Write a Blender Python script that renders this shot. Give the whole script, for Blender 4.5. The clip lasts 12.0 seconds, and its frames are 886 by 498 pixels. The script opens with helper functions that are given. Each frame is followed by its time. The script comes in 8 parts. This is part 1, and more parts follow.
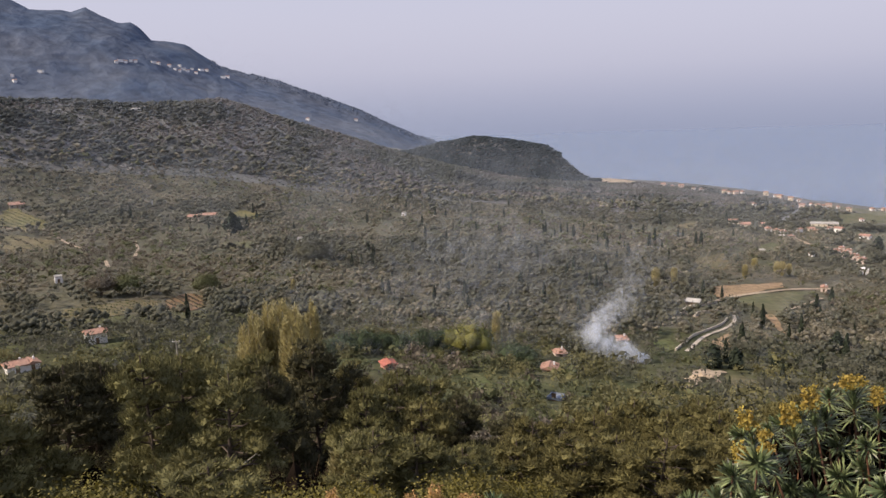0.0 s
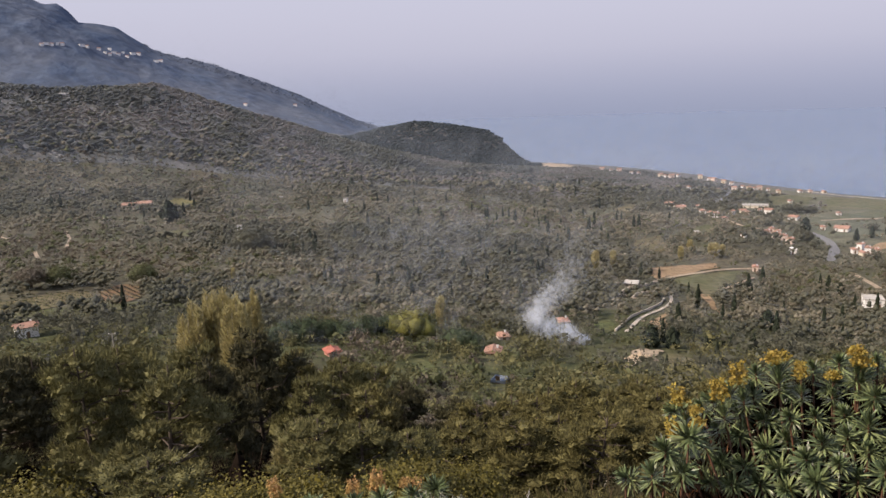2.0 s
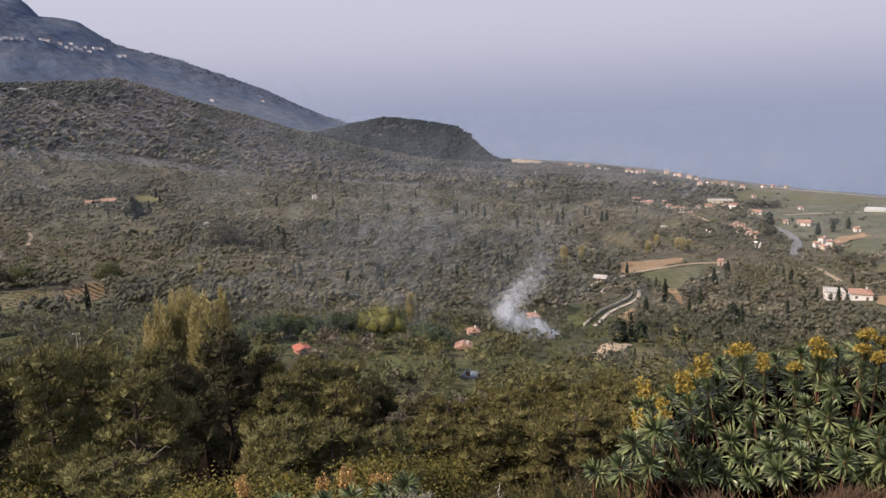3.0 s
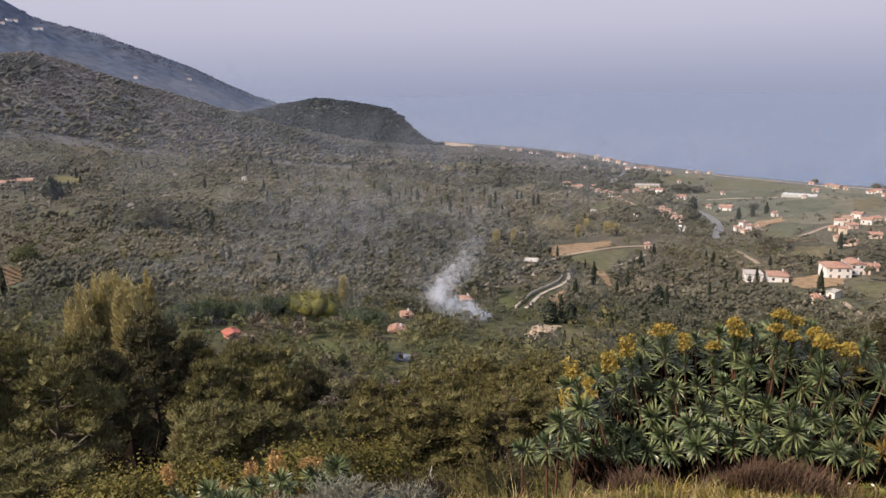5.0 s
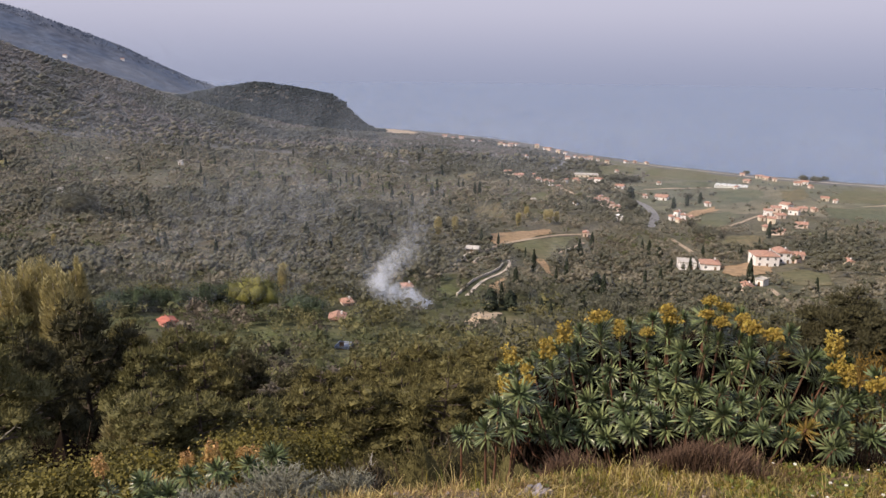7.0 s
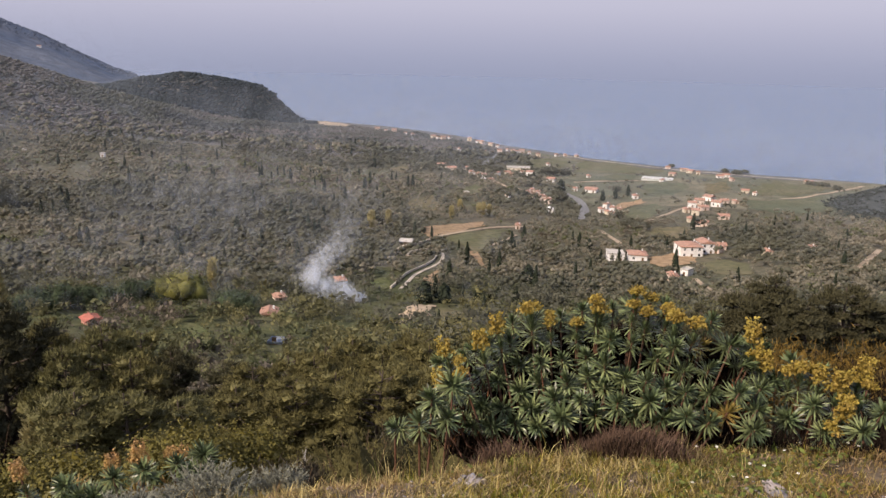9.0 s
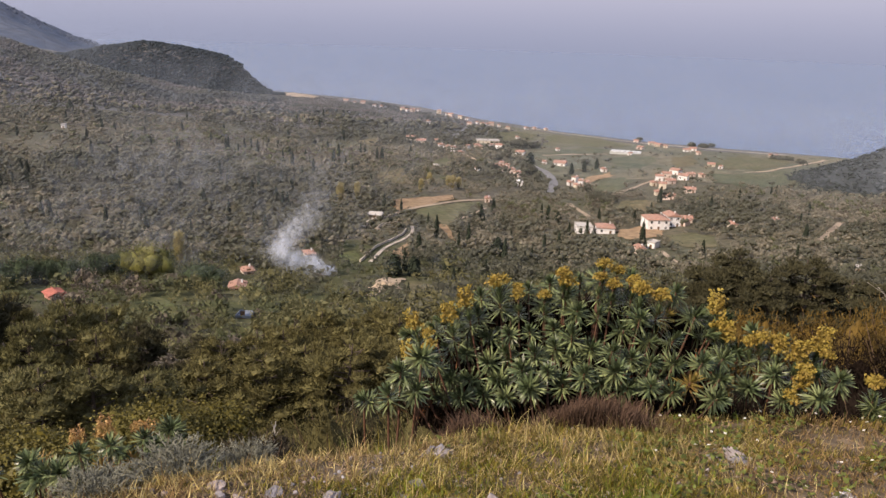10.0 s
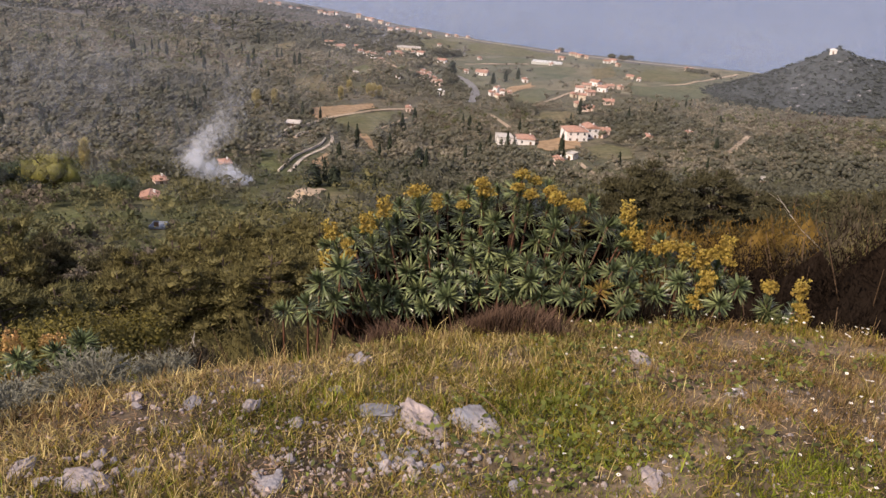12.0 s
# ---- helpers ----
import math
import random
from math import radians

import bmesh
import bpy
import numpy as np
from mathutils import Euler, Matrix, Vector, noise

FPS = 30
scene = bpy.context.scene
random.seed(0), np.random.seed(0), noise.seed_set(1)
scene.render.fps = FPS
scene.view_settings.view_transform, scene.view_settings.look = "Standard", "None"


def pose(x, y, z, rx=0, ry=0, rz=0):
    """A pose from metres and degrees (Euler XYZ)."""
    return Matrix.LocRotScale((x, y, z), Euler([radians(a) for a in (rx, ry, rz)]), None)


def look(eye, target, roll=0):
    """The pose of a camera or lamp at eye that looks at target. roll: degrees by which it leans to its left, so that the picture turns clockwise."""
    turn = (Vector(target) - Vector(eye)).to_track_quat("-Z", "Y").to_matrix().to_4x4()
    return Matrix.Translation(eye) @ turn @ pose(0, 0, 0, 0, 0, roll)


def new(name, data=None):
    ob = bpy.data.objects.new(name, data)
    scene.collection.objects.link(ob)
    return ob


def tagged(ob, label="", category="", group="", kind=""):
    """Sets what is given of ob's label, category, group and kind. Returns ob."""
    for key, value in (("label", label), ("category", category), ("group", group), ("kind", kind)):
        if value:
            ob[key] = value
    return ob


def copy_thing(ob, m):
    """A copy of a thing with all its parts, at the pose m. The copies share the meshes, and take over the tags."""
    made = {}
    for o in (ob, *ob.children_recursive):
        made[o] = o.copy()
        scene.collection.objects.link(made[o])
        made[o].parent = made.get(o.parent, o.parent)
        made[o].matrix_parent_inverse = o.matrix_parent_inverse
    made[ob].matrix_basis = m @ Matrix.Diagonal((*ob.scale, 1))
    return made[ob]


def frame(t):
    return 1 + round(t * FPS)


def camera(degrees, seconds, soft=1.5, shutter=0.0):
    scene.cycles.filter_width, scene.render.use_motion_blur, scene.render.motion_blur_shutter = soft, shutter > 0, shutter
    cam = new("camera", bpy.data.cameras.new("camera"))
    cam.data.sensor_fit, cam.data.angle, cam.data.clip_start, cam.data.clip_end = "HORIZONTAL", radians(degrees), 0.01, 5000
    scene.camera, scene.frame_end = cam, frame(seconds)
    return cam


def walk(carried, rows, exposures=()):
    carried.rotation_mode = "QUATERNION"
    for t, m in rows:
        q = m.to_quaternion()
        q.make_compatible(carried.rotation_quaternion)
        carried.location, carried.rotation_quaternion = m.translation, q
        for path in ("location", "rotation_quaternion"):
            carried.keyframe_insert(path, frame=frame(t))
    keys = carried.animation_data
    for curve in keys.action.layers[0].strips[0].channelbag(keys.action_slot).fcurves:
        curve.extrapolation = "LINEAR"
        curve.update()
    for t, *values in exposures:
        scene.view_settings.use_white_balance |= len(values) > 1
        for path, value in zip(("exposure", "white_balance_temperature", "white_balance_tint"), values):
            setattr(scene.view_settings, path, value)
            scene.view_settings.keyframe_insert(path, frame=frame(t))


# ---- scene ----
cam = camera(60.23, 12.0, soft=1.5)
PATH = [
    (0, pose(-0.053, 0.028, 120, 80.26, 0, -0.00) @ pose(0, 0, 0, 0, 0, -2.00)),
    (0.5, pose(-0.044, 0.023, 120, 79.44, 0, -0.45) @ pose(0, 0, 0, 0, 0, -2.27)),
    (1, pose(-0.040, 0.021, 120, 79.03, 0, -1.82) @ pose(0, 0, 0, 0, 0, -2.20)),
    (1.5, pose(-0.035, 0.019, 120, 79.02, 0, -3.16) @ pose(0, 0, 0, 0, 0, -2.17)),
    (2, pose(-0.031, 0.016, 120, 79.03, 0, -4.31) @ pose(0, 0, 0, 0, 0, -2.04)),
    (2.5, pose(-0.026, 0.014, 120, 78.92, 0, -5.44) @ pose(0, 0, 0, 0, 0, -1.95)),
    (3, pose(-0.024, 0.013, 120, 78.67, 0, -6.61) @ pose(0, 0, 0, 0, 0, -1.96)),
    (4.8, pose(-0.014, 0.008, 120, 76.98, 0, -11.33) @ pose(0, 0, 0, 0, 0, -0.71)),
    (5, pose(-0.013, 0.007, 120, 77.28, 0, -11.70) @ pose(0, 0, 0, 0, 0, -0.82)),
    (5.5, pose(-0.012, 0.006, 120, 77.42, 0, -12.39) @ pose(0, 0, 0, 0, 0, -0.40)),
    (6, pose(-0.010, 0.006, 120, 77.11, 0, -13.58) @ pose(0, 0, 0, 0, 0, -0.05)),
    (6.5, pose(-0.009, 0.005, 120, 76.66, 0, -14.89) @ pose(0, 0, 0, 0, 0, -0.05)),
    (7, pose(-0.008, 0.004, 120, 76.32, 0, -16.20) @ pose(0, 0, 0, 0, 0, 0.47)),
    (9, pose(-0.002, 0.001, 120, 75.86, 0, -21.33) @ pose(0, 0, 0, 0, 0, 1.28)),
    (9.5, pose(0.001, -0.000, 120, 75.51, 0, -22.61) @ pose(0, 0, 0, 0, 0, 1.35)),
    (10, pose(0.003, -0.002, 120, 73.91, 0, -23.75) @ pose(0, 0, 0, 0, 0, 1.83)),
    (10.5, pose(0.006, -0.003, 120, 71.63, 0, -25.36) @ pose(0, 0, 0, 0, 0, 3.18)),
    (11, pose(0.008, -0.004, 120, 69.59, 0, -27.25) @ pose(0, 0, 0, 0, 0, 3.89)),
    (11.5, pose(0.011, -0.006, 120, 68.01, 0, -28.90) @ pose(0, 0, 0, 0, 0, 4.11)),
    (12, pose(0.013, -0.007, 120, 67.52, 0, -30.37) @ pose(0, 0, 0, 0, 0, 4.07)),
]
walk(cam, PATH, [(0, 0.15, 6520, 13), (5, 0.15, 6520, 14), (9.5, 0.14, 6560, 15), (11, 0.2, 6750, 18), (12, 0.17, 6800, 19)])

# ---- light ----
SUN_AZ, SUN_EL = 256.0, 38.0     # degrees clockwise from +y, and above the horizon
sky_world = bpy.data.worlds.new("hazy_sky")
sky_world.use_nodes = True
scene.world = sky_world
wn, wl = sky_world.node_tree.nodes, sky_world.node_tree.links
wn.clear()
w_out = wn.new("ShaderNodeOutputWorld")
w_bg = wn.new("ShaderNodeBackground")
w_sky = wn.new("ShaderNodeTexSky")
w_sky.sky_type = "NISHITA"
w_sky.sun_disc = False
w_sky.sun_elevation = radians(SUN_EL)
w_sky.sun_rotation = radians(SUN_AZ)
w_sky.air_density, w_sky.dust_density, w_sky.ozone_density = 1.0, 5.0, 2.0
w_co = wn.new("ShaderNodeTexCoord")
w_sep = wn.new("ShaderNodeSeparateXYZ")
w_ramp = wn.new("ShaderNodeValToRGB")      # the spring haze: lavender grey, bluer low over the sea
w_ramp.color_ramp.interpolation = "B_SPLINE"
el = w_ramp.color_ramp.elements
el[0].position, el[0].color = 0.0, (0.3, 0.35, 0.49, 1)
el[1].position, el[1].color = 1.0, (0.41, 0.465, 0.645, 1)
for p, c in ((0.1236, (0.315, 0.352, 0.482, 1)), (0.2, (0.39, 0.42, 0.552, 1)), (0.291, (0.53, 0.535, 0.655, 1)), (0.436, (0.6, 0.6, 0.71, 1)), (0.909, (0.5, 0.54, 0.69, 1))):
    e = el.new(p)
    e.color = c
w_map = wn.new("ShaderNodeMath")
w_map.operation = "MULTIPLY_ADD"
w_map.inputs[1].default_value, w_map.inputs[2].default_value = 1.8182, 0.1818
w_mix = wn.new("ShaderNodeMix")
w_mix.data_type = "RGBA"
w_mix.inputs[0].default_value = 0.88
wl.new(w_co.outputs["Generated"], w_sep.inputs[0])
wl.new(w_sep.outputs["Z"], w_map.inputs[0])
wl.new(w_map.outputs[0], w_ramp.inputs[0])
wl.new(w_sky.outputs[0], w_mix.inputs[6])
w_gain = wn.new("ShaderNodeVectorMath")
w_gain.operation = "SCALE"
w_gain.inputs["Scale"].default_value = 10.0
wl.new(w_ramp.outputs[0], w_gain.inputs[0])
wl.new(w_gain.outputs[0], w_mix.inputs[7])
wl.new(w_mix.outputs[2], w_bg.inputs[0])
w_bg.inputs[1].default_value = 0.1
wl.new(w_bg.outputs[0], w_out.inputs[0])

sun_data = bpy.data.lights.new("sun", "SUN")
sun_data.energy, sun_data.angle, sun_data.color = 5.0, radians(0.8), (1.0, 0.87, 0.7)
sun = new("sun", sun_data)
sa, se = radians(SUN_AZ), radians(SUN_EL)
sun.matrix_world = look((300 * math.sin(sa) * math.cos(se), 300 * math.cos(sa) * math.cos(se), 300 * math.sin(se) + 120), (0, 0, 120))


# ---- materials ----
def material(name, base, rough=0.85, vary=0.35, scale=1.0, second=None, second_scale=None, bump=0.0, bump_scale=None,
             per="object", spec=0.25, metal=0.0, through_light=0.0, mix_pos=0.5, mix_soft=0.15, spread=0.22):
    """A surface: base colour with a second tone in stains, light and dark grain, fine relief."""
    m = bpy.data.materials.new(name)
    m.use_nodes = True
    n, l = m.node_tree.nodes, m.node_tree.links
    b = n["Principled BSDF"]
    b.inputs["Roughness"].default_value = rough
    b.inputs["Specular IOR Level"].default_value = spec
    b.inputs["Metallic"].default_value = metal
    co = n.new("ShaderNodeTexCoord")
    src = co.outputs["Object"]
    if per == "world":
        geo_pos = n.new("ShaderNodeNewGeometry")
        src = geo_pos.outputs["Position"]

    def noise_tex(sc, detail=4.0):
        t = n.new("ShaderNodeTexNoise")
        t.inputs["Scale"].default_value, t.inputs["Detail"].default_value = sc, detail
        l.new(src, t.inputs["Vector"])
        return t.outputs["Fac"]

    def mix(kind, fac, a, c):
        x = n.new("ShaderNodeMix")
        x.data_type, x.blend_type = "RGBA", kind
        for socket, value in ((x.inputs[0], fac), (x.inputs[6], a), (x.inputs[7], c)):
            if hasattr(value, "is_linked"):
                l.new(value, socket)
            else:
                socket.default_value = value if isinstance(value, float) else (*value, 1)
        return x.outputs[2]

    col = tuple(base)
    if second:
        r = n.new("ShaderNodeMapRange")
        r.inputs[1].default_value, r.inputs[2].default_value = mix_pos - mix_soft, mix_pos + mix_soft
        l.new(noise_tex(second_scale or scale * 0.2, 5.0), r.inputs[0])
        col = mix("MIX", r.outputs[0], col, tuple(second))
    g = n.new("ShaderNodeMapRange")
    g.inputs[3].default_value, g.inputs[4].default_value = 1 - vary, 1 + vary
    g.inputs[1].default_value, g.inputs[2].default_value = 0.3, 0.7
    l.new(noise_tex(scale), g.inputs[0])
    gc = n.new("ShaderNodeCombineColor")
    for i in range(3):
        l.new(g.outputs[0], gc.inputs[i])
    col = mix("MULTIPLY", 1.0, col, gc.outputs[0])
    if per in ("island", "piece"):
        geo = n.new("ShaderNodeNewGeometry") if per == "island" else n.new("ShaderNodeObjectInfo")
        rr = n.new("ShaderNodeMapRange")
        rr.inputs[3].default_value, rr.inputs[4].default_value = 1 - spread, 1 + spread
        l.new(geo.outputs["Random Per Island" if per == "island" else "Random"], rr.inputs[0])
        rc = n.new("ShaderNodeCombineColor")
        for i in range(3):
            l.new(rr.outputs[0], rc.inputs[i])
        col = mix("MULTIPLY", 1.0, col, rc.outputs[0])
    if hasattr(col, "is_linked"):
        l.new(col, b.inputs["Base Color"])
    else:
        b.inputs["Base Color"].default_value = (*col, 1)
    if bump:
        bp = n.new("ShaderNodeBump")
        bp.inputs["Strength"].default_value = bump
        bp.inputs["Distance"].default_value = 0.3 / (bump_scale or scale)
        l.new(noise_tex(bump_scale or scale * 2, 6.0), bp.inputs["Height"])
        l.new(bp.outputs[0], b.inputs["Normal"])
    if through_light:
        tr = n.new("ShaderNodeBsdfTranslucent")
        if hasattr(col, "is_linked"):
            l.new(col, tr.inputs[0])
        else:
            tr.inputs[0].default_value = (*col, 1)
        ms = n.new("ShaderNodeMixShader")
        ms.inputs[0].default_value = through_light
        l.new(b.outputs[0], ms.inputs[1])
        l.new(tr.outputs[0], ms.inputs[2])
        l.new(ms.outputs[0], n["Material Output"].inputs[0])
    return m


M = {
    "earth": material("hillside_earth", (0.118, 0.104, 0.072), 0.95, 0.4, 0.35, (0.09, 0.09, 0.055), 0.02, 0.3, 0.6, per="world"),
    # earth brown greyed: distance haze is part of this base colour
    "far_earth": material("haze_tinted_earth", (0.14, 0.135, 0.13), 0.95, 0.3, 0.2, (0.115, 0.118, 0.112), 0.012, 0.3, 0.6, per="world"),
    "olive": material("olive_leaf", (0.25, 0.226, 0.168), 0.8, 0.32, 0.6, (0.17, 0.157, 0.115), 0.02, 0.6, 1.3, per="island", spread=0.15, through_light=0.34),
    "valley_leaf": material("valley_leaf", (0.165, 0.152, 0.07), 0.75, 0.4, 0.8, (0.115, 0.115, 0.054), 0.04, 0.6, 1.8, per="island", through_light=0.28),
    "dark": material("evergreen_leaf", (0.125, 0.122, 0.086), 0.8, 0.32, 0.6, (0.092, 0.095, 0.07), 0.02, 0.6, 1.3, per="island", spread=0.15, through_light=0.28),
    "brown": material("bare_scrub", (0.165, 0.138, 0.105), 0.85, 0.45, 0.9, (0.11, 0.096, 0.07), 0.03, 0.9, 1.3, per="island", through_light=0.25),
    "lime": material("spring_leaf", (0.125, 0.13, 0.062), 0.8, 0.45, 0.9, (0.098, 0.108, 0.052), 0.04, 0.9, 1.3, per="island", through_light=0.25),
    # leaf green greyed and paled, with distance haze in the colour
    "far_wood": material("haze_tinted_wood", (0.14, 0.15, 0.148), 0.9, 0.2, 0.4, (0.115, 0.127, 0.125), 0.014, 0.3, 0.6, per="island", spread=0.06, through_light=0.5, mix_soft=0.08),
    # the blue in this dark green stands for distance haze
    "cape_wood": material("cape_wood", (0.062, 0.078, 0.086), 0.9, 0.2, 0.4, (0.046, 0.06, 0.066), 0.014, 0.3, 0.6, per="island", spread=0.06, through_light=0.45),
    "knoll": material("hill_scrub_leaf", (0.05, 0.058, 0.054), 0.9, 0.3, 0.4, per="island", spread=0.15),
    # scrub brown paled to grey to carry distance haze
    "far_scrub": material("haze_tinted_scrub", (0.235, 0.22, 0.212), 0.9, 0.2, 0.4, (0.165, 0.174, 0.152), 0.01, 0.3, 0.6, per="island", spread=0.06, through_light=0.5, mix_soft=0.08),
    "cypress": material("cypress_leaf", (0.03, 0.04, 0.024), 0.75, 0.4, 0.5, per="island"),
    "pine": material("pine_needles", (0.138, 0.136, 0.054), 0.7, 0.4, 0.5, (0.16, 0.136, 0.062), 0.12, per="island", spread=0.4, spec=0.15, through_light=0.14),
    "pine_mid": material("olive_pine_needles", (0.126, 0.118, 0.045), 0.7, 0.4, 0.5, (0.145, 0.118, 0.052), 0.12, per="island", spread=0.45, spec=0.12, through_light=0.14),
    "pine_dark": material("dark_pine_needles", (0.058, 0.058, 0.03), 0.65, 0.35, 0.5, (0.075, 0.062, 0.034), 0.2, per="island", spec=0.12, through_light=0.1),
    "bark": material("grey_brown_bark", (0.085, 0.066, 0.052), 0.9, 0.45, 6.0, bump=0.5, bump_scale=20),
    "dead_wood": material("bleached_dead_wood", (0.36, 0.33, 0.29), 0.85, 0.3, 8.0, bump=0.3, bump_scale=30),
}


# ---- mesh helpers ----
def mesh_of(name, verts, faces, mat, smooth=False):
    """A mesh from arrays: faces is an (n, 3) or (n, 4) array."""
    me = bpy.data.meshes.new(name)
    verts, faces = np.asarray(verts, np.float32), np.asarray(faces, np.int32)
    n, k = faces.shape
    me.vertices.add(len(verts))
    me.vertices.foreach_set("co", verts.ravel())
    me.loops.add(n * k)
    me.loops.foreach_set("vertex_index", faces.ravel())
    me.polygons.add(n)
    me.polygons.foreach_set("loop_start", np.arange(0, n * k, k, dtype=np.int32))
    me.polygons.foreach_set("use_smooth", np.full(n, smooth))
    me.update(calc_edges=True)
    if mat:
        me.materials.append(mat)
    return me


def thing(name, label, category, at=(0, 0, 0), group="", kind="", turn=0.0):
    ob = new(name)
    ob.empty_display_size = 0.1
    ob.matrix_basis = pose(*at, 0, 0, turn)
    return tagged(ob, label, category, group, kind)


def part(name, bm, mat, parent=None, label="", smooth=False):
    """Links a bmesh (or a finished mesh) as one mesh object under its parent."""
    if isinstance(bm, bpy.types.Mesh):
        me = bm
    else:
        me = bpy.data.meshes.new(name)
        bmesh.ops.recalc_face_normals(bm, faces=bm.faces)
        bm.to_mesh(me)
        bm.free()
        if smooth:
            me.shade_smooth()
        me.materials.append(mat)
    ob = new(name, me)
    ob.parent = parent
    return tagged(ob, label)


def box_into(bm, size, m=None, bevel=0.0):
    made = bmesh.ops.create_cube(bm, size=1.0, matrix=(m or Matrix()) @ Matrix.Diagonal((*size, 1)))
    if bevel:
        edges = list({e for v in made["verts"] for e in v.link_edges})
        bmesh.ops.bevel(bm, geom=edges, offset=bevel, segments=1, affect="EDGES")
    return bm


def boxed(size, m=None, bevel=0.0):
    return box_into(bmesh.new(), size, m, bevel)


def tube(points, radii, sides=6):
    """A tapered limb along points."""
    pts = [Vector(p) for p in points]
    vs, fs = [], []
    for i, p in enumerate(pts):
        d = (pts[min(i + 1, len(pts) - 1)] - pts[max(i - 1, 0)]).normalized()
        u = d.orthogonal().normalized()
        w = d.cross(u)
        for k in range(sides):
            a = 2 * math.pi * k / sides
            vs.append(p + (u * math.cos(a) + w * math.sin(a)) * radii[i])
        if i:
            for k in range(sides):
                o, q = (i - 1) * sides, i * sides
                fs.append((o + k, o + (k + 1) % sides, q + (k + 1) % sides, q + k))
    return np.array(vs), np.array(fs)


def joined(pieces):
    vs, fs, o = [], [], 0
    for v, f in pieces:
        vs.append(np.asarray(v))
        fs.append(np.asarray(f) + o)
        o += len(v)
    return np.concatenate(vs), np.concatenate(fs)


def cards(rng, centres, size, aspect=1.0, up=0.0, out=None, outward=0.0):
    """Small leaf faces, one at each centre, turned at random (leaning towards 'out' if given)."""
    n = len(centres)
    a = rng.normal(size=(n, 3))
    if out is not None:
        a = a * (1 - outward) + out * outward * 1.7
    a /= np.linalg.norm(a, axis=1)[:, None] + 1e-9
    b = rng.normal(size=(n, 3))
    b[:, 2] += up
    b -= a * (a * b).sum(1)[:, None]
    b /= np.linalg.norm(b, axis=1)[:, None] + 1e-9
    c = np.cross(a, b)
    s = (size * rng.uniform(0.6, 1.4, n))[:, None] / 2
    k = rng.uniform(0.15, 0.75, (n, 1))
    v = np.stack([centres - b * s * aspect, centres + c * s * k * 1.6, centres + b * s * aspect * 1.1, centres - c * s * (1 - 0.4 * k)], 1)
    return v.reshape(-1, 3), np.arange(4 * n).reshape(n, 4)


def needles(rng, roots, dirs, length, width):
    """Slender triangles from each root along its direction."""
    n = len(roots)
    d = dirs / (np.linalg.norm(dirs, axis=1)[:, None] + 1e-9)
    s = np.cross(d, rng.normal(size=(n, 3)))
    s /= np.linalg.norm(s, axis=1)[:, None] + 1e-9
    l = (length * rng.uniform(0.7, 1.25, n))[:, None]
    v = np.stack([roots - s * width / 2, roots + s * width / 2, roots + d * l], 1)
    return v.reshape(-1, 3), np.arange(3 * n).reshape(n, 3)


def more_materials():
    sea_m = bpy.data.materials.new("sea_water")
    sea_m.use_nodes = True
    n, l = sea_m.node_tree.nodes, sea_m.node_tree.links
    b = n["Principled BSDF"]
    b.inputs["Base Color"].default_value = (0.085, 0.137, 0.23, 1)
    b.inputs["Specular IOR Level"].default_value = 0.3
    b.inputs["Roughness"].default_value = 0.22
    b.inputs["IOR"].default_value = 1.33
    co = n.new("ShaderNodeTexCoord")
    t = n.new("ShaderNodeTexNoise")
    t.inputs["Scale"].default_value, t.inputs["Detail"].default_value = 0.08, 6.0
    bp = n.new("ShaderNodeBump")
    bp.inputs["Strength"].default_value, bp.inputs["Distance"].default_value = 0.35, 1.5
    l.new(co.outputs["Object"], t.inputs["Vector"])
    l.new(t.outputs["Fac"], bp.inputs["Height"])
    l.new(bp.outputs[0], b.inputs["Normal"])
    M["sea"] = sea_m
    # distance haze is put into the mountain's blue-grey base colour
    M["mountain"] = material("haze_tinted_mountain", (0.075, 0.1, 0.15), 1.0, 0.25, 0.03, (0.11, 0.125, 0.16), 0.006, 0.8, 0.03, per="world", spec=0.0)


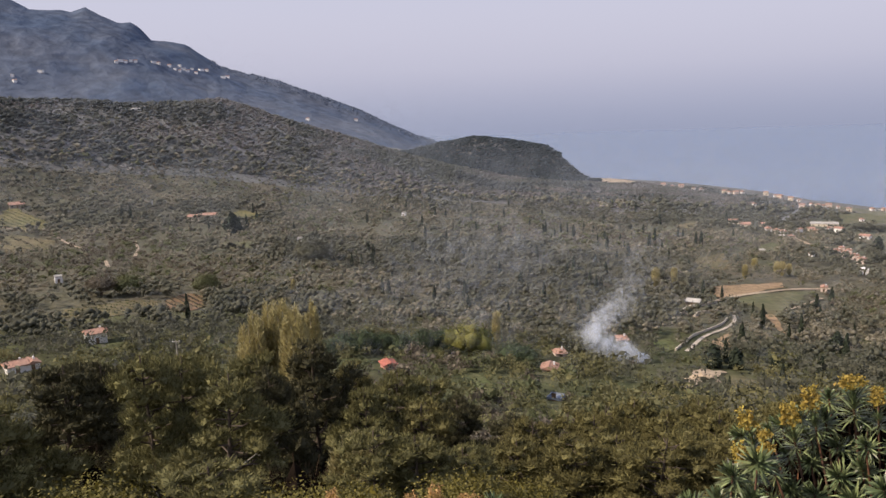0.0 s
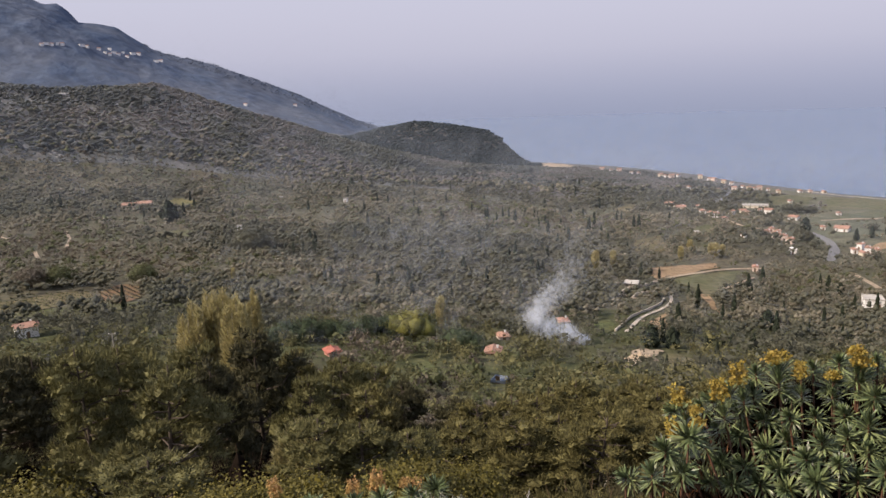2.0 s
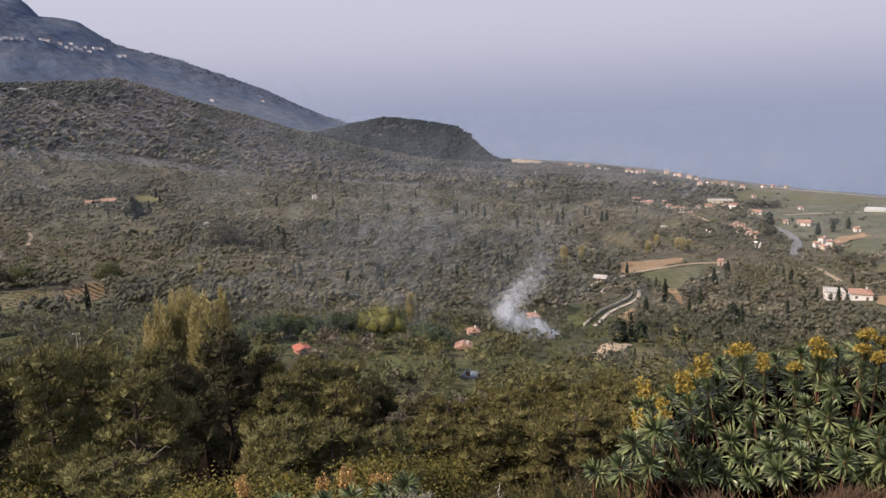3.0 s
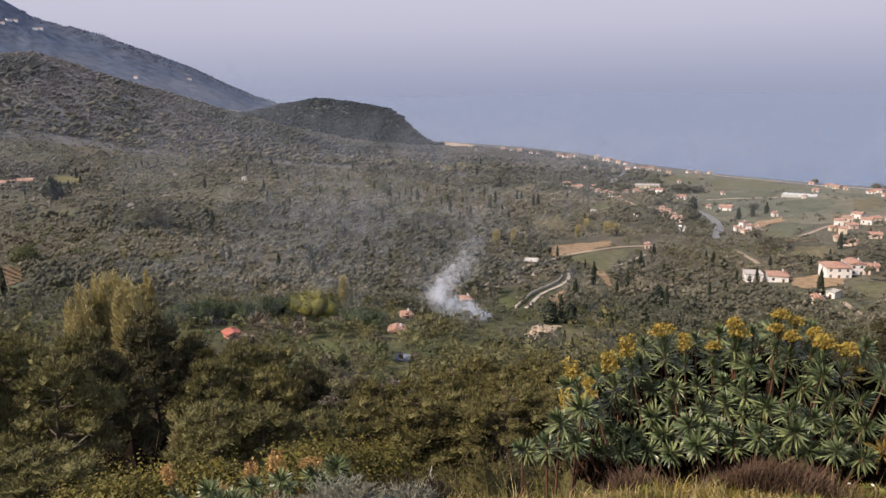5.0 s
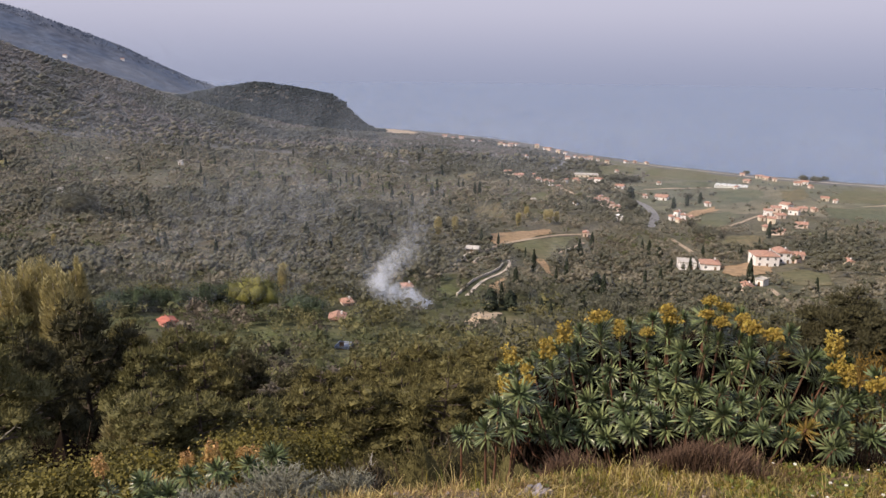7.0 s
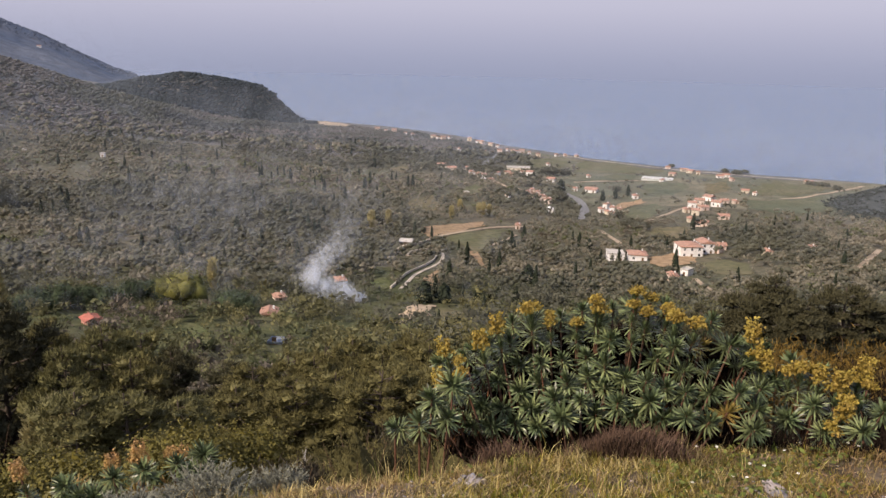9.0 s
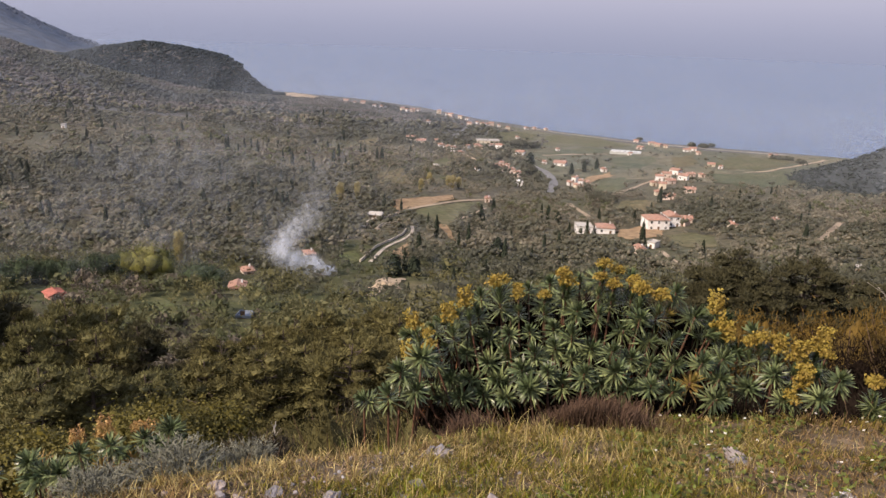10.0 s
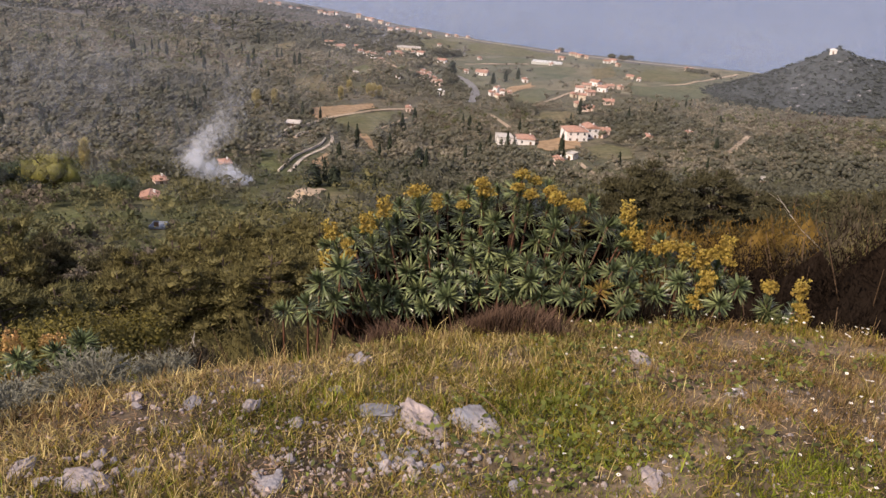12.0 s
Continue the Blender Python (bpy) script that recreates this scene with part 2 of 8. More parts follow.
more_materials()
M.update({
    "ochre": material("ochre_soil", (0.34, 0.23, 0.135), 0.95, 0.25, 0.3, (0.27, 0.19, 0.11), 0.05, 0.3, 0.8, per="world"),
    "pale_dirt": material("pale_dirt", (0.43, 0.34, 0.245), 0.95, 0.3, 0.4, (0.32, 0.255, 0.18), 0.1, 0.3, 1.0, per="world"),
    "meadow": material("meadow_grass", (0.1, 0.105, 0.052), 0.95, 0.3, 0.3, (0.135, 0.122, 0.07), 0.04, 0.3, 1.0, per="world"),
    "crop": material("crop_green", (0.085, 0.098, 0.058), 0.95, 0.25, 0.25, (0.12, 0.12, 0.07), 0.03, 0.2, 1.0, per="world"),
    "dry_grass": material("dry_grass", (0.165, 0.135, 0.075), 0.95, 0.35, 0.3, (0.11, 0.1, 0.05), 0.05, 0.3, 1.0, per="world"),
    "yellow_field": material("yellow_green_field", (0.17, 0.145, 0.058), 0.95, 0.3, 0.3, (0.13, 0.125, 0.05), 0.06, 0.2, 1.0, per="world"),
    "red_soil": material("vineyard_soil", (0.21, 0.125, 0.075), 0.95, 0.25, 0.4, (0.15, 0.12, 0.06), 0.15, 0.2, 1.0, per="world"),
    "plain": material("coastal_plain_grass", (0.112, 0.116, 0.078), 0.95, 0.25, 0.08, (0.165, 0.15, 0.1), 0.012, 0.2, 0.5, per="world", mix_pos=0.53, mix_soft=0.08),
    "lush": material("lush_grass", (0.088, 0.106, 0.038), 0.95, 0.4, 0.6, (0.105, 0.105, 0.045), 0.1, 0.3, 1.0, per="world"),
    "pale_wall": material("pale_stone_lane", (0.6, 0.53, 0.44), 0.95, 0.3, 0.8, (0.42, 0.36, 0.28), 0.2, 0.4, 2.0, per="world"),
    "sand": material("beach_sand", (0.5, 0.45, 0.39), 0.95, 0.25, 0.1, (0.38, 0.34, 0.29), 0.03, per="world"),
    "asphalt": material("worn_asphalt", (0.16, 0.16, 0.165), 0.9, 0.15, 0.5, (0.2, 0.2, 0.2), 0.05, per="world"),
    "white": material("whitewash", (0.82, 0.8, 0.79), 0.85, 0.06, 0.6, (0.72, 0.69, 0.66), 0.25),
    "pink": material("pinkish_plaster", (0.7, 0.58, 0.5), 0.9, 0.1, 0.6, (0.6, 0.48, 0.41), 0.25),
    "cream": material("cream_plaster", (0.66, 0.58, 0.46), 0.9, 0.1, 0.6, (0.55, 0.48, 0.38), 0.25),
    "stone": material("field_stone_wall", (0.3, 0.26, 0.21), 0.95, 0.35, 1.6, (0.22, 0.19, 0.16), 0.6, 0.5, 3.0),
    "terracotta": material("terracotta_tiles", (0.42, 0.235, 0.17), 0.85, 0.25, 1.2, (0.33, 0.215, 0.165), 0.4, 0.6, 4.0),
    "red_tile": material("red_tiles", (0.42, 0.14, 0.1), 0.85, 0.25, 1.2, (0.34, 0.13, 0.1), 0.4, 0.6, 4.0),
    "red_wall": material("reddish_plaster", (0.5, 0.25, 0.2), 0.9, 0.1, 0.6, (0.42, 0.22, 0.18), 0.25),
    "concrete": material("pale_concrete", (0.5, 0.47, 0.43), 0.9, 0.15, 0.8, (0.4, 0.38, 0.35), 0.3),
    "plastic": material("greenhouse_plastic", (0.62, 0.63, 0.6), 0.4, 0.08, 0.5),
    "panel": material("blue_grey_sheet_roof", (0.2, 0.23, 0.28), 0.7, 0.12, 1.0),
    "window": material("dark_window_glass", (0.03, 0.035, 0.04), 0.15, 0.1, 1.0, spec=0.5),
    "shutter": material("painted_wood_door", (0.16, 0.1, 0.06), 0.6, 0.2, 3.0),
    "limestone": material("white_limestone", (0.5, 0.47, 0.43), 0.9, 0.3, 0.5, (0.3, 0.29, 0.27), 0.2, 0.7, 1.0),
    "yellow_leaf": material("yellow_green_leaf", (0.15, 0.142, 0.036), 0.7, 0.4, 0.4, (0.085, 0.095, 0.028), 0.12, per="island", spread=0.35, through_light=0.2),
    "hedge": material("deep_green_leaf", (0.052, 0.074, 0.036), 0.75, 0.4, 0.4, (0.068, 0.085, 0.043), 0.1, per="island", through_light=0.15),
    "poplar": material("pale_poplar_twigs", (0.46, 0.4, 0.2), 0.8, 0.3, 0.3, (0.35, 0.31, 0.15), 0.2, per="island", spread=0.3, through_light=0.25),
})
M.update({
    "lookout": material("lookout_soil", (0.055, 0.04, 0.023), 0.95, 0.5, 18.0, (0.185, 0.142, 0.094), 3.0, 0.6, 40.0, per="world"),
    "rubble": material("stone_rubble", (0.3, 0.3, 0.32), 0.9, 0.3, 20.0, (0.3, 0.22, 0.18), 2.0, per="island"),
    "green": material("green_grass", (0.145, 0.172, 0.018), 0.55, 0.3, 3.0, per="island", spread=0.75, through_light=0.25),
    "olive_grass": material("olive_grass", (0.2, 0.162, 0.026), 0.55, 0.3, 3.0, per="island", spread=0.7, through_light=0.22),
    "straw": material("straw_grass", (0.45, 0.365, 0.16), 0.7, 0.2, 3.0, per="island", spread=0.65, through_light=0.3),
    "russet": material("russet_grass", (0.235, 0.155, 0.068), 0.7, 0.2, 3.0, per="island", spread=0.6, through_light=0.25),
    "weed": material("weed_leaf", (0.115, 0.135, 0.03), 0.55, 0.2, 4.0, per="island", spread=0.6, through_light=0.2),
    "petal": material("daisy_petal", (0.8, 0.79, 0.74), 0.6, 0.05, 10.0),
    "flower": material("spurge_flower", (0.38, 0.295, 0.06), 0.6, 0.3, 25.0, (0.3, 0.2, 0.05), 9.0, per="island", through_light=0.25),
    "spurge": material("spurge_leaf", (0.066, 0.098, 0.046), 0.36, 0.35, 9.0, (0.145, 0.165, 0.07), 3.0, per="island", spread=0.8, spec=0.36, through_light=0.05),
    "spurge_old": material("yellowed_spurge_leaf", (0.28, 0.25, 0.06), 0.5, 0.3, 9.0, (0.26, 0.15, 0.05), 6.0, per="island", through_light=0.2),
    "stem": material("spurge_stem", (0.1, 0.045, 0.025), 0.7, 0.3, 20.0, (0.13, 0.075, 0.05), 6.0),
    "stem_dry": material("dry_stem", (0.13, 0.085, 0.05), 0.8, 0.2, 20.0),
    "heath": material("dry_heath_twig", (0.075, 0.047, 0.032), 0.9, 0.25, 12.0, (0.125, 0.08, 0.055), 3.0, per="island", spec=0.08),
    "silver": material("silver_grey_twig", (0.25, 0.25, 0.19), 0.8, 0.2, 12.0, (0.18, 0.175, 0.135), 3.0, per="island"),
    "mastic": material("mastic_leaf", (0.185, 0.155, 0.033), 0.6, 0.4, 2.0, (0.11, 0.098, 0.027), 0.8, per="island", through_light=0.2),
    "ochre_leaf": material("ochre_leaf", (0.17, 0.108, 0.026), 0.65, 0.35, 2.0, (0.055, 0.046, 0.022), 0.45, per="island", spec=0.1, through_light=0.2),
    "dark_twig": material("dark_twig", (0.056, 0.047, 0.035), 0.9, 0.3, 2.0, (0.095, 0.08, 0.05), 0.8, per="island", spec=0.05),
    # brown taken down to near-black: shade among the twigs is in the colour
    "shade_brown_twig": material("shade_brown_twig", (0.018, 0.0125, 0.009), 0.95, 0.3, 2.0, (0.013, 0.01, 0.008), 0.5, per="island", spec=0.0),
})
M["withered"] = material("withered_spurge_leaf", (0.22, 0.085, 0.03), 0.7, 0.3, 9.0, (0.12, 0.06, 0.03), 6.0, per="island", through_light=0.15)
M["hill_rock"] = material("rocky_maquis", (0.05, 0.057, 0.058), 0.95, 0.35, 0.3, (0.2, 0.2, 0.205), 0.16, 0.8, 0.4, per="world", mix_pos=0.67, mix_soft=0.03)
M["lookout_stone"] = material("weathered_stone", (0.36, 0.3, 0.275), 0.92, 0.35, 14.0, (0.2, 0.21, 0.235), 6.0, 0.9, 40.0, per="world")
# ridge trees lightened to blue-grey, the haze being in their colour
M["ridge_wood"] = material("haze_tinted_ridge_wood", (0.13, 0.155, 0.205), 1.0, 0.25, 0.03, spec=0.0)
M["flower_old"] = material("fading_spurge_flower", (0.45, 0.27, 0.12), 0.7, 0.3, 25.0, (0.42, 0.3, 0.1), 9.0, per="island", through_light=0.2)
M["scrub"] = material("slope_scrub_leaf", (0.075, 0.075, 0.035), 0.7, 0.35, 1.0, (0.1, 0.085, 0.042), 0.3, per="island", through_light=0.15)
M["valley"] = material("valley_floor_grass", (0.066, 0.074, 0.03), 0.95, 0.35, 0.3, (0.09, 0.085, 0.042), 0.03, 0.3, 0.8, per="world")
M["litter"] = material("dry_plant_litter", (0.42, 0.31, 0.19), 0.9, 0.3, 8.0, (0.24, 0.15, 0.09), 2.0, per="island")


scene.cycles.transparent_max_bounces = 96


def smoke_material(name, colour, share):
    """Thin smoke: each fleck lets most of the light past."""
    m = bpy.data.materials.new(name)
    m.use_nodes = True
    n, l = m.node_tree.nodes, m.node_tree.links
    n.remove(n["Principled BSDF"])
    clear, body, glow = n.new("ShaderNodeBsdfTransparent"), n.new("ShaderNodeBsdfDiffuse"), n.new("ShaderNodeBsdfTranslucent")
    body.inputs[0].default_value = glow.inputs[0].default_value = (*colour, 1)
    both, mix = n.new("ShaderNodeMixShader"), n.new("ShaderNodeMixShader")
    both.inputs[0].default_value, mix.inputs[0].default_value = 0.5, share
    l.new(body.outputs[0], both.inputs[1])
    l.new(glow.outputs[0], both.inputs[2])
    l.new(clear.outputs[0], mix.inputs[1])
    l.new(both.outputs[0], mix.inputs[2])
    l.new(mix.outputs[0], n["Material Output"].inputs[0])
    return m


M["smoke"] = smoke_material("white_smoke", (0.88, 0.92, 0.98), 0.042)
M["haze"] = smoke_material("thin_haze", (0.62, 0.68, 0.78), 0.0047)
M["smoke_veil"] = smoke_material("thin_smoke", (0.7, 0.75, 0.85), 0.018)


# ---- the lie of the land ----
def ramp01(x, a, b):
    t = np.clip((x - a) / (b - a), 0, 1)
    return t * t * (3 - 2 * t)


def value_noise(x, y, seed=0):
    xi, yi = np.floor(x).astype(np.int64), np.floor(y).astype(np.int64)
    fx, fy = x - xi, y - yi
    fx, fy = fx * fx * (3 - 2 * fx), fy * fy * (3 - 2 * fy)

    def h(i, j):
        n = (i * 374761393 + j * 668265263 + seed * 144269) & 0x7FFFFFFF
        n = ((n ^ (n >> 13)) * 1274126177) & 0x7FFFFFFF
        return ((n ^ (n >> 16)) & 0xFFFF) / 32767.5 - 1
    return ((h(xi, yi) * (1 - fx) + h(xi + 1, yi) * fx) * (1 - fy) + (h(xi, yi + 1) * (1 - fx) + h(xi + 1, yi + 1) * fx) * fy)


def fractal(x, y, octaves=4, seed=0):
    s, a, t = 0.0, 1.0, 0.0
    for o in range(octaves):
        s = s + a * value_noise(x * 2.03 ** o, y * 2.03 ** o, seed + o)
        t += a
        a *= 0.5
    return s / t


# heights of the valley floor along nine bearings from the lookout, at these distances
REACH = np.array([12, 60, 120, 220, 330, 500, 700, 1000, 1300])
BEARINGS = {
    -40: (111, 92, 74, 57, 53, 57, 70, 75, 80),
    -25: (111, 90, 70, 56, 50, 49, 52, 60, 65),
    -10: (111, 88, 68, 53, 44, 41, 39, 42, 50),
    0: (111, 86, 66, 48, 38, 35, 34, 31, 34),
    10: (111, 86, 66, 46, 35, 27, 22, 20, 6),
    20: (111, 87, 67, 45, 32, 22, 19, 9, 3),
    30: (111, 90, 68, 43, 28, 15, 9, 4, 2),
    40: (112, 93, 72, 47, 32, 19, 10, 4, 2),
    52: (113, 97, 80, 53, 39, 26, 14, 5, 2),
    70: (114, 102, 92, 65, 50, 38, 30, 10, 2),
}
KNOLL = (541.0, 365.0)                # the rocky hill by the sea


def shore(az):
    return np.interp(az, [-15, -5, 0, 5, 11, 17, 22, 26, 32, 38, 44, 52, 60, 75],
                     [5000, 3600, 2600, 1900, 1440, 1318, 1185, 1055, 950, 900, 888, 895, 780, 600])


def height(x, y):
    x, y = np.asarray(x, float), np.asarray(y, float)
    r = np.hypot(x, y) + 1e-6
    az = np.degrees(np.arctan2(x, y))
    keys = np.array(sorted(BEARINGS))
    rows = np.array([BEARINGS[k] for k in keys], float)
    cols = np.stack([np.interp(r, REACH, row) for row in rows])
    pos = np.clip(np.interp(az, keys, np.arange(len(keys))), 0, len(keys) - 1.0001)
    i = pos.astype(int)
    t = pos - i
    z = np.take_along_axis(cols, i[None], 0)[0] * (1 - t) + np.take_along_axis(cols, i[None] + 1, 0)[0] * t
    # the wooded hill across the valley
    top = np.interp(az, [-45, -29, -25, -21.6, -15.6, -11.3, -6.5, -2.4, 0.9, 4, 8], [168, 158, 154, 148, 153, 126, 96, 67, 44, 26, 0])
    ridge = 1130 + 3 * az
    rise = np.maximum(top - z, 0)
    z = z + rise * np.where(r < ridge, np.exp(-((r - ridge) / 230) ** 2), np.exp(-((r - ridge) / 180) ** 2))
    # the cape
    top = np.interp(az, [-6, -2, 0, 2.6, 6, 8.9, 11.3, 13], [40, 54, 68, 77, 66, 49, 18, 2])
    z = z + np.maximum(top - z, 0) * np.exp(-((r - 1590) / 170) ** 2)
    # the mountain
    low = np.interp(az, [-45, -28, -22, -18, -14, -10, -5.6, -1.8, 1, 4], [8.6, 7.6, 6.6, 5.0, 3.2, 2.0, 0.3, -1.5, -2.0, -3.0])
    crest = np.interp(az, [-45, -30, -28, -27.05, -25.1, -24.6, -23.7, -22.75, -21.75, -20.97, -20.47, -19.8, -18.45, -17.54, -16.3, -15.4, -14.3, -11.2, -5.6, -1.8, 1, 4], [9.2, 8.9, 8.26, 7.68, 7.74, 7.61, 7.98, 7.44, 6.91, 6.96, 6.6, 5.8, 5.75, 5.56, 4.6, 4.0, 3.72, 2.9, 0.68, -1.3, -1.9, -3.0])
    top = 120 + 2600 * np.tan(np.radians(low + (crest - low) * ramp01(r, 2380, 2600)))
    z = z + np.maximum(top - z, 0) * ramp01(r, 1550, 2600) * (1 - 0.5 * ramp01(r, 2600, 4000))
    # the rocky hill by the sea
    d = np.hypot(x - KNOLL[0], (y - KNOLL[1]) * 0.9)
    z = z + 41 * np.clip(1 - d / 92, 0, 1) ** 1.35 + 26 * np.clip(1 - np.hypot(x - KNOLL[0] - 90, y - KNOLL[1] + 50) / 90, 0, 1)
    # uneven ground
    far = ramp01(r, 60, 400)
    z = z + far * (4.0 * fractal(x / 90, y / 90, 4, 3) * np.clip((r - 60) / 700, 0.3, 1.0)) + ramp01(r, 1700, 2300) * (1 - 0.8 * np.exp(-((r - 2600) / 160) ** 2)) * (16 * fractal(x / 300, y / 300, 5, 9) + ramp01(-az, 13, 18) * 34 * (0.45 - np.abs(fractal(x / 210, y / 210, 4, 19))))
    # the sea shore
    inland = shore(az) - r
    z = np.where(inland < 60, np.minimum(z, np.maximum(1.2 + inland * 0.045, -12)) * (1 - ramp01(inland, 20, 60)) + z * ramp01(inland, 20, 60), z)
    # the lookout: a grassy top that breaks off to the slope
    edge = np.interp(az, [-40, 0, 10, 20, 34, 45, 57, 70, 110], [2.6, 2.75, 2.95, 3.25, 3.9, 4.3, 4.6, 4.9, 5.2])
    brow = np.interp(az, [-40, 0, 12, 20, 34, 45, 57, 70], [118.35, 118.35, 118.22, 118.1, 117.93, 117.92, 118.0, 118.05])
    inner = 118.42 + (brow - 118.42) * np.clip(r / edge, 0, 1) ** 1.6 + 0.02 * fractal(x * 2.2, y * 2.2, 3, 21)
    drop = brow + (z - brow) * ramp01(r, edge * 0.96, 13.0) ** 0.62 + 0.1 * ramp01(r, 4, 12) * fractal(x / 1.5, y / 1.5, 3, 5)
    z = np.where(r < edge * 0.96, inner, np.where(r < 13, drop, z))
    # behind the lookout the hillside goes on up
    back = ramp01(np.abs(az - 20), 85, 150)
    return z * (1 - back) + back * (118.42 + 0.16 * np.maximum(r - 3, 0))


def ground_at(x, y):
    return float(height(np.array([x]), np.array([y]))[0])


def polar(az, r):
    """The place at that bearing (degrees) and distance from the lookout."""
    return r * math.sin(radians(az)), r * math.cos(radians(az))


def land_sheet(name, rings, azs, mat, label, category):
    a, r = np.meshgrid(np.radians(azs), rings)
    x, y = r * np.sin(a), r * np.cos(a)
    z = height(x, y)
    nr, na = x.shape
    i, j = np.meshgrid(np.arange(nr - 1), np.arange(na - 1), indexing="ij")
    o = i * na + j
    faces = np.stack([o, o + na, o + na + 1, o + 1], -1).reshape(-1, 4)
    ob = new(name, mesh_of(name, np.stack([x, y, z], -1).reshape(-1, 3), faces, mat, True))
    return tagged(ob, label, category, kind="structure")


azs = np.concatenate([np.arange(-180, -42, 6.0), np.arange(-42, 72, 0.3), np.arange(72, 181, 6.0)])
near_rings = np.concatenate([[0.004, 0.12], np.geomspace(0.25, 14, 70)])
mid_rings = np.geomspace(14, 1900, 210)
far_rings = np.geomspace(1900, 4900, 64)
lookout = land_sheet("lookout", near_rings, azs, M["lookout"], "grassy stony top of the lookout hill", "ground")
split_a, split_b = np.searchsorted(mid_rings, 95), np.searchsorted(mid_rings, 300)
slope = land_sheet("ground_slope", mid_rings[:split_a + 1], azs, M["earth"], "scrubby slope falling away below the lookout", "ground")
valley = land_sheet("ground_valley", mid_rings[split_a:split_b + 1], azs, M["valley"], "grassy valley floor between the trees", "ground")
split_c = np.searchsorted(mid_rings, 780)
ground = land_sheet("ground", mid_rings[split_b:split_c + 1], azs, M["earth"], "dry hillside ground with soil, grass and low scrub", "ground")
land_sheet("ground_far", mid_rings[split_c:], azs, M["far_earth"], "scrubby ground of the distant hills, greyed for haze", "ground")
mountain = land_sheet("mountain", far_rings, azs, M["mountain"], "wooded mountain above the coast, coloured blue-grey for haze", "mountain")

# the sea
sea_rings = np.geomspace(200, 4990, 40)
a, r = np.meshgrid(np.radians(np.arange(-180, 181, 3.0)), sea_rings)
o = (np.arange(39)[:, None] * 121 + np.arange(120)[None]).ravel()
sea = new("sea", mesh_of("sea", np.stack([r * np.sin(a), r * np.cos(a), 0 * r], -1).reshape(-1, 3), np.stack([o, o + 121, o + 122, o + 1], -1), M["sea"]))
tagged(sea, "calm blue-grey sea fading into spring haze", "sea", kind="structure")


# ---- woods and groves ----
def ico():
    bm = bmesh.new()
    bmesh.ops.create_icosphere(bm, subdivisions=1, radius=1.0)
    v, f = np.array([p.co[:] for p in bm.verts]), np.array([[q.index for q in p.verts] for p in bm.faces])
    bm.free()
    return v, f


ICO_V, ICO_F = ico()
OCT_V = np.array([(1, 0, 0), (0, 1, 0), (-1, 0, 0), (0, -1, 0), (0, 0, 1), (0, 0, -1)], float)
OCT_F = np.array([(0, 1, 4), (1, 2, 4), (2, 3, 4), (3, 0, 4), (1, 0, 5), (2, 1, 5), (3, 2, 5), (0, 3, 5)])


def crowns(rng, xs, ys, zs, hs, rs, n_leaf, leaf, lobes=4, squash=0.5, core=True, fill=0.86, coarse=False, outward=0.6, skirt=-0.15):
    """Many crowns as one array: uneven leafy lumps, with loose leaf faces round them."""
    n = len(xs)
    base = np.stack([xs, ys, zs], 1)
    lobe_dir = rng.normal(size=(n, lobes, 3))
    lobe_dir /= np.linalg.norm(lobe_dir, axis=2)[..., None]
    lobe_dir[..., 2] = np.abs(lobe_dir[..., 2]) * 0.9 + skirt
    half = np.stack([rs, rs, hs * squash], 1)[:, None, :]
    mid = base + np.stack([0 * hs, 0 * hs, hs * (1 - squash)], 1)
    lobe = mid[:, None, :] + lobe_dir * half * rng.uniform(0.35, 0.62, (n, lobes, 1))
    size = half * rng.uniform(0.38, 0.62, (n, lobes, 1)) * (1.25 if lobes < 4 else 1.0)
    which = rng.integers(0, lobes, (n, n_leaf))
    d = rng.normal(size=(n, n_leaf, 3))
    d /= np.linalg.norm(d, axis=2)[..., None]
    rows = np.arange(n)[:, None]
    c = lobe[rows, which] + d * size[rows, which] * rng.uniform(0.65, 1.22, (n, n_leaf, 1))
    v, f = cards(rng, c.reshape(-1, 3), np.repeat(leaf * rs / rs.mean(), n_leaf), out=d.reshape(-1, 3), outward=outward)
    pieces = [(v, np.concatenate([f[:, :3], f[:, [0, 2, 3]]]))]
    if core == "leafy":           # the shaded inside: fewer, larger leaves
        k = max(5, n_leaf // 7)
        which = rng.integers(0, lobes, (n, k))
        d = rng.normal(size=(n, k, 3))
        d /= np.linalg.norm(d, axis=2)[..., None]
        c = lobe[rows, which] + d * size[rows, which] * rng.uniform(0.3, 0.75, (n, k, 1))
        v, f = cards(rng, c.reshape(-1, 3), np.repeat(3.0 * leaf * rs / rs.mean(), k))
        pieces.append((v, np.concatenate([f[:, :3], f[:, [0, 2, 3]]])))
    elif core:
        lump_v, lump_f = (OCT_V * 1.15, OCT_F) if coarse else (ICO_V, ICO_F)
        k = len(lump_v)
        v = lobe[:, :, None, :] + lump_v[None, None] * size[:, :, None, :] * fill * rng.uniform(0.66, 1.28, (n, lobes, k, 1))
        pieces.append((v.reshape(-1, 3), (lump_f[None] + k * np.arange(n * lobes)[:, None, None]).reshape(-1, 3)))
    return joined(pieces)


def scatter(rng, r0, r1, cell, az0=-32.5, az1=63):
    n = int(math.pi * (r1 * r1 - r0 * r0) * (az1 - az0) / 360 / cell / cell)
    r = np.sqrt(rng.uniform(r0 * r0, r1 * r1, n))
    a = np.radians(rng.uniform(az0, az1, n))
    return r * np.sin(a), r * np.cos(a), r, np.degrees(a)


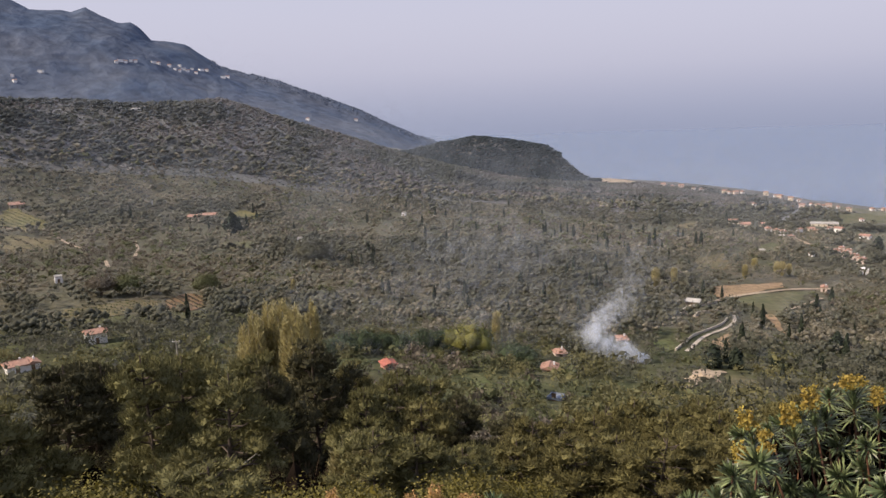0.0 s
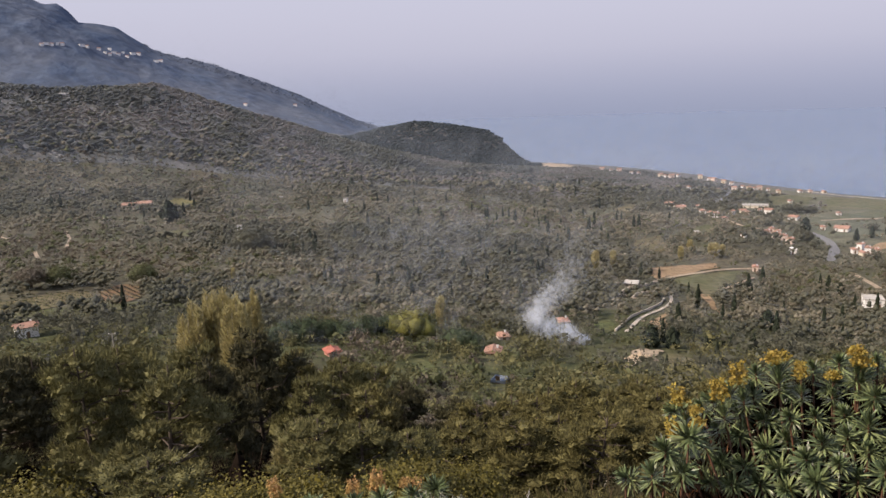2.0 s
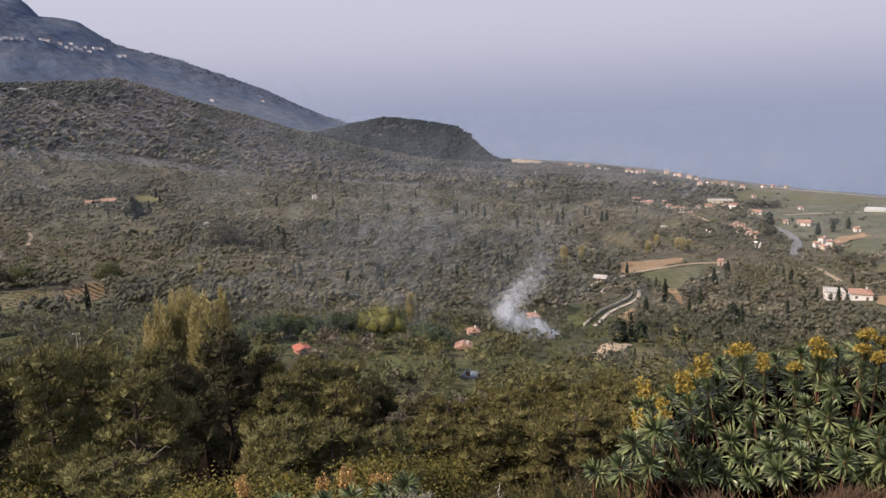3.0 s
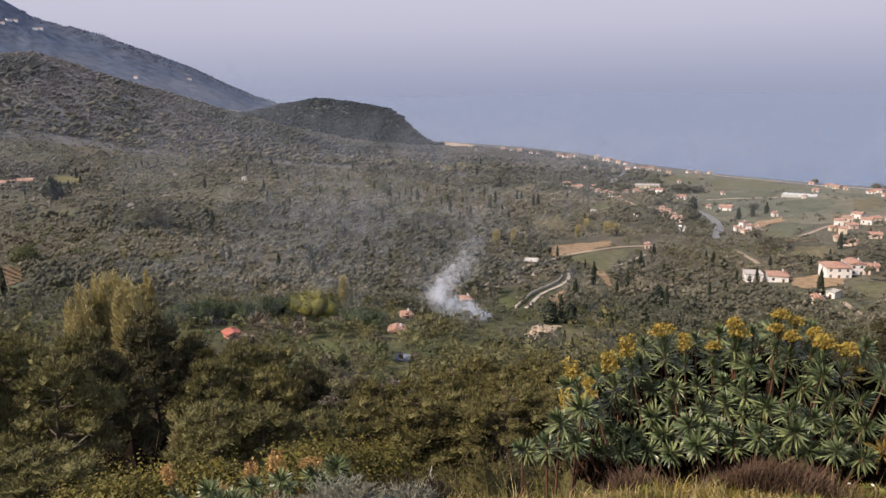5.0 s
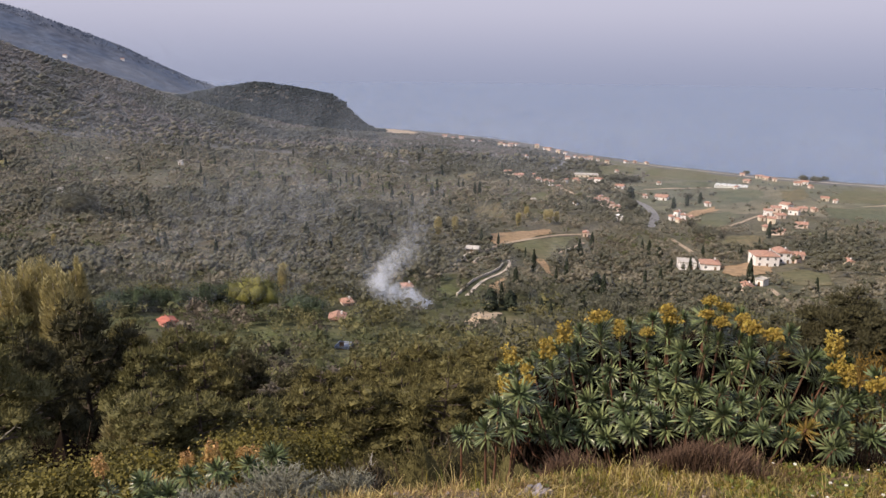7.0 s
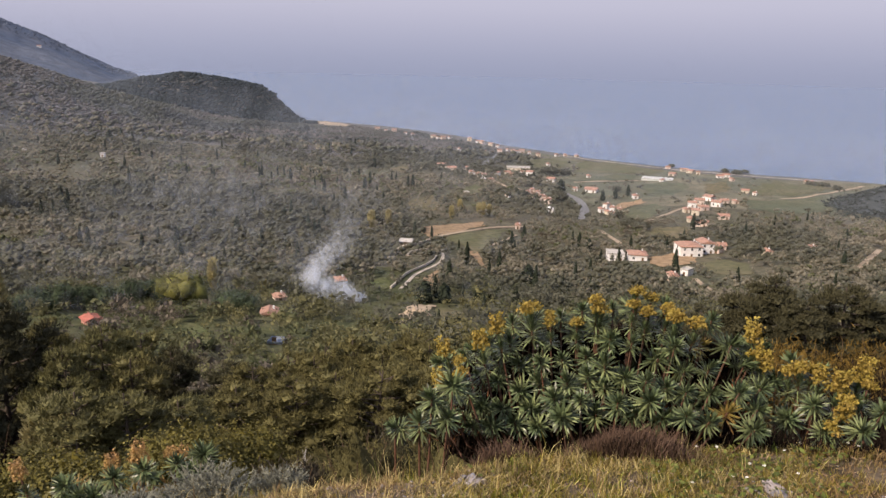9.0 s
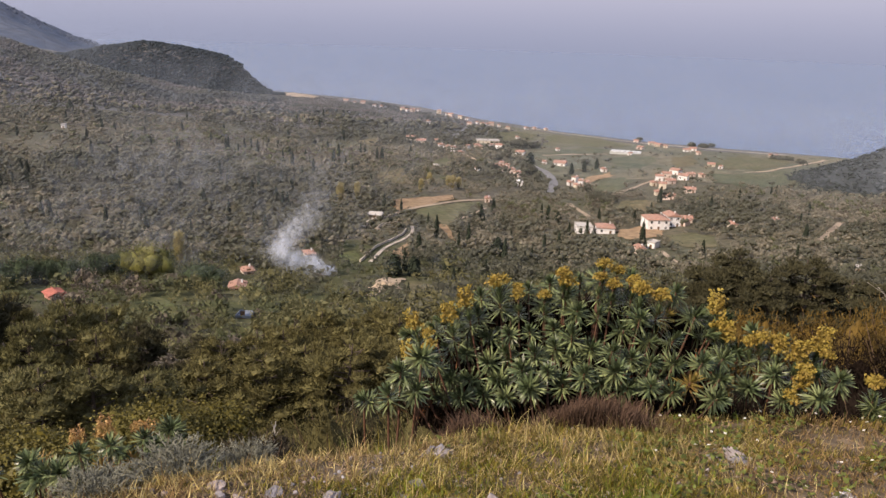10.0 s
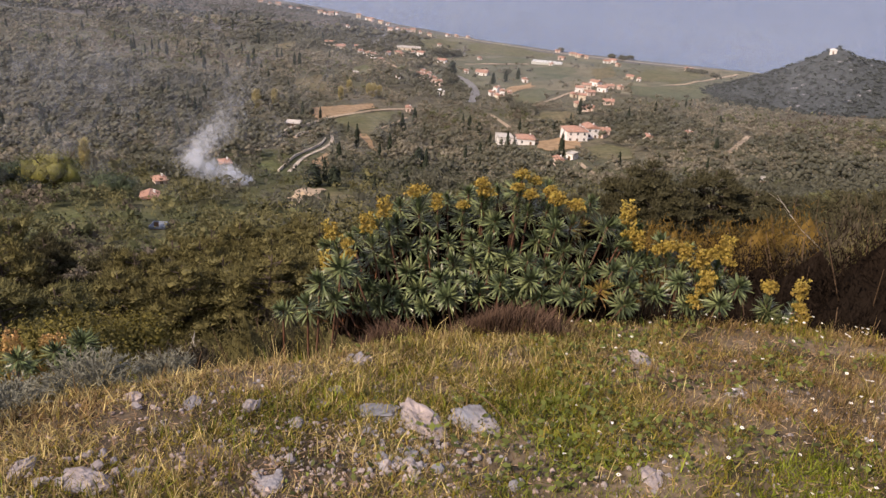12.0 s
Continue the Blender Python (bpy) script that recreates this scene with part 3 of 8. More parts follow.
def woods():
    rng = np.random.default_rng(4)
    bands = ((95, 170, 3.3, 84, 0.34, 6), (170, 260, 3.5, 84, 0.36, 6), (260, 520, 4.4, 32, 0.45, 4), (520, 820, 4.7, 9, 0.75, 3), (820, 1740, 4.2, 2, 1.2, 2))
    heap = {k: [] for k in ("valley_leaf", "olive", "dark", "brown", "lime", "far_wood", "far_scrub", "cape_wood", "knoll")}
    tall = {"valley_leaf": 4.6, "olive": 4.9, "dark": 6.2, "brown": 4.0, "lime": 4.6, "far_wood": 4.4, "far_scrub": 3.3, "cape_wood": 4.6, "knoll": 4.4}
    for r0, r1, cell, leaves, leaf, lobes in bands:
        x, y, r, az = scatter(rng, r0, r1, cell)
        ok = is_clear(x, y)
        shore_gap = shore(az) - r
        ok &= (shore_gap > 90) | ((shore_gap > 40) & (np.hypot(x - KNOLL[0], y - KNOLL[1]) < 130))
        on_knoll = np.hypot(x - KNOLL[0], y - KNOLL[1]) < 105
        plain = ramp01(az, 24, 32) * ramp01(r, 480, 580) * ~on_knoll
        ok &= rng.uniform(size=len(x)) > plain * np.where(r < 760, 0.88, 0.93)
        ok &= ~((az < 3) & (r > 1190 + 3 * az)) | ((az > -7) & (r > 1180) & (r < 1640))
        open_ground = fractal(x / 60, y / 60, 3, 31)
        ok &= (open_ground < 0.36) | (rng.uniform(size=len(x)) < 0.35) | (r > 820)
        x, y, r, az = x[ok], y[ok], r[ok], az[ok]
        z = height(x, y)
        on_knoll = np.hypot(x - KNOLL[0], y - KNOLL[1]) < 110
        kind = 1.25 * fractal(x / 95, y / 95, 4, 41) + rng.normal(size=len(x)) * 0.16 + 0.12 * (r < 230)
        kind = kind - 0.7 * np.exp(-((az - 5) / 11) ** 2 - ((r - 440) / 90) ** 2)      # the dark wood with cypresses in the middle of the valley
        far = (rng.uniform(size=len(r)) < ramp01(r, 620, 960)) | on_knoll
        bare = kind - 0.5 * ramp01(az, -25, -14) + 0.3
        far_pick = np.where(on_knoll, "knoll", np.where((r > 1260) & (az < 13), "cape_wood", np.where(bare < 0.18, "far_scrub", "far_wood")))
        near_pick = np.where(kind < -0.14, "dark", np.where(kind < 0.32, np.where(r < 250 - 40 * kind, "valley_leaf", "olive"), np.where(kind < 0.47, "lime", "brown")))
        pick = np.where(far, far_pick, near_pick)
        for name in heap:
            s = pick == name
            if not s.any():
                continue
            m = int(s.sum())
            h = np.clip(rng.lognormal(0.0, 0.28, m), 0.55, 1.6) * tall[name]
            h = np.where(on_knoll[s], h * 0.5, h) * (1 - 0.4 * ramp01(r[s], 800, 1100) * (az[s] > 11))
            w = h * (rng.uniform(0.52, 0.74, m) if r0 < 800 else rng.uniform(0.62, 0.95, m))
            heap[name].append(crowns(rng, x[s], y[s], z[s] - 0.3, h, w, leaves, leaf, lobes, core="leafy" if r0 < 200 else True, fill=(0.55 if r0 < 200 else 0.42) if r0 < 800 else 0.8, coarse=r0 > 200, outward=0.4))
    names = {"valley_leaf": ("valley_trees", "fresh olive-green trees and shrubs on the valley floor"), "olive": ("olive_groves", "grey-green olive trees in groves across the valley"), "dark": ("evergreen_wood", "dark evergreen oaks and shrubs across the valley"),
             "brown": ("bare_thicket", "brownish half-bare thicket between the olive groves"), "lime": ("fresh_shrubs", "fresh green spring shrubs between the groves"),
             "far_wood": ("far_wood", "wood on the distant hill, greyed for haze"), "cape_wood": ("cape_wood", "dark green wood on the cape, tinted blue for haze"), "knoll": ("hill_scrub", "dark evergreen scrub on the rocky hill"), "far_scrub": ("far_scrub", "scrub on the distant hillside, paled to grey for haze")}
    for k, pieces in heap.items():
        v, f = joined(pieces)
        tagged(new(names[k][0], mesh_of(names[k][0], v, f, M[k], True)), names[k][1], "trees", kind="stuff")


def mountain_wood():
    """Small trees along the mountain's lower ridge, coloured blue-grey for haze."""
    rng = np.random.default_rng(6)
    n = 900
    az, r = rng.uniform(-16, 2, n), rng.uniform(2430, 2680, n)
    x, y = r * np.sin(np.radians(az)), r * np.cos(np.radians(az))
    h = rng.uniform(3, 6, n)
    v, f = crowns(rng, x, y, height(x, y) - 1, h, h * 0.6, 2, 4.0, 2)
    tagged(new("ridge_wood", mesh_of("ridge_wood", v, f, M["ridge_wood"])), "wood along a mountain ridge, coloured blue-grey for haze", "trees", kind="stuff")


# ---- fields, tracks, houses and single trees of the valley ----
PATCHES = []       # outlines where no trees grow


def inside(poly, x, y):
    hit = np.zeros(len(x), bool)
    px, py = np.array(poly, float).T
    for i in range(len(px)):
        j = i - 1
        cross = (py[i] > y) != (py[j] > y)
        with np.errstate(divide="ignore", invalid="ignore"):
            at = (px[j] - px[i]) * (y - py[i]) / (py[j] - py[i] + 1e-12) + px[i]
        hit ^= cross & (x < at)
    return hit


def lift(x, y):
    return 0.2 + 0.0004 * np.hypot(x, y)


def field(name, mat, label, outline):
    """A patch of ground laid over the land, with an uneven edge."""
    PATCHES.append(outline)
    pts = np.array(outline, float)
    mid = pts.mean(0)
    edge = np.concatenate([np.linspace(p, q, 7)[:-1] for p, q in zip(pts, np.roll(pts, -1, 0))])
    wob = fractal(edge[:, 0] / 9, edge[:, 1] / 9, 3, 77)[:, None] * 0.35
    edge = mid + (edge - mid) * (1 + wob)
    n, rings = len(edge), 8
    xy = np.concatenate([mid + (edge - mid) * (k / rings) for k in range(1, rings + 1)])
    xy = np.concatenate([mid[None], xy])
    z = height(xy[:, 0], xy[:, 1]) + lift(xy[:, 0], xy[:, 1])
    faces = []
    for j in range(n):
        faces.append((0, 1 + j, 1 + (j + 1) % n, 1 + (j + 1) % n))
    tri = [(f[0], f[1], f[2]) for f in faces]
    for k in range(rings - 1):
        o = 1 + k * n
        for j in range(n):
            a, b, c, d = o + j, o + n + j, o + n + (j + 1) % n, o + (j + 1) % n
            tri += [(a, b, c), (a, c, d)]
    ob = new(name, mesh_of(name, np.column_stack([xy, z]), np.array(tri), M[mat], True))
    return tagged(ob, label, "field", kind="structure")


def earth_heap(x, y, w, d, h):
    """A heap of dug earth: an uneven dome with a steep loose face."""
    a, k = np.meshgrid(np.linspace(0, 2 * np.pi, 49), np.linspace(0, 1, 22))
    s, c = math.sin(math.atan2(x, y)), math.cos(math.atan2(x, y))
    u, q = np.sin(a) * k * w / 2, np.cos(a) * k * d / 2
    px, py = x + u * c + q * s, y - u * s + q * c
    up = 0.6 * h * (1 - k ** 1.3) * (0.85 + 0.6 * u / w) * (1 + 0.8 * fractal(px / 1.7, py / 1.7, 4, 33))
    o = (np.arange(21)[:, None] * 49 + np.arange(48)[None]).ravel()
    ob = new("earth_heap", mesh_of("earth_heap", np.stack([px, py, height(px, py) - 0.2 + up], -1).reshape(-1, 3), np.stack([o, o + 49, o + 50, o + 1], -1), M["pale_dirt"]))
    HOUSES.append((x, y, w * 1.1))
    return tagged(ob, "pale pinkish heap of freshly dug earth and stones", "heap")


def ribbon(line, width):
    p = np.array(line, float)
    seg = np.concatenate([[0], np.cumsum(np.hypot(*np.diff(p, axis=0).T))])
    s = np.linspace(0, seg[-1], max(8, int(seg[-1] / 4)))
    x, y = np.interp(s, seg, p[:, 0]), np.interp(s, seg, p[:, 1])
    for _ in range(3):
        x[1:-1], y[1:-1] = (x[:-2] + 2 * x[1:-1] + x[2:]) / 4, (y[:-2] + 2 * y[1:-1] + y[2:]) / 4
    dx, dy = np.gradient(x), np.gradient(y)
    ln = np.hypot(dx, dy) + 1e-9
    w = width / 2 * (1 + 0.15 * fractal(s / 6, s * 0, 3, 5))
    left, right = np.stack([x - dy / ln * w, y + dx / ln * w], 1), np.stack([x + dy / ln * w, y - dx / ln * w], 1)
    return left, right


def lane(name, mat, label, width, line):
    left, right = ribbon(line, width * 0.7)
    PATCHES.append([tuple(q) for q in np.concatenate([left, right[::-1]])])
    mid = (left + right) / 2
    rows = np.stack([left, mid, right], 1).reshape(-1, 2)
    z = height(rows[:, 0], rows[:, 1]) + lift(rows[:, 0], rows[:, 1]) * 1.15
    n = len(left)
    o = np.concatenate([3 * np.arange(n - 1), 3 * np.arange(n - 1) + 1])
    ob = new(name, mesh_of(name, np.column_stack([rows, z]), np.stack([o, o + 1, o + 4, o + 3], 1), M[mat], True))
    return tagged(ob, label, "road", kind="structure")


def stone_wall(label, h, thick, line):
    """A dry-stone wall that follows the ground, with an uneven top."""
    left, right = ribbon(line, thick)
    PATCHES.append([tuple(q) for q in np.concatenate([left, right[::-1]])])
    zl, zr = height(left[:, 0], left[:, 1]), height(right[:, 0], right[:, 1])
    up = h * (1 + 0.35 * fractal(left[:, 0] / 1.7, left[:, 1] / 1.7, 3, 91)) + 0.25
    rows = np.stack([np.column_stack([left, zl - 0.4]), np.column_stack([left, zl + up]), np.column_stack([right, zr + up]), np.column_stack([right, zr - 0.4])], 1)
    n = len(left)
    o = 4 * np.arange(n - 1)
    faces = [np.stack([o + k, o + (k + 1) % 4, o + 4 + (k + 1) % 4, o + 4 + k], 1) for k in range(4)] + [np.array([(0, 3, 2, 1), (4 * n - 4, 4 * n - 3, 4 * n - 2, 4 * n - 1)])]
    ob = new("stone_wall", mesh_of("stone_wall", rows.reshape(-1, 3), np.concatenate(faces), M["pale_wall"]))
    return tagged(ob, label, "wall", kind="structure")


WINDOWS = {}


def window_mesh(w, h, framed):
    key = (round(w, 1), round(h, 1), framed)
    if key not in WINDOWS:
        bm = bmesh.new()
        if framed:
            for sx in (-1, 0, 1):
                box_into(bm, (0.07, 0.1, h), pose(sx * (w / 2 - 0.035), 0, 0))
            for sz in (-1, 1):
                box_into(bm, (w, 0.1, 0.07), pose(0, 0, sz * (h / 2 - 0.035)))
        else:
            box_into(bm, (w, 0.1, h))
        me = bpy.data.meshes.new("window")
        bm.to_mesh(me)
        bm.free()
        me.materials.append(M["white"] if framed else M["window"])
        WINDOWS[key] = me
    return WINDOWS[key]


def roof_mesh(kind, w, d, h, rng):
    bm = bmesh.new()
    o = 0.45
    W, D = w / 2 + o, d / 2 + o
    rise = min(w, d) * (0.15 if kind == "hip" else 0.17) + 0.2
    if kind == "flat":
        box_into(bm, (w + 0.3, d + 0.3, 0.25), pose(0, 0, h + 0.125), 0.04)
        for sx, sy, lx, ly in ((0, 1, w + 0.3, 0.2), (0, -1, w + 0.3, 0.2), (1, 0, 0.2, d - 0.1), (-1, 0, 0.2, d - 0.1)):
            box_into(bm, (lx, ly, 0.35), pose(sx * (w / 2 + 0.05), sy * (d / 2 + 0.05), h + 0.42))
        return bm
    long_x = w >= d
    inset = (min(W, D) if kind == "hip" else 0.0)
    ridge = ((-(W - inset), 0), (W - inset, 0)) if long_x else ((0, -(D - inset)), (0, D - inset))
    low = [bm.verts.new((sx * W, sy * D, h - 0.12)) for sx, sy in ((-1, -1), (1, -1), (1, 1), (-1, 1))]
    eave = [bm.verts.new((sx * W, sy * D, h + 0.06)) for sx, sy in ((-1, -1), (1, -1), (1, 1), (-1, 1))]
    r = [bm.verts.new((x, y, h + rise)) for x, y in ridge]
    for i in range(4):
        bm.faces.new((low[i], low[(i + 1) % 4], eave[(i + 1) % 4], eave[i]))
    bm.faces.new(low[::-1])
    if long_x:
        for f in ((eave[0], eave[1], r[1], r[0]), (eave[2], eave[3], r[0], r[1]), (eave[1], eave[2], r[1]), (eave[3], eave[0], r[0])):
            bm.faces.new(f)
    else:
        for f in ((eave[1], eave[2], r[1], r[0]), (eave[3], eave[0], r[0], r[1]), (eave[0], eave[1], r[0]), (eave[2], eave[3], r[1])):
            bm.faces.new(f)
    # ridge cap
    a, b = Vector((*ridge[0], h + rise)), Vector((*ridge[1], h + rise))
    if (b - a).length > 0.5:
        box_into(bm, ((b - a).length, 0.25, 0.12) if long_x else (0.25, (b - a).length, 0.12), Matrix.Translation((a + b) / 2))
    return bm


HOUSES = []


def house(name, x, y, w, d, h, storeys, turn, walls, roof, kind, label):
    rng = random.Random(int(x * 7 + y * 13))
    if name == "house":
        w, d = max(w, 3.0), max(min(d, 12.0), 3.0)
    if math.hypot(x, y) > 1700:       # the broad blocks of the mountain village
        w, d, h = w * 1.9, d * 1.5, h * 1.6
    z = ground_at(x, y)
    far = math.hypot(x, y)
    HOUSES.append((x, y, max(w, d) * 0.62 + 1.5))
    t = thing(name, label or "white house with a terracotta roof", "chapel" if name == "chapel" else "greenhouse" if name == "greenhouse" else "house", (x, y, z), turn=turn)
    bm = boxed((w, d, h + 2.5), pose(0, 0, h / 2 - 1.25))
    if kind == "gable":      # the gable ends are wall
        rise = min(w, d) * 0.17 + 0.12
        for s in (-1, 1):
            if w >= d:
                vs = [bm.verts.new((s * (w / 2 - 0.01), q, zz)) for q, zz in ((-d / 2, h), (d / 2, h), (0, h + rise))] + [bm.verts.new((s * (w / 2 - 0.25), q, zz)) for q, zz in ((-d / 2, h), (d / 2, h), (0, h + rise))]
            else:
                vs = [bm.verts.new((q, s * (d / 2 - 0.01), zz)) for q, zz in ((-w / 2, h), (w / 2, h), (0, h + rise))] + [bm.verts.new((q, s * (d / 2 - 0.25), zz)) for q, zz in ((-w / 2, h), (w / 2, h), (0, h + rise))]
            for f in ((0, 1, 2), (5, 4, 3), (0, 3, 4, 1), (1, 4, 5, 2), (2, 5, 3, 0)):
                bm.faces.new([vs[i] for i in f])
    part("wall", bm, M[walls], t)
    if name == "greenhouse":
        bm = bmesh.new()
        for i in range(6):
            x0 = (i - 2.5) * w / 6
            made = bmesh.ops.create_cone(bm, segments=12, radius1=w / 12, radius2=w / 12, depth=d, cap_ends=True, matrix=pose(x0, 0, h - 0.2) @ pose(0, 0, 0, 90) @ Matrix.Diagonal((1, 0.35, 1, 1)))
        part("roof", bm, M[roof], t)
        return t
    part("roof", roof_mesh(kind, w, d, h, rng), M[roof], t)
    if far < 1500:
        n = max(1, min(5, int(w / 3.2)))
        per = h / storeys
        for s in range(storeys):
            for i in range(n):
                wx = (i + 0.5) / n * w - w / 2
                if s == 0 and i == n // 2:
                    bm = boxed((1.0, 0.12, 2.05), pose(wx, -d / 2 - 0.02, 1.0))
                    part("door", bm, M["shutter"], t, "dark wooden door")
                    continue
                pane = part("window", window_mesh(1.0, min(1.25, per * 0.5), False), None, t)
                pane.matrix_basis = pose(wx, -d / 2 - 0.01, s * per + per * 0.55)
                if far < 460:
                    fr = part("window_frame", window_mesh(1.16, min(1.4, per * 0.55), True), None, pane)
                    fr.matrix_basis = pose(0, -0.03, 0)
            for side in (-1, 1):
                if far < 700 and d > 5:
                    pane = part("window", window_mesh(1.0, min(1.25, per * 0.5), False), None, t)
                    pane.matrix_basis = pose(side * (w / 2 + 0.01), 0, s * per + per * 0.55, 0, 0, 90)
        if roof == "terracotta" and far < 700:
            part("chimney", boxed((0.5, 0.5, 1.0), pose(w * 0.28, d * 0.12, h + min(w, d) * 0.14 + 0.25), 0.05), M["white"], t, "small white plastered chimney")
    return t


def limb_mesh(name, pieces, mat):
    return mesh_of(name, *joined(pieces), mat, True)


def cypress_base(seed):
    rng = np.random.default_rng(seed)
    n = 420
    u = rng.uniform(0.06, 1.0, n)
    prof = np.sin(np.pi * np.clip(u, 0, 1) ** 0.62) ** 0.8 * 0.155 + 0.012
    a = rng.uniform(0, 2 * np.pi, n)
    lump = 1 + 0.22 * np.sin(3 * a + 9 * u + seed) + 0.12 * rng.normal(size=n)
    d = np.stack([np.cos(a), np.sin(a), 0 * a + 0.3], 1)
    c = np.stack([np.cos(a) * prof * lump, np.sin(a) * prof * lump, u], 1)
    v1 = cards(rng, c, np.full(n, 0.085), 1.5, 2.0, d, 0.5)
    k = 8
    zz = np.linspace(0.07, 0.94, 7)
    core = []
    for z in zz:
        rr = (math.sin(math.pi * z ** 0.62) ** 0.8 * 0.155) * 0.86
        core += [(rr * math.cos(2 * math.pi * i / k), rr * math.sin(2 * math.pi * i / k), z) for i in range(k)]
    f = [(r * k + i, r * k + (i + 1) % k, (r + 1) * k + (i + 1) % k, (r + 1) * k + i) for r in range(6) for i in range(k)]
    t = thing("cypress", "slender dark green cypress", "tree", group="cypresses of the valley")
    part("crown", mesh_of("crown", *joined([v1, (np.array(core), np.array(f))]), M["cypress"]), None, t)
    part("trunk", limb_mesh("trunk", [tube([(0, 0, -0.05), (0, 0, 0.06), (0.004, 0, 0.3)], [0.018, 0.016, 0.01])], M["bark"]), None, t)
    return t


CYPRESS = []
TREES = []


def cypress(x, y, h, slim=0.16):
    if not CYPRESS:
        CYPRESS.extend([cypress_base(s) for s in (1, 2, 3)])
        for i, b in enumerate(CYPRESS):     # the first three stand on the far plain
            px, py = polar(33.2 + 0.9 * i, 600 + 14 * i)
            b.matrix_basis = pose(px, py, ground_at(px, py)) @ Matrix.Diagonal((9, 9, 9, 1))
    rng = random.Random(int(x * 3 + y * 5))
    k = slim / 0.16 * h * (0.62 if slim < 0.25 else 0.85)
    m = pose(x, y, ground_at(x, y) - 0.2, 0, 0, rng.uniform(0, 360)) @ Matrix.Diagonal((k, k, h, 1))
    b = CYPRESS[rng.randrange(3)]
    keep = b.scale.copy()
    b.scale = (1, 1, 1)
    c = copy_thing(b, m)
    b.scale = keep
    if slim > 0.25:
        c["label"] = "broad dark green cypress"
    TREES.append((x, y, h * slim + 1.0))
    return c


def poplar(x, y, h, w):
    """A pale poplar: a sheaf of upright twigs."""
    rng = np.random.default_rng(int(abs(x) * 3 + y))
    t = thing("poplar", "pale poplar with upright half-bare twigs", "tree", (x, y, ground_at(x, y) - 0.2), group="pale poplars")
    near = math.hypot(x, y) < 160
    n = 15000 if near else 1400
    sheaf = rng.integers(0, 7, n)
    lean = np.stack([np.cos(sheaf * 0.9), np.sin(sheaf * 0.9)], 1) * np.where(sheaf == 0, 0.0, 0.28)[:, None] * w
    top = np.array([1.0, 0.9, 0.95, 0.84, 0.93, 0.88, 0.97])[sheaf]
    u = rng.uniform(0.06, 1.0, n) ** 0.85 * top * (1 - 0.06 * rng.uniform(size=n))
    fat = np.sin(np.pi * np.clip(u / top, 0.02, 0.985)) ** 0.6 * w * 0.27
    a, q = rng.uniform(0, 2 * np.pi, n), np.sqrt(rng.uniform(0, 1, n))
    out = np.stack([np.cos(a), np.sin(a)], 1)
    root = np.column_stack([lean * np.minimum(1, u * 2.2)[:, None] + out * (fat * q)[:, None], u * h * 0.93])
    aim = np.column_stack([out * 0.5 + rng.normal(size=(n, 2)) * 0.35, np.full(n, 1.0)])
    size = 0.5 if near else max(1.0, h * 0.13)
    part("crown", mesh_of("crown", *needles(rng, root, aim, np.full(n, size), 0.11 if near else 0.3), M["poplar"]), None, t)
    limbs = [tube([(0, 0, -0.3), (0.05, 0, h * 0.5), (0, 0.05, h * 0.92)], [0.22, 0.13, 0.03])]
    for k in range(1, 7):
        e = 0.28 * w
        limbs.append(tube([(0, 0, 0.1 * h), (e * 0.8 * math.cos(k * 0.9), e * 0.8 * math.sin(k * 0.9), 0.35 * h), (e * math.cos(k * 0.9), e * math.sin(k * 0.9), 0.85 * h)], [0.09, 0.06, 0.02], 5))
    part("trunk", limb_mesh("trunk", limbs, M["dead_wood"]), None, t, "pale grey trunk and limbs")
    TREES.append((x, y, w * 0.6 + 1))
    return t


def round_tree(x, y, w, h, leaf, label):
    rng = np.random.default_rng(int(abs(x) * 5 + y))
    t = thing("broadleaf_tree", label, "tree", (x, y, ground_at(x, y) - 0.2))
    dist = math.hypot(x, y)
    size = max(0.35, dist / 1350 * 2.3)
    n = int(min(4200, 8 * w * h / size ** 2))
    one = np.array([0.0])
    v, f = crowns(rng, one, one, one, np.array([h]), np.array([w / 2]), n, size, 18, 0.5, core=True, fill=0.58, skirt=-0.62)
    part("crown", mesh_of("crown", v, f, M[leaf], True), None, t)
    limbs = [tube([(0, 0, -0.5), (0.1, 0, h * 0.3), (0, 0.1, h * 0.7)], [0.045 * w, 0.035 * w, 0.01 * w])]
    for i in range(5):
        a = 6.28 * i / 5 + rng.uniform(-0.4, 0.4)
        limbs.append(tube([(0, 0, h * 0.25), (0.18 * w * math.cos(a), 0.18 * w * math.sin(a), h * 0.5), (0.3 * w * math.cos(a), 0.3 * w * math.sin(a), h * 0.7)], [0.025 * w, 0.015 * w, 0.005 * w], 5))
    part("trunk", limb_mesh("trunk", limbs, M["bark"]), None, t, "brown trunk with spreading limbs")
    TREES.append((x, y, w * 0.5 + 0.5))
    return t


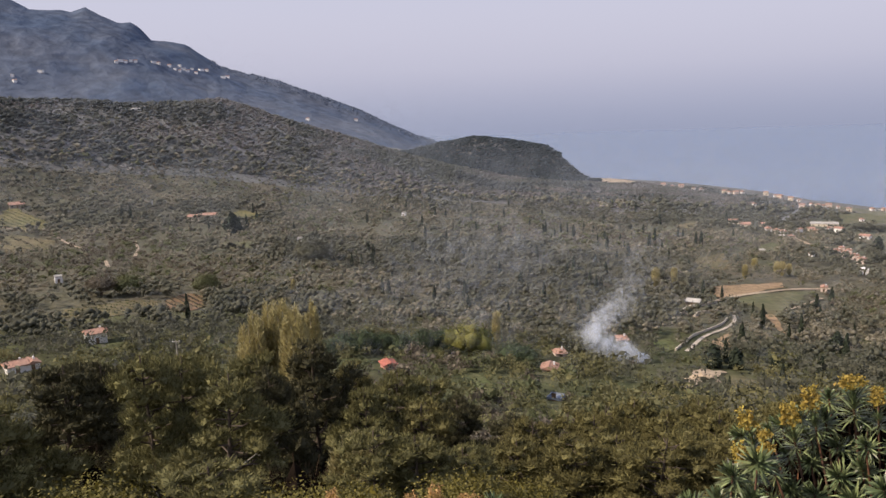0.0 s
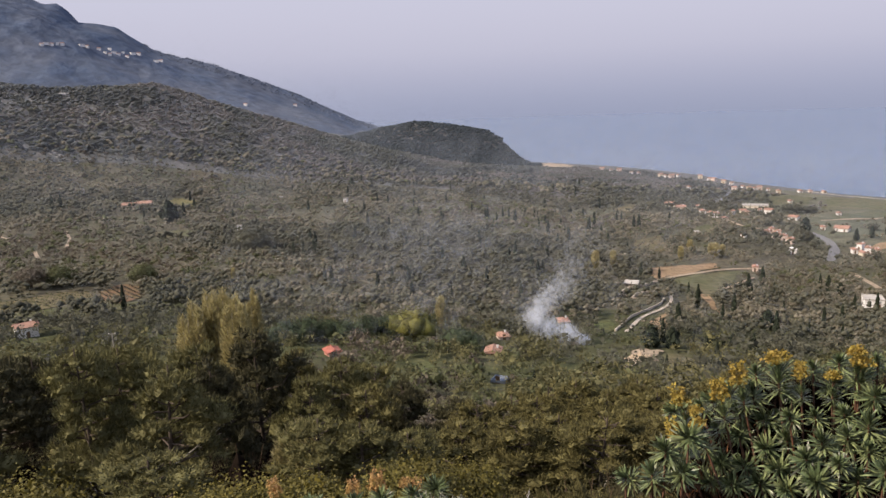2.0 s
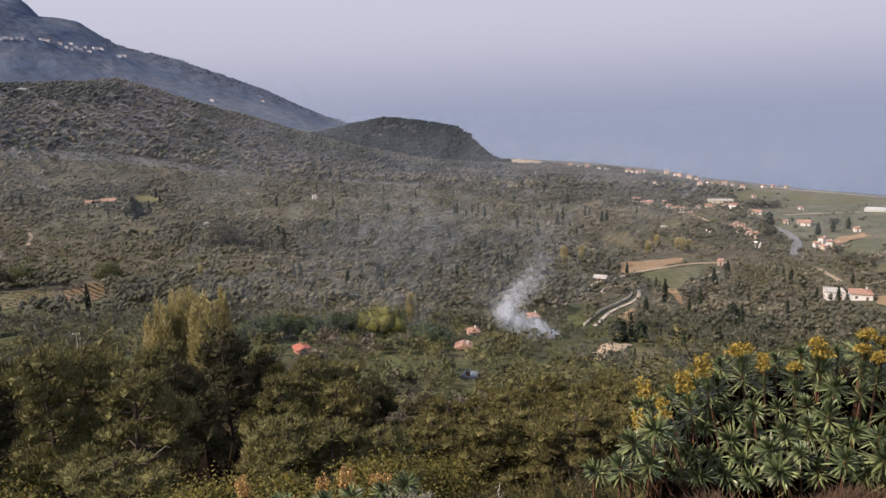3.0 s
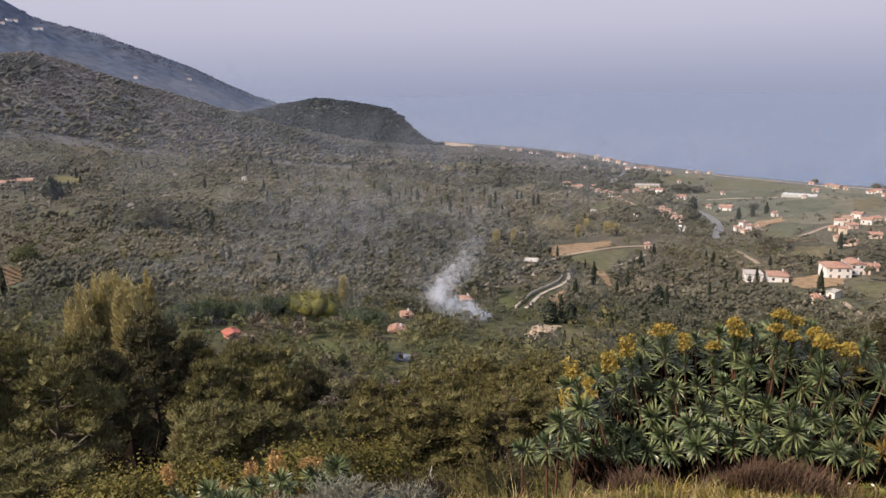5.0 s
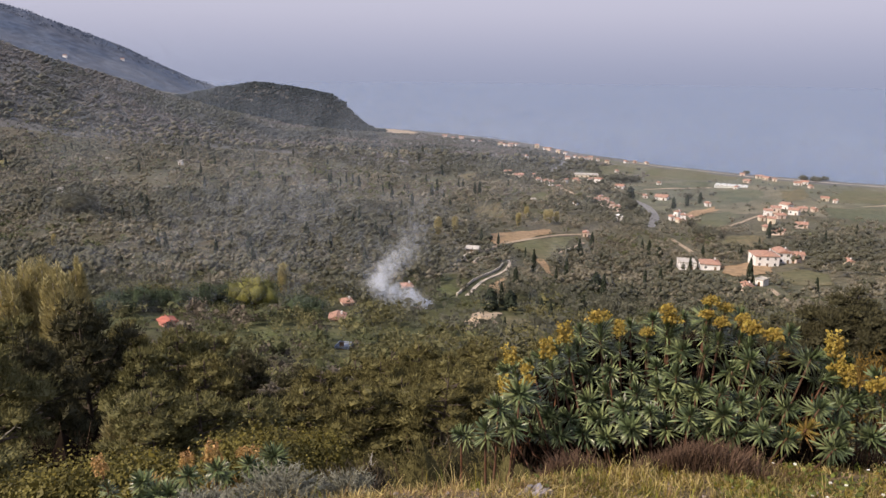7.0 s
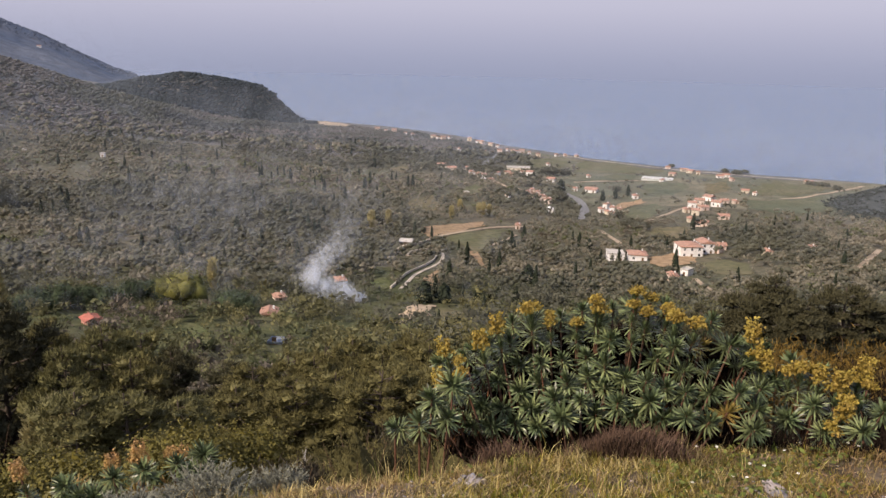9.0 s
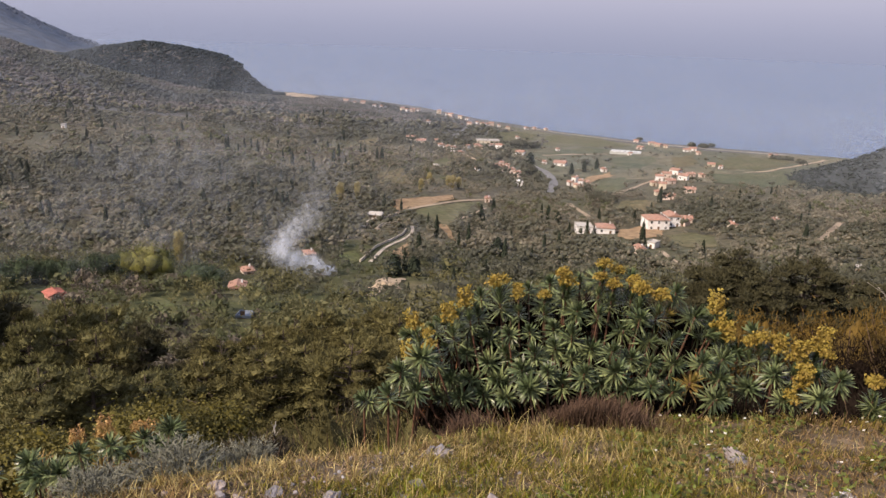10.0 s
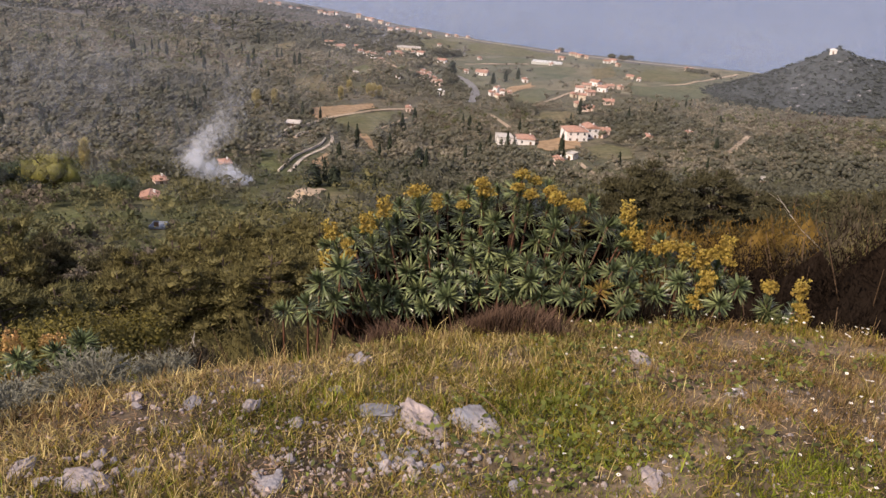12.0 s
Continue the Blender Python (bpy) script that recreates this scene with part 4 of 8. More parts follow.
def is_clear(x, y):
    """Where a grove tree may stand: off fields, roads and houses, and not close in front of them."""
    ok = np.ones(len(x), bool)
    r = np.hypot(x, y) + 1e-6
    for gap in (0.0, 3.0, 6.0, 9.0, 12.0, 15.0, 18.0):
        gap = np.where(r < 440, gap, min(gap, 6.0))
        px, py = x * (1 + gap / r), y * (1 + gap / r)
        for poly in PATCHES:
            q = np.array(poly)
            near = (px > q[:, 0].min()) & (px < q[:, 0].max()) & (py > q[:, 1].min()) & (py < q[:, 1].max())
            if near.any():
                ok[near] &= ~inside(poly, px[near], py[near])
        for hx, hy, hr in HOUSES:
            ok &= (px - hx) ** 2 + (py - hy) ** 2 > hr * hr
    for hx, hy, hr in TREES:
        ok &= (x - hx) ** 2 + (y - hy) ** 2 > hr * hr
    return ok


# fields and bare ground
field("ploughed_field", "ochre", "bare ochre ploughed field on a terrace", [(138, 386), (145, 393), (161, 401), (175, 408), (184, 412), (181, 400), (165, 385), (147, 372), (136, 361), (134, 369)])
field("grass_field", "meadow", "green sloping grass field below a dirt track", [(142, 362), (163, 379), (193, 397), (193, 391), (167, 355), (156, 340), (147, 330), (144, 334), (144, 348), (143, 357)])
field("dirt_slope", "ochre", "bare pinkish dirt slope below the green field", [(142, 329), (146, 329), (141, 311), (135, 294), (135, 301), (139, 316)])
field("quarry_bank", "pale_dirt", "pale pinkish ground round a heap of dug earth", [(56, 180), (66, 199), (71, 211), (75, 215), (81, 216), (82, 213), (71, 198), (63, 185), (58, 177)])
earth_heap(68.9, 197.4, 10.5, 3.8, 4.8)
field("dirt_patch", "ochre", "bare ochre bank below the lane", [(94, 263), (101, 272), (109, 284), (100, 258), (91, 243), (91, 248)])
field("dry_slope", "dry_grass", "dry tan grass slope beside cypresses", [(81, 211), (85, 210), (87, 200), (84, 190), (74, 182), (76, 196)])
field("dark_green_field", "crop", "dark green crop field on the coastal plain", [(308, 445), (334, 468), (360, 476), (352, 454), (323, 427), (304, 411), (299, 423)])
field("tan_field", "ochre", "tan bare field on the coastal plain", [(319, 474), (337, 489), (364, 501), (359, 488), (333, 471), (316, 461)])
field("plain_field", "meadow", "pale green field on the coastal plain", [(455, 760), (524, 796), (527, 747), (515, 677), (486, 657), (453, 670), (411, 674)])
field("plain_field", "crop", "dark green field strip on the coastal plain", [(390, 634), (445, 659), (461, 646), (443, 625), (397, 604), (380, 612)])
field("plain_field", "meadow", "wide green field near the shore", [(518, 546), (566, 567), (581, 540), (585, 517), (524, 485), (493, 488), (486, 508)])
field("plain_field", "crop", "dark green field on the coastal plain", [(455, 484), (475, 470), (510, 471), (538, 465), (463, 401), (429, 395), (403, 410), (414, 442)])
field("plain_field", "crop", "dull green field on the coastal plain", [(424, 585), (467, 604), (465, 572), (435, 537), (385, 510), (389, 531)])
field("plain_field", "dry_grass", "dry tan field by the shore houses", [(482, 568), (522, 587), (487, 538), (451, 517), (453, 533)])
field("plain_field", "dry_grass", "dry grass field behind a big white house", [(280, 382), (300, 383), (309, 374), (282, 343), (271, 346), (261, 352)])
field("plain_field", "meadow", "pale green field above the village", [(399, 765), (452, 802), (453, 770), (415, 722), (364, 684)])
field("green_slope", "meadow", "green grassy slope in front of a white house", [(233, 273), (246, 271), (246, 255), (233, 240), (221, 247), (222, 257)])
field("red_earth", "ochre", "reddish bare earth between houses", [(222, 298), (239, 299), (239, 284), (226, 271), (214, 272), (214, 284)])
field("orchard_ground", "dry_grass", "pale dry ground between rows of young trees", [(168, 503), (194, 521), (182, 475), (169, 454), (154, 453)])
field("small_field", "dry_grass", "tan clearing among olive trees", [(204, 667), (229, 687), (223, 651), (200, 639)])
field("small_field", "meadow", "pale green terrace field below houses", [(233, 555), (251, 574), (253, 557), (236, 534), (225, 529)])
field("cape_field", "pale_dirt", "pale sandy field at the foot of the cape", [(281, 1348), (309, 1398), (312, 1243), (313, 1195), (279, 1203), (259, 1226)])
field("terrace_field", "yellow_field", "yellow-green terraced field", [(-329, 569), (-321, 577), (-298, 557), (-272, 533), (-270, 501), (-289, 510), (-300, 517)])
field("terrace_field", "dry_grass", "dry tan terrace with scattered shrubs", [(-283, 486), (-265, 485), (-244, 474), (-235, 452), (-239, 429), (-253, 432)])
field("vineyard", "red_soil", "reddish vineyard soil with planted rows", [(-118, 313), (-113, 327), (-106, 326), (-95, 299), (-101, 287), (-111, 295)])
field("terrace_field", "dry_grass", "grassy terrace beside a vineyard", [(-149, 293), (-136, 305), (-120, 315), (-111, 292), (-126, 276), (-141, 279)])
field("terrace_field", "meadow", "narrow green terrace among olives", [(-148, 494), (-127, 503), (-120, 477), (-137, 465)])
field("terrace_field", "yellow_field", "yellow-green terrace beside a long house", [(-179, 628), (-170, 652), (-153, 645), (-149, 616), (-165, 603)])
field("meadow_slope", "lush", "bright green grass clearing on the slope", [(4, 197), (7, 199), (10, 188), (11, 173), (9, 166), (7, 173), (5, 184)])
field("meadow_slope", "lush", "green grass clearing behind a smoking fire", [(71, 258), (80, 264), (77, 245), (66, 232), (66, 241)])
# roads and tracks
lane("dirt_track", "pale_dirt", "pale dirt track past a ploughed field", 4, [(130, 356), (136, 363), (147, 372), (165, 383), (190, 400), (212, 406), (222, 408)])
lane("dirt_lane", "pale_wall", "pale lane beside a stone wall up the slope", 2.0, [(79, 242), (86, 255), (93, 269), (102, 282), (112, 295), (117, 303), (124, 316), (127, 326)])
stone_wall("low pale field-stone wall beside a lane", 0.6, 0.5, [(76, 244), (83, 257), (90, 271), (99, 284), (109, 297), (115, 306), (121, 318)])
stone_wall("pale stone terrace wall below a farm shed", 1.0, 0.7, [(102, 321), (106, 331), (112, 340), (119, 343), (129, 353)])
stone_wall("pale stone terrace wall below a farm shed", 0.9, 0.6, [(107, 318), (111, 326), (117, 330), (124, 333)])
for terrace in ([(149, 898), (170, 925), (191, 943)], [(150, 862), (172, 858), (197, 851)], [(188, 905), (206, 915), (224, 928)], [(205, 842), (222, 838), (240, 846)], [(168, 820), (185, 814), (204, 812)]):
    stone_wall("pale dry-stone terrace wall among olives", 1.3, 0.9, terrace)
lane("dirt_lane", "pale_dirt", "pale lane at the green field", 2.5, [(156, 340), (168, 352), (181, 365), (192, 378)])
lane("main_road", "asphalt", "grey asphalt road bend on the plain", 9, [(319, 545), (316, 524), (310, 503), (298, 478), (282, 452), (269, 437)])
lane("village_road", "pale_dirt", "pale village road between houses", 5, [(276, 642), (280, 616), (279, 582), (278, 570), (285, 564), (291, 560)])
lane("village_road", "asphalt", "grey road through the coastal village", 10, [(318, 706), (349, 752), (382, 806), (425, 891), (461, 953)])
lane("farm_lane", "pale_dirt", "straight pale lane below a white house", 4, [(253, 389), (247, 367), (236, 340)])
lane("farm_lane", "pale_dirt", "pale lane through the fields to a hamlet", 4.5, [(302, 409), (322, 420), (362, 449), (374, 453)])
lane("farm_lane", "pale_dirt", "pale lane across the fields to the shore", 5, [(482, 477), (516, 477), (586, 505), (624, 519)])
lane("farm_lane", "pale_dirt", "pale road along the plain", 6, [(366, 609), (401, 602), (445, 621)])
lane("farm_lane", "pale_dirt", "pale lane on the slope below houses", 3, [(206, 243), (197, 227), (189, 213)])
lane("dirt_lane", "pale_dirt", "winding pale track among olives", 4.5, [(271, 224), (285, 231), (307, 246), (339, 267)])
lane("dirt_lane", "pale_dirt", "pale track beside a terraced field", 3, [(-298, 513), (-285, 506), (-274, 500)])
lane("dirt_lane", "pale_dirt", "narrow pale path down the slope", 2.5, [(-252, 492), (-237, 474), (-213, 450)])
lane("dirt_lane", "pale_dirt", "short pale track among olives", 3, [(-199, 489), (-184, 456), (-174, 424)])
lane("dirt_lane", "pale_dirt", "short whitish track among olives", 3, [(-186, 414), (-172, 386)])
lane("dirt_lane", "pale_dirt", "pale lane beside the long red-roofed house", 2.5, [(-190, 645), (-176, 622)])
lane("dirt_lane", "pale_dirt", "pale terrace edge below a farm shed", 3, [(104, 331), (105, 323), (108, 317)])
# houses: x, y, width, depth, wall height, storeys, turn, walls, roof
house("house", 243.5, 294.2, 10.7, 11.0, 5.4, 2, -20, "white", "terracotta", "hip", "large two-storey white house with a terracotta hip roof")
house("house", 254.9, 295.9, 6.5, 9.0, 5.4, 2, -21, "white", "terracotta", "gable", "white two-storey house wing with a terracotta roof")
house("house", 265.6, 297.7, 5.6, 5.0, 2.7, 1, -27, "pink", "terracotta", "gable", "low pinkish annex with a terracotta roof")
house("house", 207.5, 302.6, 7.5, 9.0, 3.5, 2, -24, "white", "concrete", "flat", "modern white two-storey house with a flat roof")
house("house", 215.8, 296.7, 8.4, 9.0, 3.2, 1, -28, "white", "terracotta", "hip", "white bungalow with a terracotta hip roof")
house("house", 196.2, 244.8, 3.4, 5.0, 2.7, 1, -24, "pink", "terracotta", "gable", "small shed with a terracotta roof")
house("house", 211.1, 254.5, 3.4, 5.0, 2.7, 1, -65, "white", "concrete", "flat", "low pale flat-roofed shed")
house("chapel", 263.6, 468.6, 4.7, 5.0, 3.0, 1, -24, "white", "white", "gable", "small all-white chapel with a white roof")
house("house", 282.8, 539.0, 4.2, 5.0, 3.9, 1, -43, "pink", "terracotta", "gable", "village house with pinkish walls and a terracotta roof")
house("house", 284.8, 530.3, 4.5, 5.0, 3.9, 1, -10, "pink", "terracotta", "gable", "village house with pinkish walls and a terracotta roof")
house("house", 286.1, 521.2, 4.8, 5.0, 3.9, 1, -24, "pink", "terracotta", "gable", "village house with pinkish walls and a terracotta roof")
house("house", 283.6, 507.6, 4.7, 5.0, 3.9, 1, -54, "pink", "terracotta", "gable", "village house with pinkish walls and a terracotta roof")
house("house", 295.0, 545.7, 3.9, 5.0, 2.7, 1, -32, "pink", "terracotta", "gable", "village house with pinkish walls and a terracotta roof")
house("house", 294.5, 554.7, 3.6, 5.0, 2.7, 1, -29, "pink", "terracotta", "gable", "village house with pinkish walls and a terracotta roof")
house("house", 297.9, 456.3, 3.1, 5.0, 2.7, 1, -19, "white", "terracotta", "gable", "small hamlet house with a terracotta roof")
house("house", 311.4, 470.4, 3.3, 5.0, 3.9, 1, -57, "white", "terracotta", "gable", "small hamlet house with a terracotta roof")
house("house", 304.5, 452.6, 3.5, 5.0, 3.9, 1, -33, "white", "terracotta", "gable", "small hamlet house with a terracotta roof")
house("house", 296.5, 434.9, 3.0, 5.0, 2.7, 1, -38, "white", "terracotta", "gable", "small hamlet house with a terracotta roof")
house("house", 309.1, 450.3, 2.8, 5.0, 2.7, 1, -20, "cream", "terracotta", "gable", "small hamlet house with a terracotta roof")
house("house", 295.7, 444.1, 2.5, 5.0, 2.7, 1, -6, "cream", "terracotta", "gable", "small hamlet house with a terracotta roof")
house("house", 374.4, 453.3, 5.4, 5.2, 3.9, 1, -31, "white", "terracotta", "gable", "hamlet house with pinkish walls and a terracotta roof")
house("house", 394.2, 469.1, 6.4, 6.1, 3.9, 1, -28, "pink", "terracotta", "gable", "hamlet house with pinkish walls and a terracotta roof")
house("house", 417.7, 486.0, 7.4, 7.1, 3.9, 1, -71, "white", "terracotta", "gable", "hamlet house with pinkish walls and a terracotta roof")
house("house", 373.6, 439.6, 6.0, 5.8, 2.7, 1, -12, "pink", "terracotta", "gable", "hamlet house with pinkish walls and a terracotta roof")
house("house", 394.9, 450.7, 6.9, 6.7, 3.9, 1, -52, "white", "terracotta", "gable", "hamlet house with pinkish walls and a terracotta roof")
house("house", 419.2, 470.5, 5.8, 5.6, 2.7, 1, -18, "pink", "terracotta", "gable", "hamlet house with pinkish walls and a terracotta roof")
house("house", 352.3, 422.1, 5.1, 5.0, 3.9, 1, -42, "cream", "terracotta", "gable", "hamlet house with pinkish walls and a terracotta roof")
house("house", 353.3, 433.3, 3.9, 5.0, 2.7, 1, -23, "cream", "terracotta", "gable", "hamlet house with pinkish walls and a terracotta roof")
house("house", 328.7, 397.6, 4.2, 5.0, 2.7, 1, -27, "cream", "terracotta", "gable", "hamlet house with pinkish walls and a terracotta roof")
house("house", 322.9, 379.5, 6.9, 6.6, 2.7, 1, -48, "pink", "terracotta", "gable", "hamlet house with pinkish walls and a terracotta roof")
house("house", 354.2, 396.5, 6.8, 6.5, 2.7, 1, -32, "pink", "terracotta", "gable", "hamlet house with pinkish walls and a terracotta roof")
house("house", 427.3, 467.0, 3.7, 5.0, 2.7, 1, -17, "pink", "terracotta", "gable", "hamlet house with pinkish walls and a terracotta roof")
house("house", 344.7, 613.7, 7.3, 7.0, 2.7, 1, -47, "white", "terracotta", "gable", "low white farm house on the plain")
house("house", 335.3, 554.5, 3.4, 5.0, 2.7, 1, -23, "white", "terracotta", "gable", "low white farm house on the plain")
house("house", 341.6, 539.6, 9.6, 9.2, 2.7, 1, -44, "white", "terracotta", "gable", "low white farm house on the plain")
house("house", 397.8, 635.1, 3.5, 5.0, 2.7, 1, -18, "white", "terracotta", "gable", "low white farm house on the plain")
house("house", 361.0, 505.4, 4.3, 5.0, 2.7, 1, -22, "white", "terracotta", "gable", "low white farm house on the plain")
house("house", 461.1, 604.6, 3.5, 5.0, 2.7, 1, -54, "white", "terracotta", "gable", "low white farm house on the plain")
house("house", 273.2, 632.6, 4.8, 5.0, 2.7, 1, -14, "white", "terracotta", "gable", "white village house below the coast road")
house("house", 276.0, 622.2, 4.7, 5.0, 2.7, 1, -13, "cream", "terracotta", "gable", "white village house below the coast road")
house("house", 275.7, 611.6, 4.7, 5.0, 3.9, 1, -29, "white", "terracotta", "gable", "white village house below the coast road")
house("house", 275.3, 593.9, 3.8, 5.0, 2.7, 1, -9, "cream", "terracotta", "gable", "white village house below the coast road")
house("house", 300.7, 635.6, 3.7, 5.0, 2.7, 1, -49, "white", "terracotta", "gable", "white village house below the coast road")
house("house", 315.3, 645.3, 5.0, 5.0, 2.7, 1, -5, "cream", "terracotta", "gable", "white village house below the coast road")
house("house", 314.4, 635.0, 4.1, 5.0, 2.7, 1, -28, "cream", "terracotta", "gable", "white village house below the coast road")
house("house", 337.6, 642.1, 6.3, 6.0, 3.9, 1, -49, "white", "terracotta", "gable", "white village house below the coast road")
house("house", 332.3, 649.4, 3.4, 5.0, 2.7, 1, -40, "white", "terracotta", "gable", "white village house below the coast road")
house("house", 342.0, 676.2, 22.8, 12.0, 2.7, 1, -24, "cream", "concrete", "flat", "long low pale shed roof")
house("house", 261.3, 677.6, 8.4, 8.1, 2.7, 1, -17, "cream", "terracotta", "gable", "long cream house with a pale roof")
house("house", 260.3, 648.9, 8.1, 7.8, 2.7, 1, -18, "cream", "terracotta", "gable", "cream house among trees")
house("house", 278.8, 659.3, 5.8, 5.6, 2.7, 1, -1, "cream", "terracotta", "gable", "low cream house among trees")
house("greenhouse", 466.3, 618.9, 29.5, 14.0, 1.5, 1, -42, "plastic", "plastic", "flat", "long pale plastic greenhouse on the plain")
house("house", 345.0, 1135.0, 4.8, 5.0, 2.7, 1, -13, "white", "terracotta", "gable", "small coastal village house with a terracotta roof")
house("house", 348.7, 1106.4, 6.7, 6.4, 3.9, 1, -11, "pink", "terracotta", "gable", "small coastal village house with a terracotta roof")
house("house", 353.5, 1066.0, 3.9, 5.0, 2.7, 1, -38, "white", "terracotta", "gable", "small coastal village house with a terracotta roof")
house("house", 384.5, 1032.7, 5.7, 5.5, 3.9, 1, -5, "cream", "terracotta", "gable", "small coastal village house with a terracotta roof")
house("house", 389.7, 1026.8, 4.4, 5.0, 2.7, 1, 4, "white", "terracotta", "gable", "small coastal village house with a terracotta roof")
house("house", 396.1, 1023.0, 6.3, 6.1, 3.9, 1, -0, "pink", "terracotta", "gable", "small coastal village house with a terracotta roof")
house("house", 407.3, 1027.9, 3.8, 5.0, 2.7, 1, 6, "white", "terracotta", "gable", "small coastal village house with a terracotta roof")
house("house", 427.9, 1002.2, 5.7, 5.4, 3.9, 1, -17, "cream", "terracotta", "gable", "small coastal village house with a terracotta roof")
house("house", 429.6, 976.5, 4.3, 5.0, 2.7, 1, -7, "white", "terracotta", "gable", "small coastal village house with a terracotta roof")
house("house", 427.6, 959.2, 6.1, 5.8, 3.9, 1, -51, "pink", "terracotta", "gable", "small coastal village house with a terracotta roof")
house("house", 378.3, 833.5, 3.2, 5.0, 2.7, 1, -49, "white", "terracotta", "gable", "small coastal village house with a terracotta roof")
house("house", 426.6, 926.7, 5.3, 5.1, 3.9, 1, -42, "cream", "terracotta", "gable", "small coastal village house with a terracotta roof")
house("house", 433.1, 918.6, 4.1, 5.0, 2.7, 1, -48, "white", "terracotta", "gable", "small coastal village house with a terracotta roof")
house("house", 397.5, 837.1, 5.4, 5.1, 3.9, 1, -26, "pink", "terracotta", "gable", "small coastal village house with a terracotta roof")
house("house", 423.9, 869.0, 3.4, 5.0, 2.7, 1, 2, "white", "terracotta", "gable", "small coastal village house with a terracotta roof")
house("house", 421.6, 849.8, 4.9, 5.0, 3.9, 1, -44, "cream", "terracotta", "gable", "small coastal village house with a terracotta roof")
house("house", 428.4, 850.0, 3.8, 5.0, 2.7, 1, -14, "white", "terracotta", "gable", "small coastal village house with a terracotta roof")
house("house", 434.3, 850.6, 5.5, 5.3, 3.9, 1, -16, "pink", "terracotta", "gable", "small coastal village house with a terracotta roof")
house("house", 437.8, 836.8, 3.3, 5.0, 2.7, 1, -22, "white", "terracotta", "gable", "small coastal village house with a terracotta roof")
house("house", 437.0, 812.4, 4.8, 5.0, 3.9, 1, -18, "cream", "terracotta", "gable", "small coastal village house with a terracotta roof")
house("house", 360.5, 1054.4, 4.5, 5.0, 2.7, 1, -16, "white", "terracotta", "gable", "small coastal village house with a terracotta roof")
house("house", 339.7, 1164.6, 7.0, 6.7, 3.9, 1, -17, "pink", "terracotta", "gable", "small coastal village house with a terracotta roof")
house("house", 499.0, 638.5, 6.1, 5.9, 2.7, 1, -60, "pink", "terracotta", "gable", "small white house near the shore")
house("house", 552.2, 715.9, 5.2, 5.0, 2.7, 1, -35, "pink", "terracotta", "gable", "small white house near the shore")
house("house", 556.7, 693.3, 6.7, 6.4, 2.7, 1, -22, "cream", "terracotta", "gable", "small white house near the shore")
house("house", 531.3, 650.4, 6.8, 6.5, 2.7, 1, -68, "cream", "terracotta", "gable", "small white house near the shore")
house("house", 533.5, 641.3, 4.3, 5.0, 2.7, 1, -38, "cream", "terracotta", "gable", "small white house near the shore")
house("house", 537.2, 612.7, 6.6, 6.3, 2.7, 1, -27, "white", "terracotta", "gable", "small white house near the shore")
house("house", 552.6, 621.2, 6.7, 6.5, 2.7, 1, -48, "white", "terracotta", "gable", "small white house near the shore")
house("house", 531.5, 589.0, 3.7, 5.0, 2.7, 1, -17, "pink", "terracotta", "gable", "small white house near the shore")
house("house", 485.1, 519.8, 6.2, 5.9, 2.7, 1, -49, "cream", "terracotta", "gable", "small white house near the shore")
house("house", 482.8, 505.7, 3.2, 5.0, 2.7, 1, -53, "white", "terracotta", "gable", "small white house near the shore")
house("house", 584.9, 549.1, 4.6, 5.0, 2.7, 1, -48, "cream", "terracotta", "gable", "small white house near the shore")
house("house", 587.9, 544.5, 3.2, 5.0, 2.7, 1, -44, "white", "terracotta", "gable", "small white house near the shore")
house("house", 469.7, 825.5, 4.4, 5.0, 2.7, 1, -4, "white", "terracotta", "gable", "small white house near the shore")
house("house", 489.4, 838.8, 3.9, 5.0, 2.7, 1, -16, "pink", "terracotta", "gable", "small white house near the shore")
house("house", 500.5, 829.8, 3.9, 5.0, 2.7, 1, -4, "cream", "terracotta", "gable", "small white house near the shore")
house("house", 403.7, 726.9, 3.8, 5.0, 2.7, 1, -14, "white", "terracotta", "gable", "small white house near the shore")
house("house", 336.0, 815.7, 3.1, 5.0, 5.4, 2, -4, "white", "terracotta", "gable", "small white house among trees")
house("house", 226.3, 532.8, 2.7, 5.0, 2.7, 1, -4, "cream", "concrete", "flat", "low cream building on a terrace")
house("house", 260.0, 529.6, 2.4, 5.0, 2.7, 1, -41, "white", "terracotta", "gable", "small white house on the slope")
house("house", 203.8, 399.7, 2.3, 5.0, 2.7, 1, -28, "pink", "terracotta", "gable", "small pink house at a dirt track")
house("house", 60.8, 255.2, 3.3, 5.0, 1.8, 1, -3, "pink", "terracotta", "hip", "pinkish house with a terracotta hip roof")
house("house", 35.5, 231.6, 3.3, 5.0, 1.3, 1, 3, "pink", "terracotta", "hip", "house with a terracotta hip roof among trees")
house("house", 28.8, 206.2, 4.2, 5.0, 1.2, 1, -14, "cream", "terracotta", "gable", "long low farmhouse with a faded tiled roof")
house("house", 115.6, 345.6, 6.0, 5.3, 2.1, 1, -30, "stone", "concrete", "gable", "long stone farm shed with a pale roof")
house("house", -15.8, 198.2, 3.6, 4.2, 1.5, 1, 20, "red_wall", "red_tile", "gable", "house with a bright red tiled roof among shrubs")
house("house", 23.8, 160.8, 1.8, 2.4, 0.5, 1, -28, "stone", "panel", "flat", "small shed with a blue-grey sheet roof")
house("house", -110.5, 233.4, 5.9, 5.2, 3.4, 1, 35, "white", "terracotta", "gable", "small white house with a terracotta roof")
house("house", -118.1, 201.2, 5.1, 5.0, 2.1, 1, 42, "white", "terracotta", "gable", "white house with a terracotta roof and chimney")
